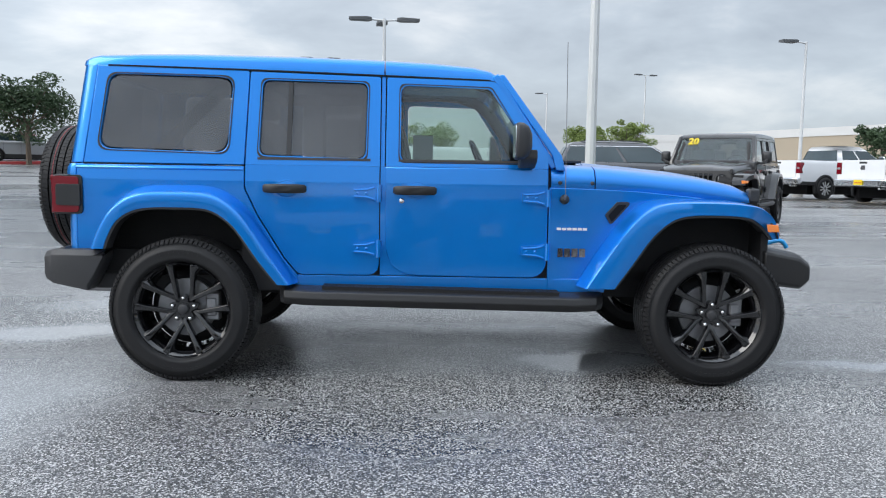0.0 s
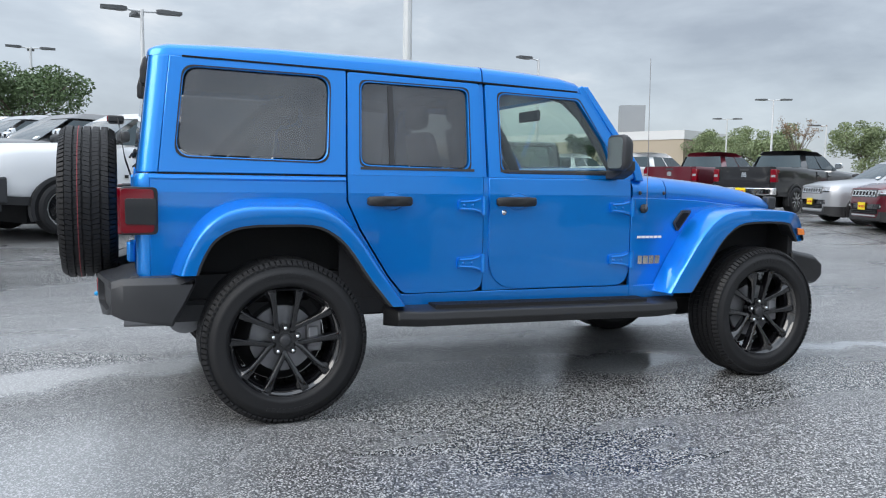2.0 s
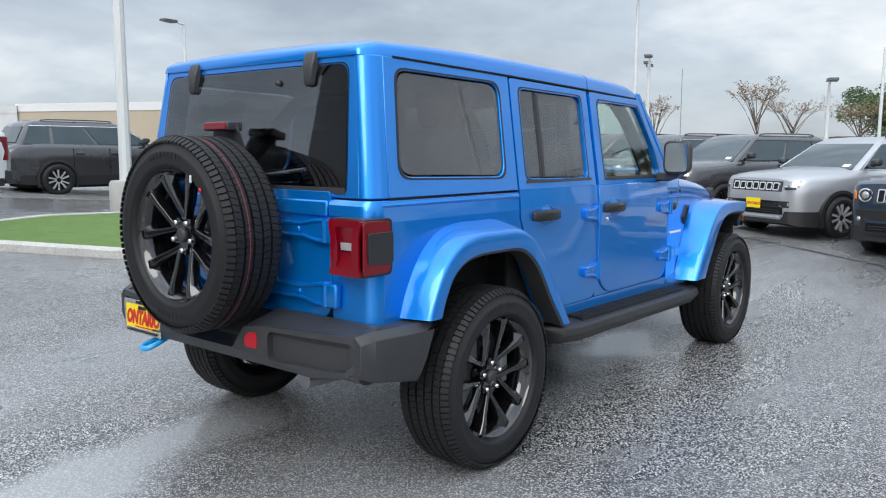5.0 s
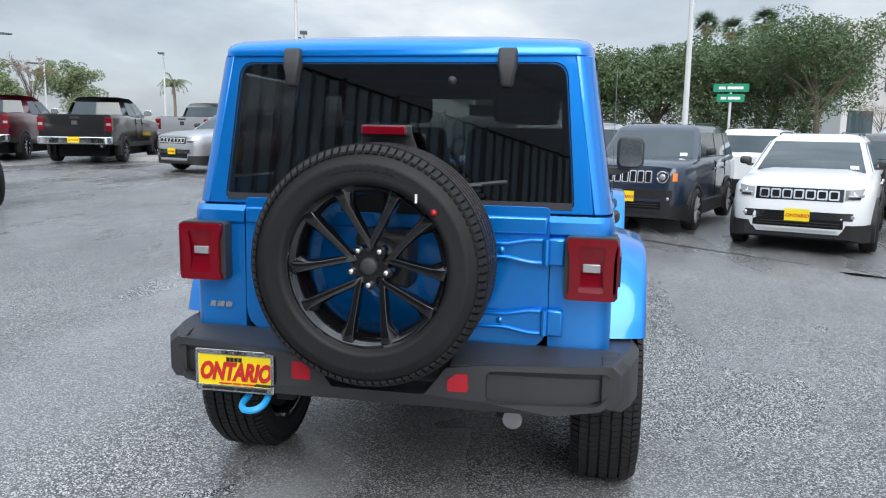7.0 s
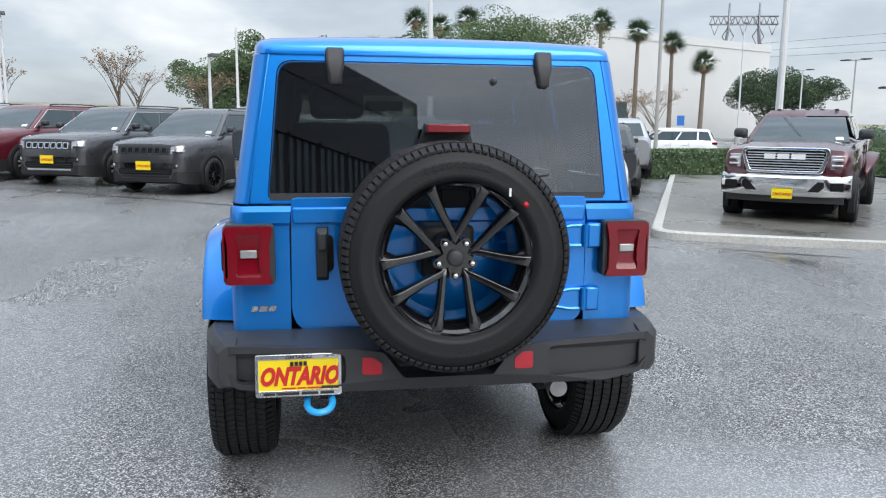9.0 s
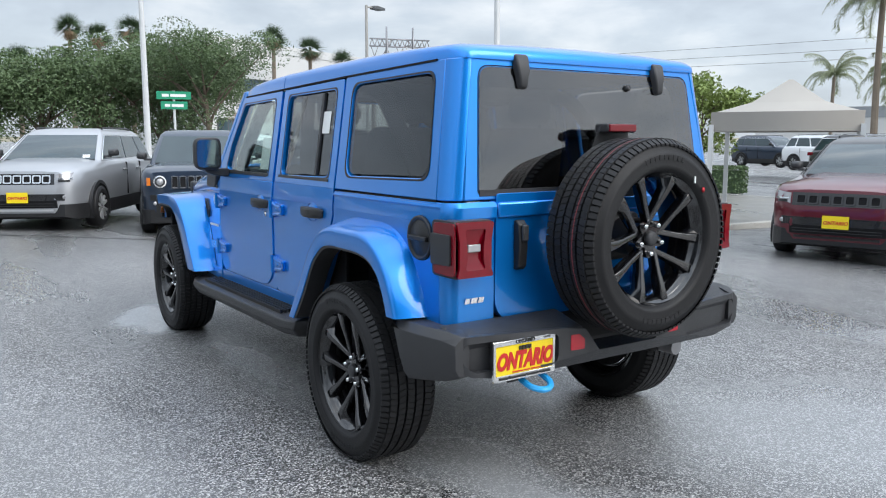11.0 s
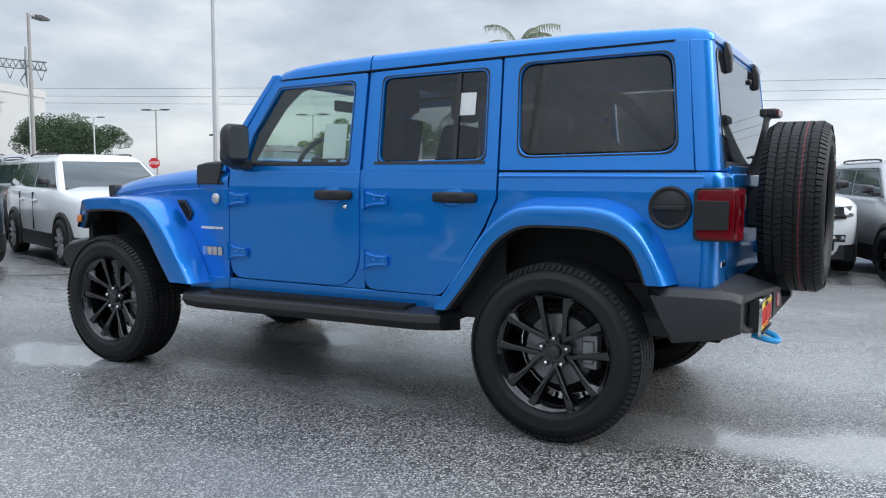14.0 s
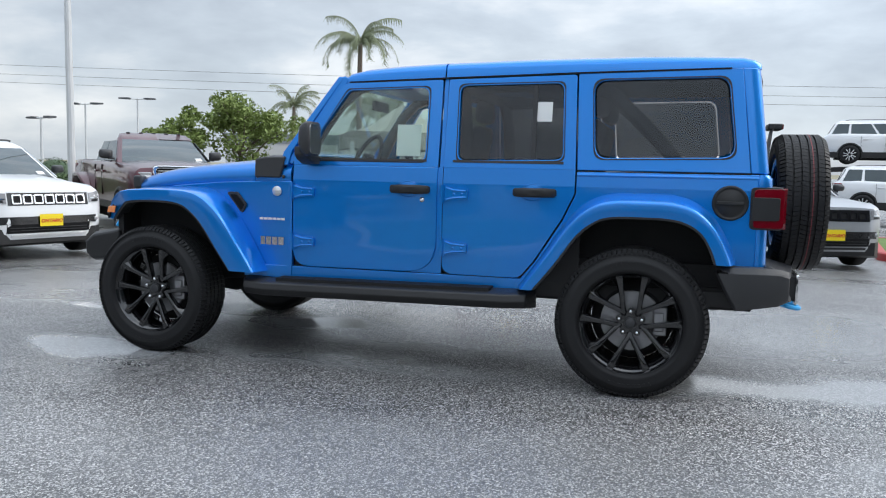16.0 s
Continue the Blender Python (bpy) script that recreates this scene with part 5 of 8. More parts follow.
    loft(bm, [hood_loop(*a) for a in ((0.835, 0.772, 1.119, 1.268), (1.10, 0.735, 1.107, 1.248), (1.40, 0.693, 1.082, 1.220), (1.60, 0.663, 1.062, 1.190), (1.72, 0.645, 1.049, 1.160), (1.785, 0.63, 1.041, 1.125), (1.815, 0.61, 1.034, 1.085))])
    hood = part("hood", bm, blue, suv, "blue hood beaded with rain", sharp=50, bevel=0.0)
    bm = bmesh.new()
    loft(bm, [hood_loop(*a) for a in ((0.575, 0.795, 1.124, 1.274), (0.72, 0.785, 1.121, 1.272), (0.828, 0.773, 1.119, 1.269))])
    part("cowl", bm, blue, suv, sharp=50)
    bm = bmesh.new()
    box(bm, 0.64, 0.80, -0.50, 0.50, 1.262, 1.282)
    part("cowl_grille", bm, "trim", suv, bevel=0.006)
    for s in (-1, 1):
        for x, y in ((0.625, 0.797), (0.815, 0.776)):
            bm = bmesh.new()
            lathe(bm, [(0.0, 0.006), (0.01, 0.005), (0.012, 0.0), (0.0, 0.0)], 12)
            part("cowl_bolt", bm, "trim", suv, "", pose(x, s * y, 1.145, 0, 0, 0 if s > 0 else 180), solid=False)
        # gap line between hood and fender
        bm = bmesh.new()
        plate(bm, [(0.575, 1.115), (0.86, 1.109), (1.12, 1.097), (1.42, 1.071), (1.80, 1.030), (1.80, 1.040), (1.42, 1.081), (1.12, 1.107), (0.86, 1.118), (0.575, 1.123)], [], lambda u, v, d, s=s: V(u, s * (fender_y(u) - 0.012 - d), v), 0.02)
        part("hood_gap", bm, "gap", suv)
        # fender vent
        bm = bmesh.new()
        vent = [(0.895, 0.965), (0.965, 1.04), (1.055, 1.042), (0.93, 0.905)]
        plate(bm, rounded(vent, 0.015, 3), [], lambda u, v, d, s=s: V(u, s * (fender_y(u) + 0.012 - d), v), 0.02)
        fv = part("fender_vent", bm, "trim", suv, "black side air vent", bevel=0.006)
        bm = bmesh.new()
        plate(bm, rounded([(0.912, 0.962), (0.97, 1.024), (1.025, 1.026), (0.934, 0.925)], 0.008, 3), [], lambda u, v, d, s=s: V(u, s * (fender_y(u) + 0.016 - d), v), 0.01)
        part("vent_mesh", bm, "gap", fv)
        # badges as plain bars
        turn = pose(0.70, s * 0.80, 0.72, 0, 0, 0 if s < 0 else 180)
        bars("maker_badge", suv, turn, [0.03, 0.036, 0.036, 0.036], 0.05, "chrome", 0.007, 0, "chrome lettering drawn as bars")
        bars("trim_badge", suv, pose(0.70, s * 0.80, 0.875, 0, 0, 0 if s < 0 else 180), [0.024] * 6, 0.014, "whiteink", 0.006)
        # mirror
        bm = bmesh.new()
        loops = []
        for x, g in ((0.345, 0.90), (0.355, 1.0), (0.385, 0.97), (0.415, 0.80), (0.436, 0.42)):
            loops.append([V(x, s * (0.935 + g * 0.088 * cy), 1.372 + g * 0.102 * cz) for cy, cz in ((-1, -0.62), (-0.9, -0.88), (-0.68, -1), (0.62, -1), (0.88, -0.86), (1, -0.58), (1, 0.58), (0.88, 0.86), (0.62, 1), (-0.68, 1), (-0.9, 0.88), (-1, 0.62))])
        loft(bm, loops)
        mr = part("door_mirror", bm, "trim", suv, "black door mirror", bevel=0.012)
        bm = bmesh.new()
        plate(bm, rounded([(s * 0.864, 1.285), (s * 1.006, 1.285), (s * 1.008, 1.460), (s * 0.866, 1.460)], 0.035, 4), [], lambda u, v, d: V(0.342 + d, u, v), 0.004)
        part("mirror_glass", bm, "chrome", mr, "mirror glass")
        bm = bmesh.new()
        loft(bm, [[V(0.38, s * y, z), V(0.47, s * y, z), V(0.47, s * y, z + h), V(0.38, s * y, z + h)] for y, z, h in ((0.79, 1.225, 0.05), (0.86, 1.225, 0.05), (0.93, 1.25, 0.06), (0.96, 1.28, 0.05))])
        part("mirror_arm", bm, "trim", mr, bevel=0.008)
        # step rail
        bm = bmesh.new()
        loops = []
        for x, y0, y1, zt in ((-0.97, 0.78, 0.83, 0.53), (-0.93, 0.76, 0.93, 0.535), (-0.80, 0.74, 0.955, 0.53), (0.70, 0.74, 0.955, 0.508), (0.83, 0.76, 0.93, 0.512), (0.885, 0.78, 0.84, 0.512)):
            loops.append([V(x, s * y0, zt - 0.10), V(x, s * (y1 - 0.03), zt - 0.09), V(x, s * y1, zt - 0.05), V(x, s * (y1 - 0.012), zt - 0.012), V(x, s * (y1 - 0.04), zt), V(x, s * y0, zt + 0.012)])
        loft(bm, loops)
        stp = part("side_step", bm, "clad", suv, "black side step", bevel=0.006)
        for k in range(5):
            y = 0.80 + k * 0.024
            bm = bmesh.new()
            box(bm, -0.72, 0.62, min(s * y, s * (y + 0.012)), max(s * y, s * (y + 0.012)), 0.505, 0.538)
            bmesh.ops.rotate(bm, cent=(0, 0, 0.52), matrix=Matrix.Rotation(radians(0.84), 3, "Y"), verts=bm.verts)
            part("step_rib", bm, "rubber", stp)
    # antenna on the right cowl side, cap on the left quarter
    bm = bmesh.new()
    lathe(bm, [(0.0, 0.02), (0.016, 0.018), (0.026, 0.006), (0.028, 0.0), (0.0, 0.0)], 18)
    an = part("antenna_base", bm, "trim", suv, "black antenna base", pose(0.652, -0.803, 1.052, 0, 0, 180), solid=False)
    bm = bmesh.new()
    tube(bm, [(0.652, -0.822, 1.05), (0.652, -0.83, 1.08)], 0.006, 6)
    tube(bm, [(0.652, -0.83, 1.08), (0.640, -0.83, 1.93)], 0.0022, 5)
    part("antenna_mast", bm, "steel", suv, "thin steel antenna")
    bm = bmesh.new()
    lathe(bm, [(0.0, 0.010), (0.088, 0.008), (0.094, 0.004), (0.10, 0.012), (0.112, 0.012), (0.116, 0.0), (0.0, 0.0)], 40)
    fc = part("fuel_cap", bm, "clad", suv, "black round fuel filler cap", pose(-1.984, 0.803, 1.064) @ Matrix.Diagonal((0.80, 1.0, 0.80, 1.0)), solid=False)
    bm = bmesh.new()
    box(bm, -0.085, 0.085, 0.008, 0.026, -0.012, 0.012)
    part("fuel_cap_grip", bm, "clad", fc, bevel=0.004)
    bm = bmesh.new()
    lathe(bm, [(0.0, 0.004), (0.03, 0.003), (0.032, 0.0), (0.0, 0.0)], 24)
    part("round_badge", bm, "alloy", suv, "small round silver badge", pose(0.668, 0.80, 1.055), solid=False)
    # snorkel-like vent box at the left cowl
    bm = bmesh.new()
    loft(bm, [[V(x, 0.70, 1.138), V(x, 0.808, 1.138), V(x - k, 0.802, 1.138 + h), V(x - k, 0.70, 1.15 + h)] for x, h, k in ((0.645, 0.130, 0.03), (0.74, 0.128, 0.0), (0.812, 0.115, 0.0), (0.820, 0.10, 0.0))])
    part("cowl_box", bm, "trim", suv, "black cowl housing", bevel=0.012)
    # flares, doors, wheels
    for s in (-1, 1):
        for fr in (True, False):
            build_flare(suv, s, fr)
            build_door(suv, s, fr)
            x = AXLE if fr else -AXLE
            build_wheel(suv, pose(x, s * TRACK, HUB_Z) @ pose(0, 0, 0, 0, 0, 0 if s > 0 else 180))
    # chassis
    bm = bmesh.new()
    for s in (-1, 1):
        box(bm, -2.15, 1.95, s * 0.44 - 0.04, s * 0.44 + 0.04, 0.44, 0.56)
    box(bm, -1.95, 1.75, -0.42, 0.42, 0.46, 0.54)
    box(bm, -0.80, 0.75, -0.62, 0.62, 0.42, 0.50)
    ch = part("chassis", bm, "under", suv, bevel=0.01)
    for x in (AXLE, -AXLE):
        bm = bmesh.new()
        tube(bm, [(x, -0.72, HUB_Z), (x, 0.72, HUB_Z)], 0.045, 12)
        ax_ = part("axle", bm, "under", ch)
        bm = bmesh.new()
        lathe(bm, [(0.0, 0.16), (0.12, 0.12), (0.15, 0.0), (0.12, -0.12), (0.0, -0.16)], 16)
        part("differential", bm, "under", ch, "", pose(x, -0.1, HUB_Z), solid=False)
        for s in (-1, 1):
            bm = bmesh.new()
            tube(bm, [(x - 0.08, s * 0.50, HUB_Z), (x - 0.02, s * 0.48, 0.92)], 0.032, 10)
            tube(bm, [(x + 0.12, s * 0.46, 0.50), (x + 0.12, s * 0.46, 0.80)], 0.055, 10)
            part("damper", bm, "under", ch)
    for nm, bx in (("rear_floor", (-2.10, -0.95, -0.70, 0.70, 0.60, 0.72)), ("engine_bay", (0.70, 1.75, -0.52, 0.52, 0.56, 1.06)), ("rear_bulkhead", (-1.15, -0.95, -0.72, 0.72, 0.52, 1.0)), ("cargo_tub", (-2.08, -0.98, -0.60, 0.60, 0.66, 1.02))):
        bm = bmesh.new()
        box(bm, *bx)
        part(nm, bm, "under", ch)
    bm = bmesh.new()
    tube(bm, [(-1.95, -0.56, 0.50), (-1.95, 0.30, 0.50)], 0.095, 16)
    tube(bm, [(-1.95, -0.47, 0.50), (-2.06, -0.47, 0.47), (-2.24, -0.47, 0.475)], 0.036, 12)
    part("exhaust_silencer", bm, "steel", ch, "steel exhaust silencer")
    # cabin
    for y in (-0.37, 0.37):
        build_seat(suv, 0.02, y)
        build_seat(suv, -0.86, y, 0.60)
    bm = bmesh.new()
    loft(bm, [[V(x, -0.70, z0), V(x, 0.70, z0), V(x, 0.68, z1), V(x, -0.68, z1)] for x, z0, z1 in ((0.36, 0.95, 1.20), (0.40, 0.92, 1.27), (0.60, 0.90, 1.28))])
    part("dashboard", bm, "cabin", suv, bevel=0.02)
    bm = bmesh.new()
    rows = []
    for k in range(28):
        t = 2 * math.pi * k / 28
        c = V(0, 0.19 * math.cos(t), 0.19 * math.sin(t))
        n = V(0, math.cos(t), math.sin(t))
        rows.append([c + n * 0.015 * math.cos(a) + V(0.015 * math.sin(a), 0, 0) for a in (0, 1.257, 2.513, 3.77, 5.027)])
    rows.append(rows[0])
    loft(bm, rows, caps=False)
    box(bm, -0.01, 0.012, -0.18, 0.18, -0.02, 0.03)
    box(bm, -0.015, 0.02, -0.06, 0.06, -0.07, 0.06)
    part("steering_wheel", bm, "cabin", suv, "black steering wheel", pose(0.25, 0.37, 1.24, 0, -24, 0), solid=False)
    bm = bmesh.new()
    for s in (-1, 1):
        tube(bm, smooth_path([(-0.50, s * 0.64, 0.60), (-0.50, s * 0.64, 1.30), (-0.46, s * 0.60, 1.68), (-0.36, s * 0.58, 1.74), (0.22, s * 0.58, 1.70), (0.55, s * 0.66, 1.25)], 4), 0.04, 8)
        tube(bm, smooth_path([(-0.46, s * 0.60, 1.70), (-1.2, s * 0.60, 1.70), (-1.45, s * 0.61, 1.55), (-1.85, s * 0.64, 1.12)], 4), 0.04, 8)
    tube(bm, [(-0.42, -0.6, 1.72), (-0.42, 0.6, 1.72)], 0.04, 8)
    tube(bm, [(-1.22, -0.6, 1.70), (-1.22, 0.6, 1.70)], 0.04, 8)
    part("sport_bar", bm, "cabin", suv, "black padded sport bar", solid=False)
    bm = bmesh.new()
    box(bm, 0.28, 0.31, -0.13, 0.13, 1.60, 1.67)
    part("inside_mirror", bm, "cabin", suv, bevel=0.01)
    bm = bmesh.new()
    box(bm, -2.06, 0.25, -0.66, 0.66, 1.748, 1.756)
    part("headliner", bm, "cabin", suv)
    # papers on the left windows
    for name, x0, x1, z0, z1, inner in (("window_sticker", -1.02, -0.935, 1.49, 1.60, 0), ("window_paper", -0.25, -0.10, 1.285, 1.47, 1)):
        bm = bmesh.new()
        plate(bm, [(x0, z0), (x1, z0), (x1, z1), (x0, z1)], [], high_side(1, -0.009 if not inner else -0.02), 0.001)
        part(name, bm, "whiteink", suv, "white paper sticker on window glass")
    return suv


build_suv()

# ---- ground, pads, kerbs ----


def build_ground():
    bm = bmesh.new()
    rad = [0, 2, 4, 6, 8, 10, 13, 16, 20, 25, 31, 38, 48, 60, 80, 110, 150, 220, 350, 600, 1200, 3000]
    seg = 96
    c = bm.verts.new((0, 0, 0))
    prev = None
    for r in rad[1:]:
        row = []
        for k in range(seg):
            a = 2 * math.pi * k / seg
            x, y = r * math.cos(a), r * math.sin(a)
            row.append(bm.verts.new((x, y, ground_z(x, y))))
        for k in range(seg):
            j = (k + 1) % seg
            if prev is None:
                bm.faces.new((c, row[k], row[j]))
            else:
                bm.faces.new((prev[k], row[k], row[j], prev[j]))
        prev = row
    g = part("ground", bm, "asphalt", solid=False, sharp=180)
    tagged(g, "wet coarse grey asphalt parking lot with damp streaks", "ground", kind="structure")


build_ground()


def raised(name, pts, h, top_mat, kerb_mat, kerb_w, label, cat):
    """An island or pad with a kerb that is a real step; it follows the lot."""
    def top(x, y):
        return ground_z(x, y) + h
    out = rounded(pts, 0.6, 5)
    cx, cy = sum(p[0] for p in out) / len(out), sum(p[1] for p in out) / len(out)
    inn = []
    n = len(out)
    for i in range(n):
        a, b, c = Vector(out[i - 1]), Vector(out[i]), Vector(out[(i + 1) % n])
        t = ((b - a).normalized() + (c - b).normalized()).normalized()
        nrm = Vector((-t.y, t.x))
        if nrm.dot(Vector((cx, cy)) - b) < 0:
            nrm = -nrm
        inn.append(tuple(b + nrm * kerb_w))
    low = [V(x, y, ground_z(x, y) - 0.05) for x, y in out]
    bm = bmesh.new()
    loft(bm, [low, [V(x, y, top(x, y) - 0.02) for x, y in out], [V(x + (p[0] - x) * 0.15, y + (p[1] - y) * 0.15, top(x, y)) for (x, y), p in zip(out, inn)], [V(x, y, top(x, y)) for x, y in inn], [V(x, y, ground_z(x, y) - 0.05) for x, y in inn], low], caps=False)
    k = part("kerb", bm, kerb_mat, solid=True)
    tagged(k, label[1], "kerb", kind="structure")
    bm = bmesh.new()
    plate(bm, inn, [], lambda u, v, d: V(u, v, top(u, v) - 0.012 - d), 0.1)
    s = part(name, bm, top_mat)
    tagged(s, label[0], cat, kind="structure")


raised("concrete_pad", [(5.35, -4.25), (4.35, -7.4), (4.9, -12.5), (9.0, -19.5), (22.5, -17.5), (18.5, -10.8)], 0.13, "concrete", "kerb", 0.16, ("wet light concrete display pad", "pale concrete kerb round the display pad"), "pavement")
raised("lawn", [(2.25, 5.8), (2.72, 7.2), (3.75, 8.95), (3.2, 9.9), (1.2, 9.5), (-0.3, 8.9), (-1.2, 8.35), (-0.5, 7.3), (0.1, 6.3), (0.65, 5.45), (1.4, 5.5)], 0.11, "grass", "kerb", 0.15, ("short green lawn on parking island", "pale concrete kerb round the lawn"), "lawn")
raised("lawn", [(-5.0, -9.4), (-12.0, -9.2), (-13.0, -15.0), (-6.0, -15.0)], 0.14, "grass", "kerbred", 0.15, ("green lawn strip behind red kerb", "red painted kerb"), "lawn")
raised("lawn", [(-20.0, 36.0), (-34.0, 30.0), (-36.0, 33.0), (-22.0, 39.0)], 0.14, "concrete", "kerbred", 0.2, ("far paved island", "red painted kerb"), "pavement")
raised("parking_island", [(17.0, 14.2), (18.4, 12.8), (24.0, 11.0), (24.0, 13.0)], 0.13, "concrete", "kerb", 0.15, ("bare concrete parking island", "pale concrete kerb"), "pavement")


def build_puddle(cx, cy, rx, ry, rot, seed):
    rnd = random.Random(seed)
    ph = [rnd.uniform(0, 6.28) for _ in range(4)]
    bm = bmesh.new()
    pts = []
    for k in range(36):
        a = 2 * math.pi * k / 36
        w = 1 + 0.18 * math.sin(2 * a + ph[0]) + 0.13 * math.sin(3 * a + ph[1]) + 0.08 * math.sin(7 * a + ph[2])
        p = Matrix.Rotation(rot, 2) @ Vector((rx * w * math.cos(a), ry * w * math.sin(a)))
        pts.append((cx + p.x, cy + p.y))
    bm.faces.new([bm.verts.new((u, v, ground_z(u, v) + 0.004)) for u, v in pts])
    return tagged(part("puddle", bm, "water", solid=False), "shallow rain puddle on the asphalt", "puddle", kind="structure")


build_puddle(4.7, -3.8, 0.30, 0.10, radians(60), 5)

# tar joint in front of the parked row
bm = bmesh.new()
rows = []
for k in range(40):
    t = k / 39
    y = -6.0 + 19.4 * t
    x = 3.4 + 14.5 * t if y < -1.5 else 6.77 + 0.57 * (y + 1.5)
    w = 0.03 + 0.012 * math.sin(k * 1.7)
    rows.append([V(x - 0.8 * w, y + 0.6 * w, ground_z(x, y) + 0.004), V(x + 0.8 * w, y - 0.6 * w, ground_z(x, y) + 0.004)])
loft(bm, rows, closed=False)
tagged(part("tar_joint", bm, "tarline", solid=False), "dark tar joint across the asphalt", "road joint", kind="structure")

# ---- parked vehicles ----
WHEELS = {}


def simple_wheel(parent, m, R, W, style):
    """Parked car wheel: tyre, rim and spokes; +y outward."""
    key = (R, W, style)
    if key not in WHEELS:
        rim = R * 0.64
        face = {"silver": "alloy", "black": "gloss", "chrome": "chrome", "rugged": "gloss"}[style]
        k = 2.6 if style == "rugged" else 1.0
        bm = bmesh.new()
        lathe(bm, tyre_profile(R, W, rim), 36)
        a = bm
        bm = bmesh.new()
        lathe(bm, [(rim + 0.004, W / 2 - 0.02), (rim - 0.015, W / 2 - 0.03), (rim - 0.03, W / 2 - 0.10), (0.0, W / 2 - 0.11)], 36)
        b = bm
        bm = bmesh.new()
        n = 5
        loops = []
        for r, w, y in ((0.05, 0.016 * k, W / 2 - 0.020), (rim * 0.5, 0.013 * k, W / 2 - 0.010), (rim * (0.97 if k == 1 else 0.86), 0.020 * k, W / 2 - 0.012)):
            loops.append([V(r, y, -w), V(r, y, w), V(r, y - 0.04, w), V(r, y - 0.04, -w)])
        for sg in (-1, 1):
            t2 = radians(15 * sg)
            loft(bm, [[V(p.x * math.cos(t2) - p.z * math.sin(t2), p.y, p.x * math.sin(t2) + p.z * math.cos(t2)) for p in lp] for lp in loops])
        c = bm
        t = part("wheel", a, "rubber", parent, "", m, sharp=50, solid=False)
        r_ = part("rim", b, "alloy" if style == "rugged" else "gap", t, solid=False)
        s_ = part("spoke", c, face, t, bevel=0.0)
        WHEELS[key] = (t, r_, s_)
        for k in range(1, n):
            share(s_, t, Matrix.Rotation(2 * math.pi * k / n, 4, "Y"))
        return t
    t0, r0, s0 = WHEELS[key]
    t = share(t0, parent, m)
    share(r0, t, Matrix.Identity(4))
    for k in range(5):
        share(s0, t, Matrix.Rotation(2 * math.pi * k / 5, 4, "Y"))
    return t


PLATE = []


def car_plate(parent, m):
    if not PLATE:
        bm = bmesh.new()
        box(bm, -0.155, 0.155, -0.006, 0.0, -0.08, 0.08)
        p = part("dealer_plate", bm, "yellow", parent, "yellow dealer plate", m)
        w = lettering("plate_word", "ONTARIO", 0.064, "redink", p, pose(0, -0.008, -0.01, 90, 0, 0), 0.001, 0.25, 0.002)
        PLATE.extend((p, w))
        return
    p = share(PLATE[0], parent, m)
    share(PLATE[1], p, pose(0, -0.008, -0.01, 90, 0, 0))


def section(x, zb, zt, hb, hm, ht, crown):
    r = [(hb * 0.92, zb), (hb, zb + 0.06), (hm * 0.985, zb + (zt - zb) * 0.35), (hm, zb + (zt - zb) * 0.62), (hm * 0.985, zt - 0.10), (ht + (hm - ht) * 0.45, zt - 0.03), (ht, zt), (ht * 0.6, zt + crown * 0.9), (0, zt + crown)]
    return [V(x, y, z) for y, z in r] + [V(x, -y, z) for y, z in r[-2::-1]]


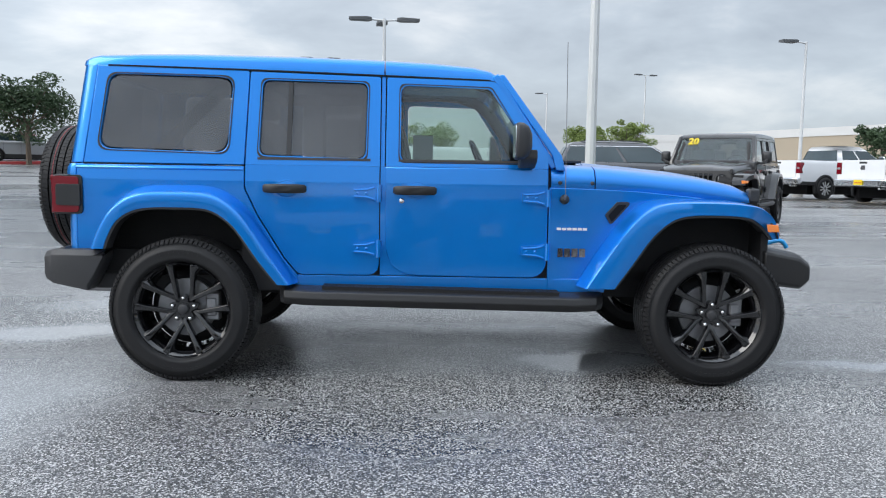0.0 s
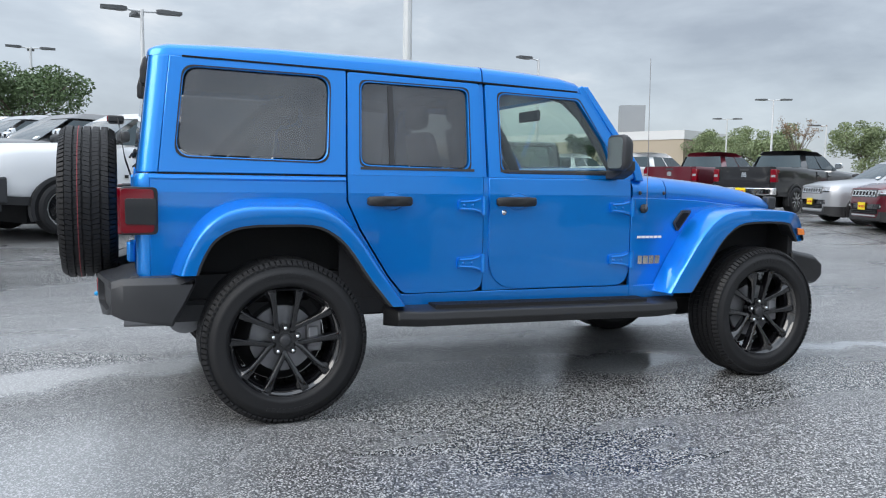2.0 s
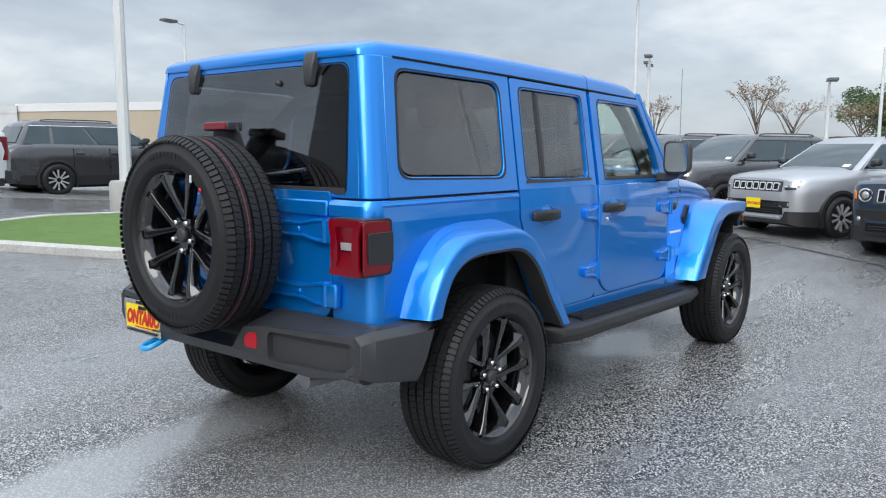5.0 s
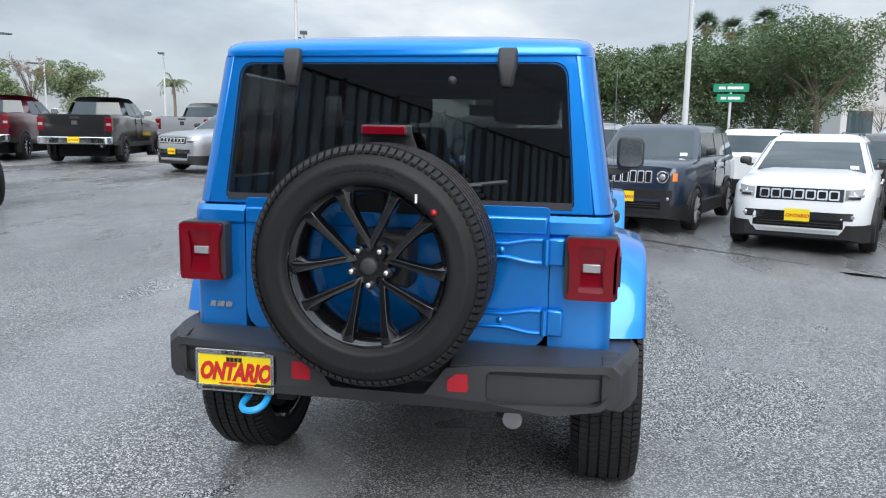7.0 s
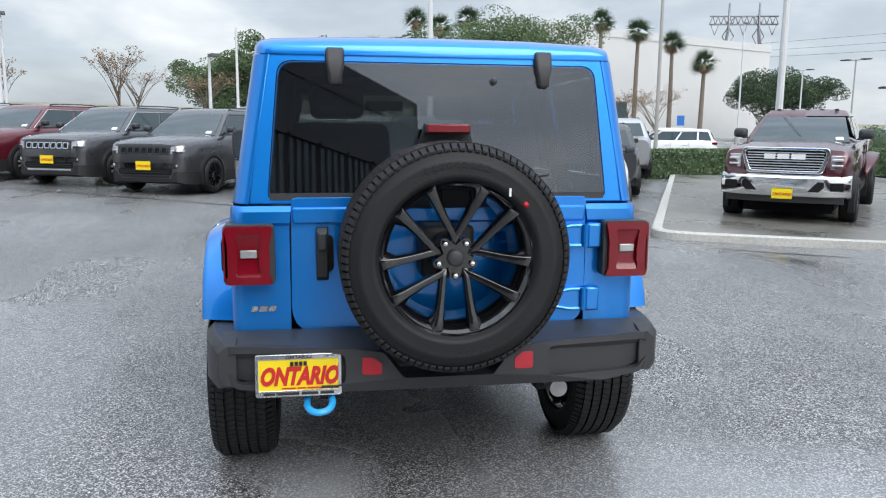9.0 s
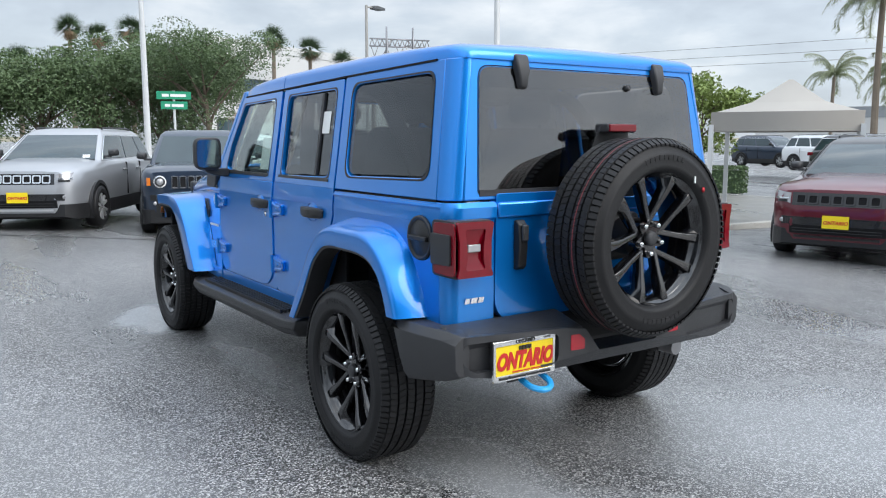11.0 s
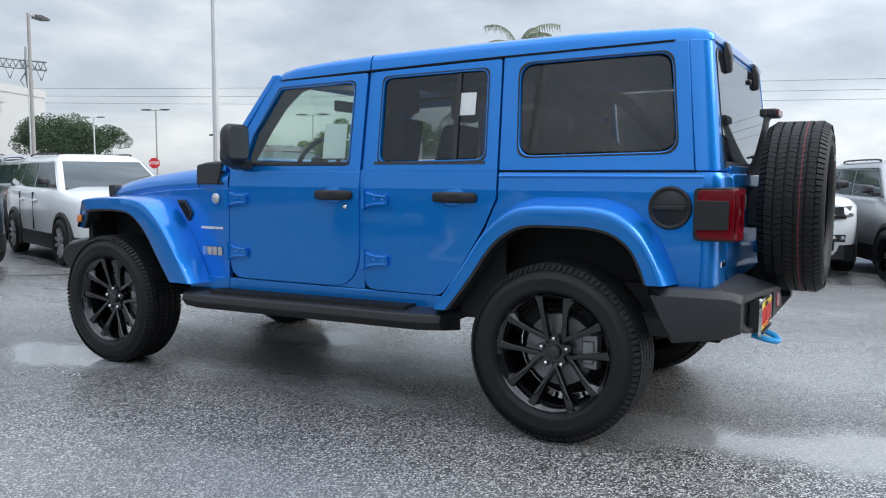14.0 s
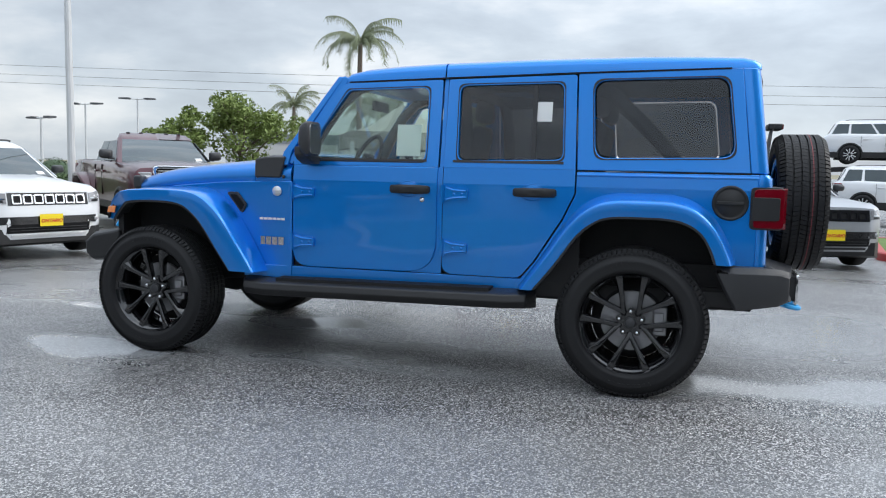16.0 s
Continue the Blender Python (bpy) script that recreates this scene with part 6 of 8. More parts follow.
CARS = {
    "compact": dict(st=[(2.20, 0.42, 0.70, 0.42, 0.54, 0.48, 0.01), (2.15, 0.27, 0.93, 0.60, 0.69, 0.61, 0.02), (2.03, 0.23, 0.965, 0.74, 0.81, 0.72, 0.03), (1.82, 0.22, 1.0, 0.845, 0.88, 0.78, 0.05), (1.32, 0.24, 1.03, 0.875, 0.905, 0.80, 0.06), (0.85, 0.24, 1.08, 0.885, 0.91, 0.82, 0.06), (-0.5, 0.24, 1.10, 0.885, 0.91, 0.82, 0.02), (-1.5, 0.24, 1.13, 0.875, 0.905, 0.80, 0.02), (-2.0, 0.28, 1.12, 0.82, 0.87, 0.76, 0.02), (-2.15, 0.35, 1.05, 0.70, 0.80, 0.66, 0.01), (-2.2, 0.5, 0.9, 0.6, 0.70, 0.6, 0.0)],
                    green=[(1.06, 0.96, -2.06, 0.82), (1.53, 0.26, -1.82, 0.64), (1.60, 0.10, -1.70, 0.57), (1.63, -0.2, -1.4, 0.40)], wb=2.64, track=0.80, R=0.345, W=0.225),
    "boxy": dict(st=[(2.10, 0.45, 0.80, 0.52, 0.62, 0.56, 0.01), (2.06, 0.27, 1.02, 0.68, 0.75, 0.68, 0.02), (1.97, 0.25, 1.05, 0.79, 0.84, 0.76, 0.03), (1.80, 0.24, 1.08, 0.85, 0.89, 0.81, 0.04), (1.28, 0.25, 1.10, 0.87, 0.90, 0.83, 0.04), (0.90, 0.25, 1.13, 0.88, 0.90, 0.84, 0.04), (-1.5, 0.25, 1.15, 0.88, 0.90, 0.84, 0.02), (-2.0, 0.28, 1.15, 0.84, 0.88, 0.80, 0.02), (-2.10, 0.4, 1.05, 0.76, 0.82, 0.72, 0.01)],
                 green=[(1.10, 0.98, -2.05, 0.835), (1.60, 0.42, -1.92, 0.69), (1.67, 0.26, -1.85, 0.62), (1.69, 0.0, -1.6, 0.40)], wb=2.57, track=0.80, R=0.345, W=0.225),
    "mid": dict(st=[(2.32, 0.45, 0.75, 0.46, 0.56, 0.50, 0.01), (2.26, 0.29, 0.98, 0.63, 0.72, 0.63, 0.02), (2.13, 0.26, 1.02, 0.77, 0.84, 0.74, 0.03), (1.92, 0.25, 1.06, 0.87, 0.91, 0.80, 0.05), (1.35, 0.26, 1.09, 0.90, 0.93, 0.83, 0.06), (0.85, 0.26, 1.13, 0.905, 0.935, 0.84, 0.06), (-0.6, 0.26, 1.15, 0.905, 0.935, 0.84, 0.02), (-1.6, 0.26, 1.17, 0.89, 0.925, 0.82, 0.02), (-2.1, 0.3, 1.16, 0.84, 0.89, 0.78, 0.02), (-2.28, 0.4, 1.08, 0.72, 0.82, 0.68, 0.01)],
                green=[(1.10, 0.98, -2.15, 0.84), (1.58, 0.24, -1.88, 0.66), (1.66, 0.06, -1.75, 0.58), (1.69, -0.25, -1.45, 0.40)], wb=2.72, track=0.82, R=0.365, W=0.235),
    "pickup": dict(st=[(2.86, 0.60, 1.05, 0.80, 0.86, 0.80, 0.01), (2.74, 0.50, 1.24, 0.90, 0.96, 0.84, 0.03), (2.4, 0.48, 1.29, 0.95, 1.0, 0.88, 0.06), (1.6, 0.48, 1.32, 0.98, 1.02, 0.90, 0.07), (1.15, 0.48, 1.34, 0.98, 1.02, 0.93, 0.04), (-0.95, 0.48, 1.36, 0.98, 1.02, 0.95, 0.0), (-1.1, 0.50, 1.38, 0.98, 1.02, 0.97, 0.0), (-2.9, 0.55, 1.39, 0.98, 1.02, 0.97, 0.0), (-3.02, 0.58, 1.38, 0.97, 1.0, 0.96, 0.0)],
                   green=[(1.32, 1.22, -1.02, 0.93), (1.82, 0.45, -0.86, 0.74), (1.92, 0.25, -0.78, 0.66), (1.955, -0.05, -0.5, 0.45)], wb=3.67, track=0.88, R=0.405, W=0.275),
}


def gh(spec, side, u, v, off=0.0):
    """A place on the greenhouse: side 'f', 'b', 'l', 'r'; u along, v up (0 to 1)."""
    a, b = spec["green"][0], spec["green"][1]
    z = a[0] + (b[0] - a[0]) * v
    xf, xr, hw = (a[i] + (b[i] - a[i]) * v for i in (1, 2, 3))
    if side in "lr":
        s = 1 if side == "l" else -1
        return V(xr + (xf - xr) * u, s * (hw + off), z + off * 0.4)
    x = xf + off if side == "f" else xr - off
    return V(x, hw * u, z + off * 0.3)


def side_y(st, z):
    """Half width of one body section at a height."""
    r = [(p.y, p.z) for p in section(*st)[:7]]
    if z <= r[0][1]:
        return r[0][0]
    for (y0, z0), (y1, z1) in zip(r, r[1:]):
        if z0 <= z <= z1:
            return y0 + (y1 - y0) * (z - z0) / max(z1 - z0, 1e-6)
    return r[-1][0]


def nose(sp, y, z):
    """How far forward the body reaches at this width and height."""
    s0, s1 = sp["st"][0], sp["st"][1]
    t = min(max((z - s0[2]) / (s1[2] - s0[2]), 0.0), 1.0)
    lo = min(max((s0[1] - z) / max(s0[1] - s1[1], 1e-6), 0.0), 1.0)
    t = max(t, lo)
    xs = [s0[0] + (s1[0] - s0[0]) * t]
    ys = [side_y(s0, min(max(z, s0[1]), s0[2])) * (1 - t) + side_y(s1, z) * t]
    if t < 1:
        xs.append(s1[0]), ys.append(side_y(s1, z))
    for s in sp["st"][2:6]:
        xs.append(s[0]), ys.append(side_y(s, z))
    y = abs(y)
    if y <= ys[0]:
        return xs[0]
    for i in range(len(xs) - 1):
        if ys[i] <= y <= ys[i + 1] and ys[i + 1] > ys[i]:
            return xs[i] + (xs[i + 1] - xs[i]) * (y - ys[i]) / (ys[i + 1] - ys[i])
    return xs[-1]


def build_car(name, label, cat, kind, paint, loc, heading, group="parked cars", front="slots", wheel="silver", trim="clad", grille="chrome", rails=True, plate_on=True, dark_roof=False, lamps="clearlens", dual=False, size=1.0):
    sp = CARS[kind]
    x, y, z = loc
    car = thing(name, label, cat, group, pose(x, y, z, 0, 0, heading) @ Matrix.Diagonal((size, size, size, 1.0)))
    bm = bmesh.new()
    loft(bm, [section(*s) for s in sp["st"]])
    body = part("body", bm, paint, car, sharp=40)
    xf, xr = sp["st"][0][0], sp["st"][-1][0]
    ax = sp["wb"] / 2
    R, W = sp["R"], sp["W"]
    hm = max(s[4] for s in sp["st"])
    zb = sp["st"][4][1]
    # lower cladding
    bm = bmesh.new()
    top = zb + (0.20 if kind != "pickup" else 0.08)
    loft(bm, [[V(s[0] + (0.012 if s[0] > 0 else -0.012), k * (s[3] + (s[4] - s[3]) * 0.55 + 0.012), zz) for k, zz in ((1, s[1] - 0.02), (1, max(top, s[1] + 0.1)), (-1, max(top, s[1] + 0.1)), (-1, s[1] - 0.02))] for s in sp["st"][1:-1]])
    part("lower_cladding", bm, trim, car, sharp=40)
    # greenhouse
    bm = bmesh.new()
    loops = []
    for zz, f, r, h in sp["green"]:
        loops.append([V(px, py, zz) for px, py in rounded([(f, -h), (f + 0.06, -h * 0.5), (f + 0.08, 0), (f + 0.06, h * 0.5), (f, h), (r, h), (r - 0.05, 0), (r, -h)], 0.09, 3)])
    loft(bm, loops)
    cab = part("cabin", bm, "blackp" if dark_roof else paint, car, sharp=50)

    def quad(pn, side, u0, u1, v0, v1, mat="carglass", off=0.012, skew=0.0):
        b2 = bmesh.new()
        n = 5 if side in "fb" else 2
        rows = []
        for k in range(n):
            t = k / (n - 1)
            u = u0 + (u1 - u0) * t
            bulge = (0.075 * (1 - u * u) if side == "f" else 0.045 * (1 - u * u)) if side in "fb" else 0.0
            d = V(bulge if side == "f" else -bulge, 0, 0)
            lo, hi = gh(sp, side, u, v0, off) + d, gh(sp, side, u + skew * (1 - t), v1, off) + d
            rows.append([lo, hi, hi - V(0, 0, 0.004), lo - V(0, 0, 0.004)])
            nin = V(-0.012 if side == "f" else (0.012 if side == "b" else 0), 0 if side in "fb" else (-0.012 if side == "l" else 0.012), 0)
            rows[-1][2] = hi + nin
            rows[-1][3] = lo + nin
        loft(b2, rows)
        return part(pn, b2, mat, cab, sharp=40)
    quad("windshield", "f", -0.90, 0.90, 0.08, 0.95)
    quad("rear_window", "b", -0.84, 0.84, 0.18, 0.92)
    quad("windshield_cowl", "f", -0.90, 0.90, 0.02, 0.075, "gap", 0.016)
    quad("stock_sticker", "f", 0.66, 0.80, 0.14, 0.24, "whiteink", 0.016)
    cuts = [(0.05, 0.44), (0.48, 0.955)] if kind == "pickup" else [(0.035, 0.22), (0.25, 0.545), (0.575, 0.955)]
    for s in "lr":
        for i, (a, b) in enumerate(cuts):
            quad("side_window", s, a, b, 0.10, 0.90)
    # bright or black strip over the windows
    if kind in ("compact", "mid"):
        for s in (-1, 1):
            bm = bmesh.new()
            a, b = gh(sp, "l", 0.03, 0.93, 0.016), gh(sp, "l", 0.97, 0.93, 0.016)
            c = gh(sp, "l", 0.985, 0.06, 0.016)
            tube(bm, [V(p.x, s * p.y, p.z) for p in (a, b, c)], 0.009, 5)
            part("window_trim", bm, "chrome" if grille == "chrome" else "trim", cab)
    # wheels, wells, arches
    for i, wx in enumerate((ax, -ax)):
        for s in (-1, 1):
            bm = bmesh.new()
            out = hm + 0.004
            n = 18
            ring_o = [(wx + (R + 0.085) * math.cos(t), R + (R + 0.085) * math.sin(t)) for t in [math.pi * (-0.12 + 1.24 * k / n) for k in range(n + 1)]]
            ring_i = [(wx + (R + 0.035) * math.cos(t), R + (R + 0.035) * math.sin(t)) for t in [math.pi * (-0.12 + 1.24 * k / n) for k in range(n + 1)]]
            loft(bm, [[V(a[0], s * (out + 0.014), a[1]), V(b[0], s * (out + 0.022), b[1]), V(b[0], s * (out - 0.10), b[1]), V(a[0], s * (out - 0.08), a[1])] for a, b in zip(ring_o, ring_i)])
            part("wheel_arch", bm, trim, car)
            bm = bmesh.new()
            plate(bm, ring_i, [], lambda u, v, d: V(u, s * (out + 0.006 - d), v), 0.02)
            part("wheel_well", bm, "gap", car)
            off = 0.05 if not (dual and i) else 0.14
            simple_wheel(car, pose(wx, s * (hm - W / 2 + off), R) @ pose(0, 0, 0, 0, 0, 0 if s > 0 else 180), R, W, wheel)
            if dual and i:
                bm = bmesh.new()
                loft(bm, [[V(wx + dx, s * (hm - 0.02), zz), V(wx + dx, s * (hm + w), zz - 0.02), V(wx + dx, s * (hm + w), zz - 0.10), V(wx + dx, s * (hm - 0.02), zz - 0.12)] for dx, zz, w in ((-0.85, 0.75, 0.02), (-0.62, 0.98, 0.16), (-0.3, 1.12, 0.19), (0.3, 1.12, 0.19), (0.62, 0.98, 0.16), (0.85, 0.75, 0.02))])
                part("rear_fender", bm, paint, car, bevel=0.02)
    # mirrors
    for s in (-1, 1):
        bm = bmesh.new()
        p = gh(sp, "l", 0.93 if kind != "pickup" else 0.90, 0.12, 0.12)
        big = 1.5 if kind == "pickup" else 1.0
        loft(bm, [[V(p.x + dx, s * (p.y + 0.035 + g * 0.085 * big * cy), p.z + 0.045 * big + g * 0.062 * big * cz) for cy, cz in ((-1, -0.7), (-0.85, -1), (0.6, -0.9), (0.95, -0.6), (1, 0.2), (0.8, 0.9), (0.4, 1), (-0.8, 0.9), (-1, 0.6))] for dx, g in ((-0.05, 0.92), (-0.03, 1.0), (0.02, 0.94), (0.06, 0.72), (0.08, 0.4))])
        box(bm, p.x - 0.02, p.x + 0.05, min(s * (p.y - 0.11), s * (p.y + 0.0)), max(s * (p.y - 0.11), s * (p.y + 0.0)), p.z - 0.035, p.z + 0.0)
        part("door_mirror", bm, "trim" if kind != "pickup" or grille != "chrome" or dual else "chrome", car, bevel=0.008)
        # door handles
        for u in ((0.42, 0.68) if kind != "pickup" else (0.30, 0.62)):
            q = gh(sp, "l", u, 0.0)
            bm = bmesh.new()
            box(bm, q.x - 0.11, q.x + 0.08, min(s * (hm - 0.01), s * (hm + 0.025)), max(s * (hm - 0.01), s * (hm + 0.025)), q.z - 0.17, q.z - 0.135)
            part("door_handle", bm, paint if wheel != "black" else "trim", car, bevel=0.01)
            bm = bmesh.new()
            box(bm, q.x - 0.165, q.x - 0.158, min(s * (hm - 0.04), s * (hm + 0.003)), max(s * (hm - 0.04), s * (hm + 0.003)), zb + 0.22, q.z - 0.03)
            part("door_gap", bm, "gap", car)
    if rails and kind != "pickup":
        for s in (-1, 1):
            zt = sp["green"][2][0]
            bm = bmesh.new()
            tube(bm, smooth_path([(0.0, s * 0.56, zt - 0.01), (-0.1, s * 0.56, zt + 0.035), (-1.4, s * 0.56, zt + 0.035), (-1.55, s * 0.55, zt - 0.01)], 3), 0.014, 6)
            part("roof_rail", bm, "trim", car)
    zf = sp["st"][1][2]
    x1 = sp["st"][1][0]
    # ---- front face ----
    if front in ("slots", "tall", "low"):
        gz0, gz1, gw = {"slots": (zf - 0.165, zf - 0.04, 0.50), "tall": (zf - 0.24, zf - 0.05, 0.42), "low": (zf - 0.19, zf - 0.035, 0.46)}[front]

        def band(nm, mat, y0, y1, z0, z1, off, parent, n=10, z0b=None, z1b=None, label="", dep=0.03):
            b2 = bmesh.new()
            rows = []
            for k in range(n + 1):
                t = k / n
                yy = y0 + (y1 - y0) * t
                a_, b_ = z0 + ((z0 if z0b is None else z0b) - z0) * t, z1 + ((z1 if z1b is None else z1b) - z1) * t
                rows.append([V(nose(sp, yy, a_) + off, yy, a_), V(nose(sp, yy, b_) + off, yy, b_), V(nose(sp, yy, b_) - dep, yy, b_), V(nose(sp, yy, a_) - dep, yy, a_)])
            loft(b2, rows)
            return part(nm, b2, mat, parent, label, sharp=50)
        gp = band("grille", "gloss" if front != "tall" else paint, -gw - 0.04, gw + 0.04, gz0 - 0.02, gz1 + 0.02, 0.006, car)
        step = 2 * gw / 7
        for k in range(7):
            cy = -gw + step * (k + 0.5)
            o = rounded([(cy - step * 0.44, gz0), (cy + step * 0.44, gz0), (cy + step * 0.44, gz1), (cy - step * 0.44, gz1)], 0.02, 3)
            i_ = rounded([(cy - step * 0.31, gz0 + 0.018), (cy + step * 0.31, gz0 + 0.018), (cy + step * 0.31, gz1 - 0.018), (cy - step * 0.31, gz1 - 0.018)], 0.014, 3)
            bm = bmesh.new()
            plate(bm, o, [i_], lambda u, v, d: V(nose(sp, u, v) + 0.022 - d, u, v), 0.02)
            part("grille_slot", bm, "chrome" if grille == "chrome" else "gloss", gp)
            bm = bmesh.new()
            plate(bm, i_, [], lambda u, v, d: V(nose(sp, u, v) + 0.012 - d, u, v), 0.008)
            part("slot_mesh", bm, "gap", gp)
        for s in (-1, 1):
            if front == "tall":
                bm = bmesh.new()
                lathe(bm, [(0.0, 0.03), (0.06, 0.026), (0.088, 0.012), (0.10, 0.012), (0.105, -0.06), (0.0, -0.06)], 28)
                hl = part("headlamp", bm, "smoke", car, "round headlamp in a chrome ring", pose(nose(sp, 0.58, zf - 0.14) + 0.005, s * 0.58, zf - 0.14, 0, 0, -90 - s * 8), solid=False)
                bm = bmesh.new()
                lathe(bm, [(0.070, 0.026), (0.078, 0.036), (0.094, 0.032), (0.098, 0.010), (0.072, 0.010)], 28, closed=True)
                part("lamp_ring", bm, "chrome", hl)
                bm = bmesh.new()
                lathe(bm, [(0.0, 0.046), (0.03, 0.042), (0.050, 0.030), (0.054, 0.018), (0.0, 0.018)], 22)
                part("lamp_element", bm, "clearlens", hl, solid=False)
                band("corner_lamp", "amber", s * 0.72, s * 0.78, zf - 0.20, zf - 0.08, 0.012, car, 3)
            else:
                hl = band("headlamp", lamps, s * (gw + 0.06), s * (sp["st"][2][4] - 0.035), gz0 + 0.005, gz1 + 0.012, 0.014, car, 8, gz0 + 0.05, gz1 + 0.035, "slim headlamp")
                band("lamp_brow", "chrome", s * (gw + 0.08), s * (gw + 0.26), gz0 + 0.06, gz0 + 0.075, 0.018, hl, 5)
                band("lamp_inner", "smoke", s * (gw + 0.10), s * (gw + 0.24), gz0 + 0.018, gz0 + 0.05, 0.018, hl, 5)
        fw = sp["st"][1][4] - 0.02
        fs = band("front_fascia", "clad" if front == "tall" else "gloss", -fw, fw, 0.50 if front != "tall" else 0.34, 0.60 if front != "tall" else 0.68, 0.010, car, 14)
        for s in (-1, 1):
            bm = bmesh.new()
            lathe(bm, [(0.0, 0.008), (0.026, 0.005), (0.03, 0.0), (0.0, -0.02)], 16)
            part("fog_lamp", bm, "clearlens", fs, "", pose(nose(sp, 0.66, 0.55) + 0.012, s * 0.66, 0.55, 0, 0, -90 - s * 15), solid=False)
        lg = band("lower_grille", "gap", -0.56, 0.56, 0.385, 0.50, 0.010, car, 8)
        for k in range(2):
            band("grille_bar", "trim", -0.52, 0.52, 0.415 + 0.035 * k, 0.424 + 0.035 * k, 0.014, lg, 8)
        band("skid_strip", "alloy" if front == "slots" and grille == "chrome" else trim, -0.50, 0.50, 0.335, 0.365, 0.022, car, 8)
        pz = 0.55 if front != "tall" else 0.57
        if plate_on:
            car_plate(car, pose(xf + 0.03, 0, pz, 0, 0, 90))
    elif front == "truck":
        bm = bmesh.new()
        plate(bm, rounded([(-0.58, 0.87), (0.58, 0.87), (0.69, 1.29), (-0.69, 1.29)], 0.09, 4), [rounded([(-0.52, 0.915), (0.52, 0.915), (0.63, 1.245), (-0.63, 1.245)], 0.07, 4)], lambda u, v, d: V(xf + 0.07 - d - 0.06 * u * u, u, v), 0.10)
        g = part("grille_surround", bm, "chrome" if grille == "chrome" else "trim", car, "broad grille surround", bevel=0.01)
        bm = bmesh.new()
        box(bm, xf - 0.05, xf + 0.012, -0.62, 0.62, 0.90, 1.26)
        part("grille_back", bm, "gap", g)
        for k in range(7):
            bm = bmesh.new()
            z_ = 0.935 + k * 0.043
            loft(bm, [[V(xf + 0.05 - 0.06 * u * u, u, z_), V(xf + 0.05 - 0.06 * u * u, u, z_ + 0.016), V(xf + 0.0, u, z_ + 0.016), V(xf + 0.0, u, z_)] for u in (-0.58, -0.3, 0, 0.3, 0.58)])
            part("grille_bar", bm, "alloy" if grille == "chrome" else "gloss", g)
        bars("maker_badge", g, pose(xf + 0.072, 0, 1.10, 0, 0, 90), [0.17, 0.18, 0.21], 0.085, "whiteink", 0.03, 0, "bright lettering drawn as bars")
        bm = bmesh.new()
        loops = [[V(xf - 0.25 * abs(k) ** 3, k * 1.0, 0.50), V(xf + 0.19 - 0.33 * abs(k) ** 3, k * 1.0, 0.50), V(xf + 0.22 - 0.33 * abs(k) ** 3, k * 1.0, 0.58), V(xf + 0.22 - 0.33 * abs(k) ** 3, k * 1.0, 0.80), V(xf + 0.18 - 0.33 * abs(k) ** 3, k * 1.0, 0.85), V(xf - 0.25 * abs(k) ** 3, k * 1.0, 0.86)] for k in (-1, -0.85, -0.6, 0, 0.6, 0.85, 1)]
        loft(bm, loops)
        fb = part("front_bumper", bm, "chrome" if grille == "chrome" else "trim", car, "deep front bumper", bevel=0.02)
        bm = bmesh.new()
        plate(bm, rounded([(-0.62, 0.66), (-0.55, 0.59), (0.55, 0.59), (0.62, 0.66), (0.62, 0.75), (-0.62, 0.75)], 0.03, 3), [], lambda u, v, d: V(xf + 0.226 - d - 0.33 * abs(u) ** 3, u, v), 0.03)
        part("bumper_intake", bm, "gap", fb)
        bm = bmesh.new()
        loft(bm, [[V(xf - 0.2, k * 0.9, 0.38), V(xf + 0.12 - 0.2 * k * k, k * 0.9, 0.40), V(xf + 0.14 - 0.2 * k * k, k * 0.9, 0.51), V(xf - 0.2, k * 0.9, 0.51)] for k in (-1, -0.5, 0, 0.5, 1)])
        part("air_dam", bm, "trim", fb)
        for s in (-1, 1):
            bm = bmesh.new()
            loft(bm, [[V(xf + 0.05 - d, s * yy, 0.95), V(xf + 0.05 - d, s * yy, 1.17), V(xf - 0.16 - d, s * yy, 1.19), V(xf - 0.16 - d, s * yy, 0.95)] for yy, d in ((0.68, 0.03), (0.82, 0.08), (0.94, 0.20))])
            hl = part("headlamp", bm, "clearlens", car, "clear stacked headlamp", bevel=0.012)
            for zz in (1.01, 1.10):
                bm = bmesh.new()
                box(bm, xf - 0.06, xf + 0.040, min(s * 0.70, s * 0.86), max(s * 0.70, s * 0.86), zz - 0.016, zz + 0.016)
                part("lamp_element", bm, "alloy", hl, bevel=0.008)
            bm = bmesh.new()
            box(bm, xf - 0.04, xf + 0.10, min(s * 0.70, s * 0.90), max(s * 0.70, s * 0.90), 0.61, 0.74)
            part("fog_housing", bm, "gap", fb, bevel=0.01)
        for k in range(5 if dual else 0):
            bm = bmesh.new()
            yy = -0.5 + 0.25 * k
            box(bm, 0.16, 0.24, yy - 0.035, yy + 0.035, 1.925, 1.955)
            part("roof_marker", bm, "smoke", car, bevel=0.008)
        if plate_on:
            car_plate(car, pose(xf + 0.24, 0.02, 0.55, 0, 0, 90))
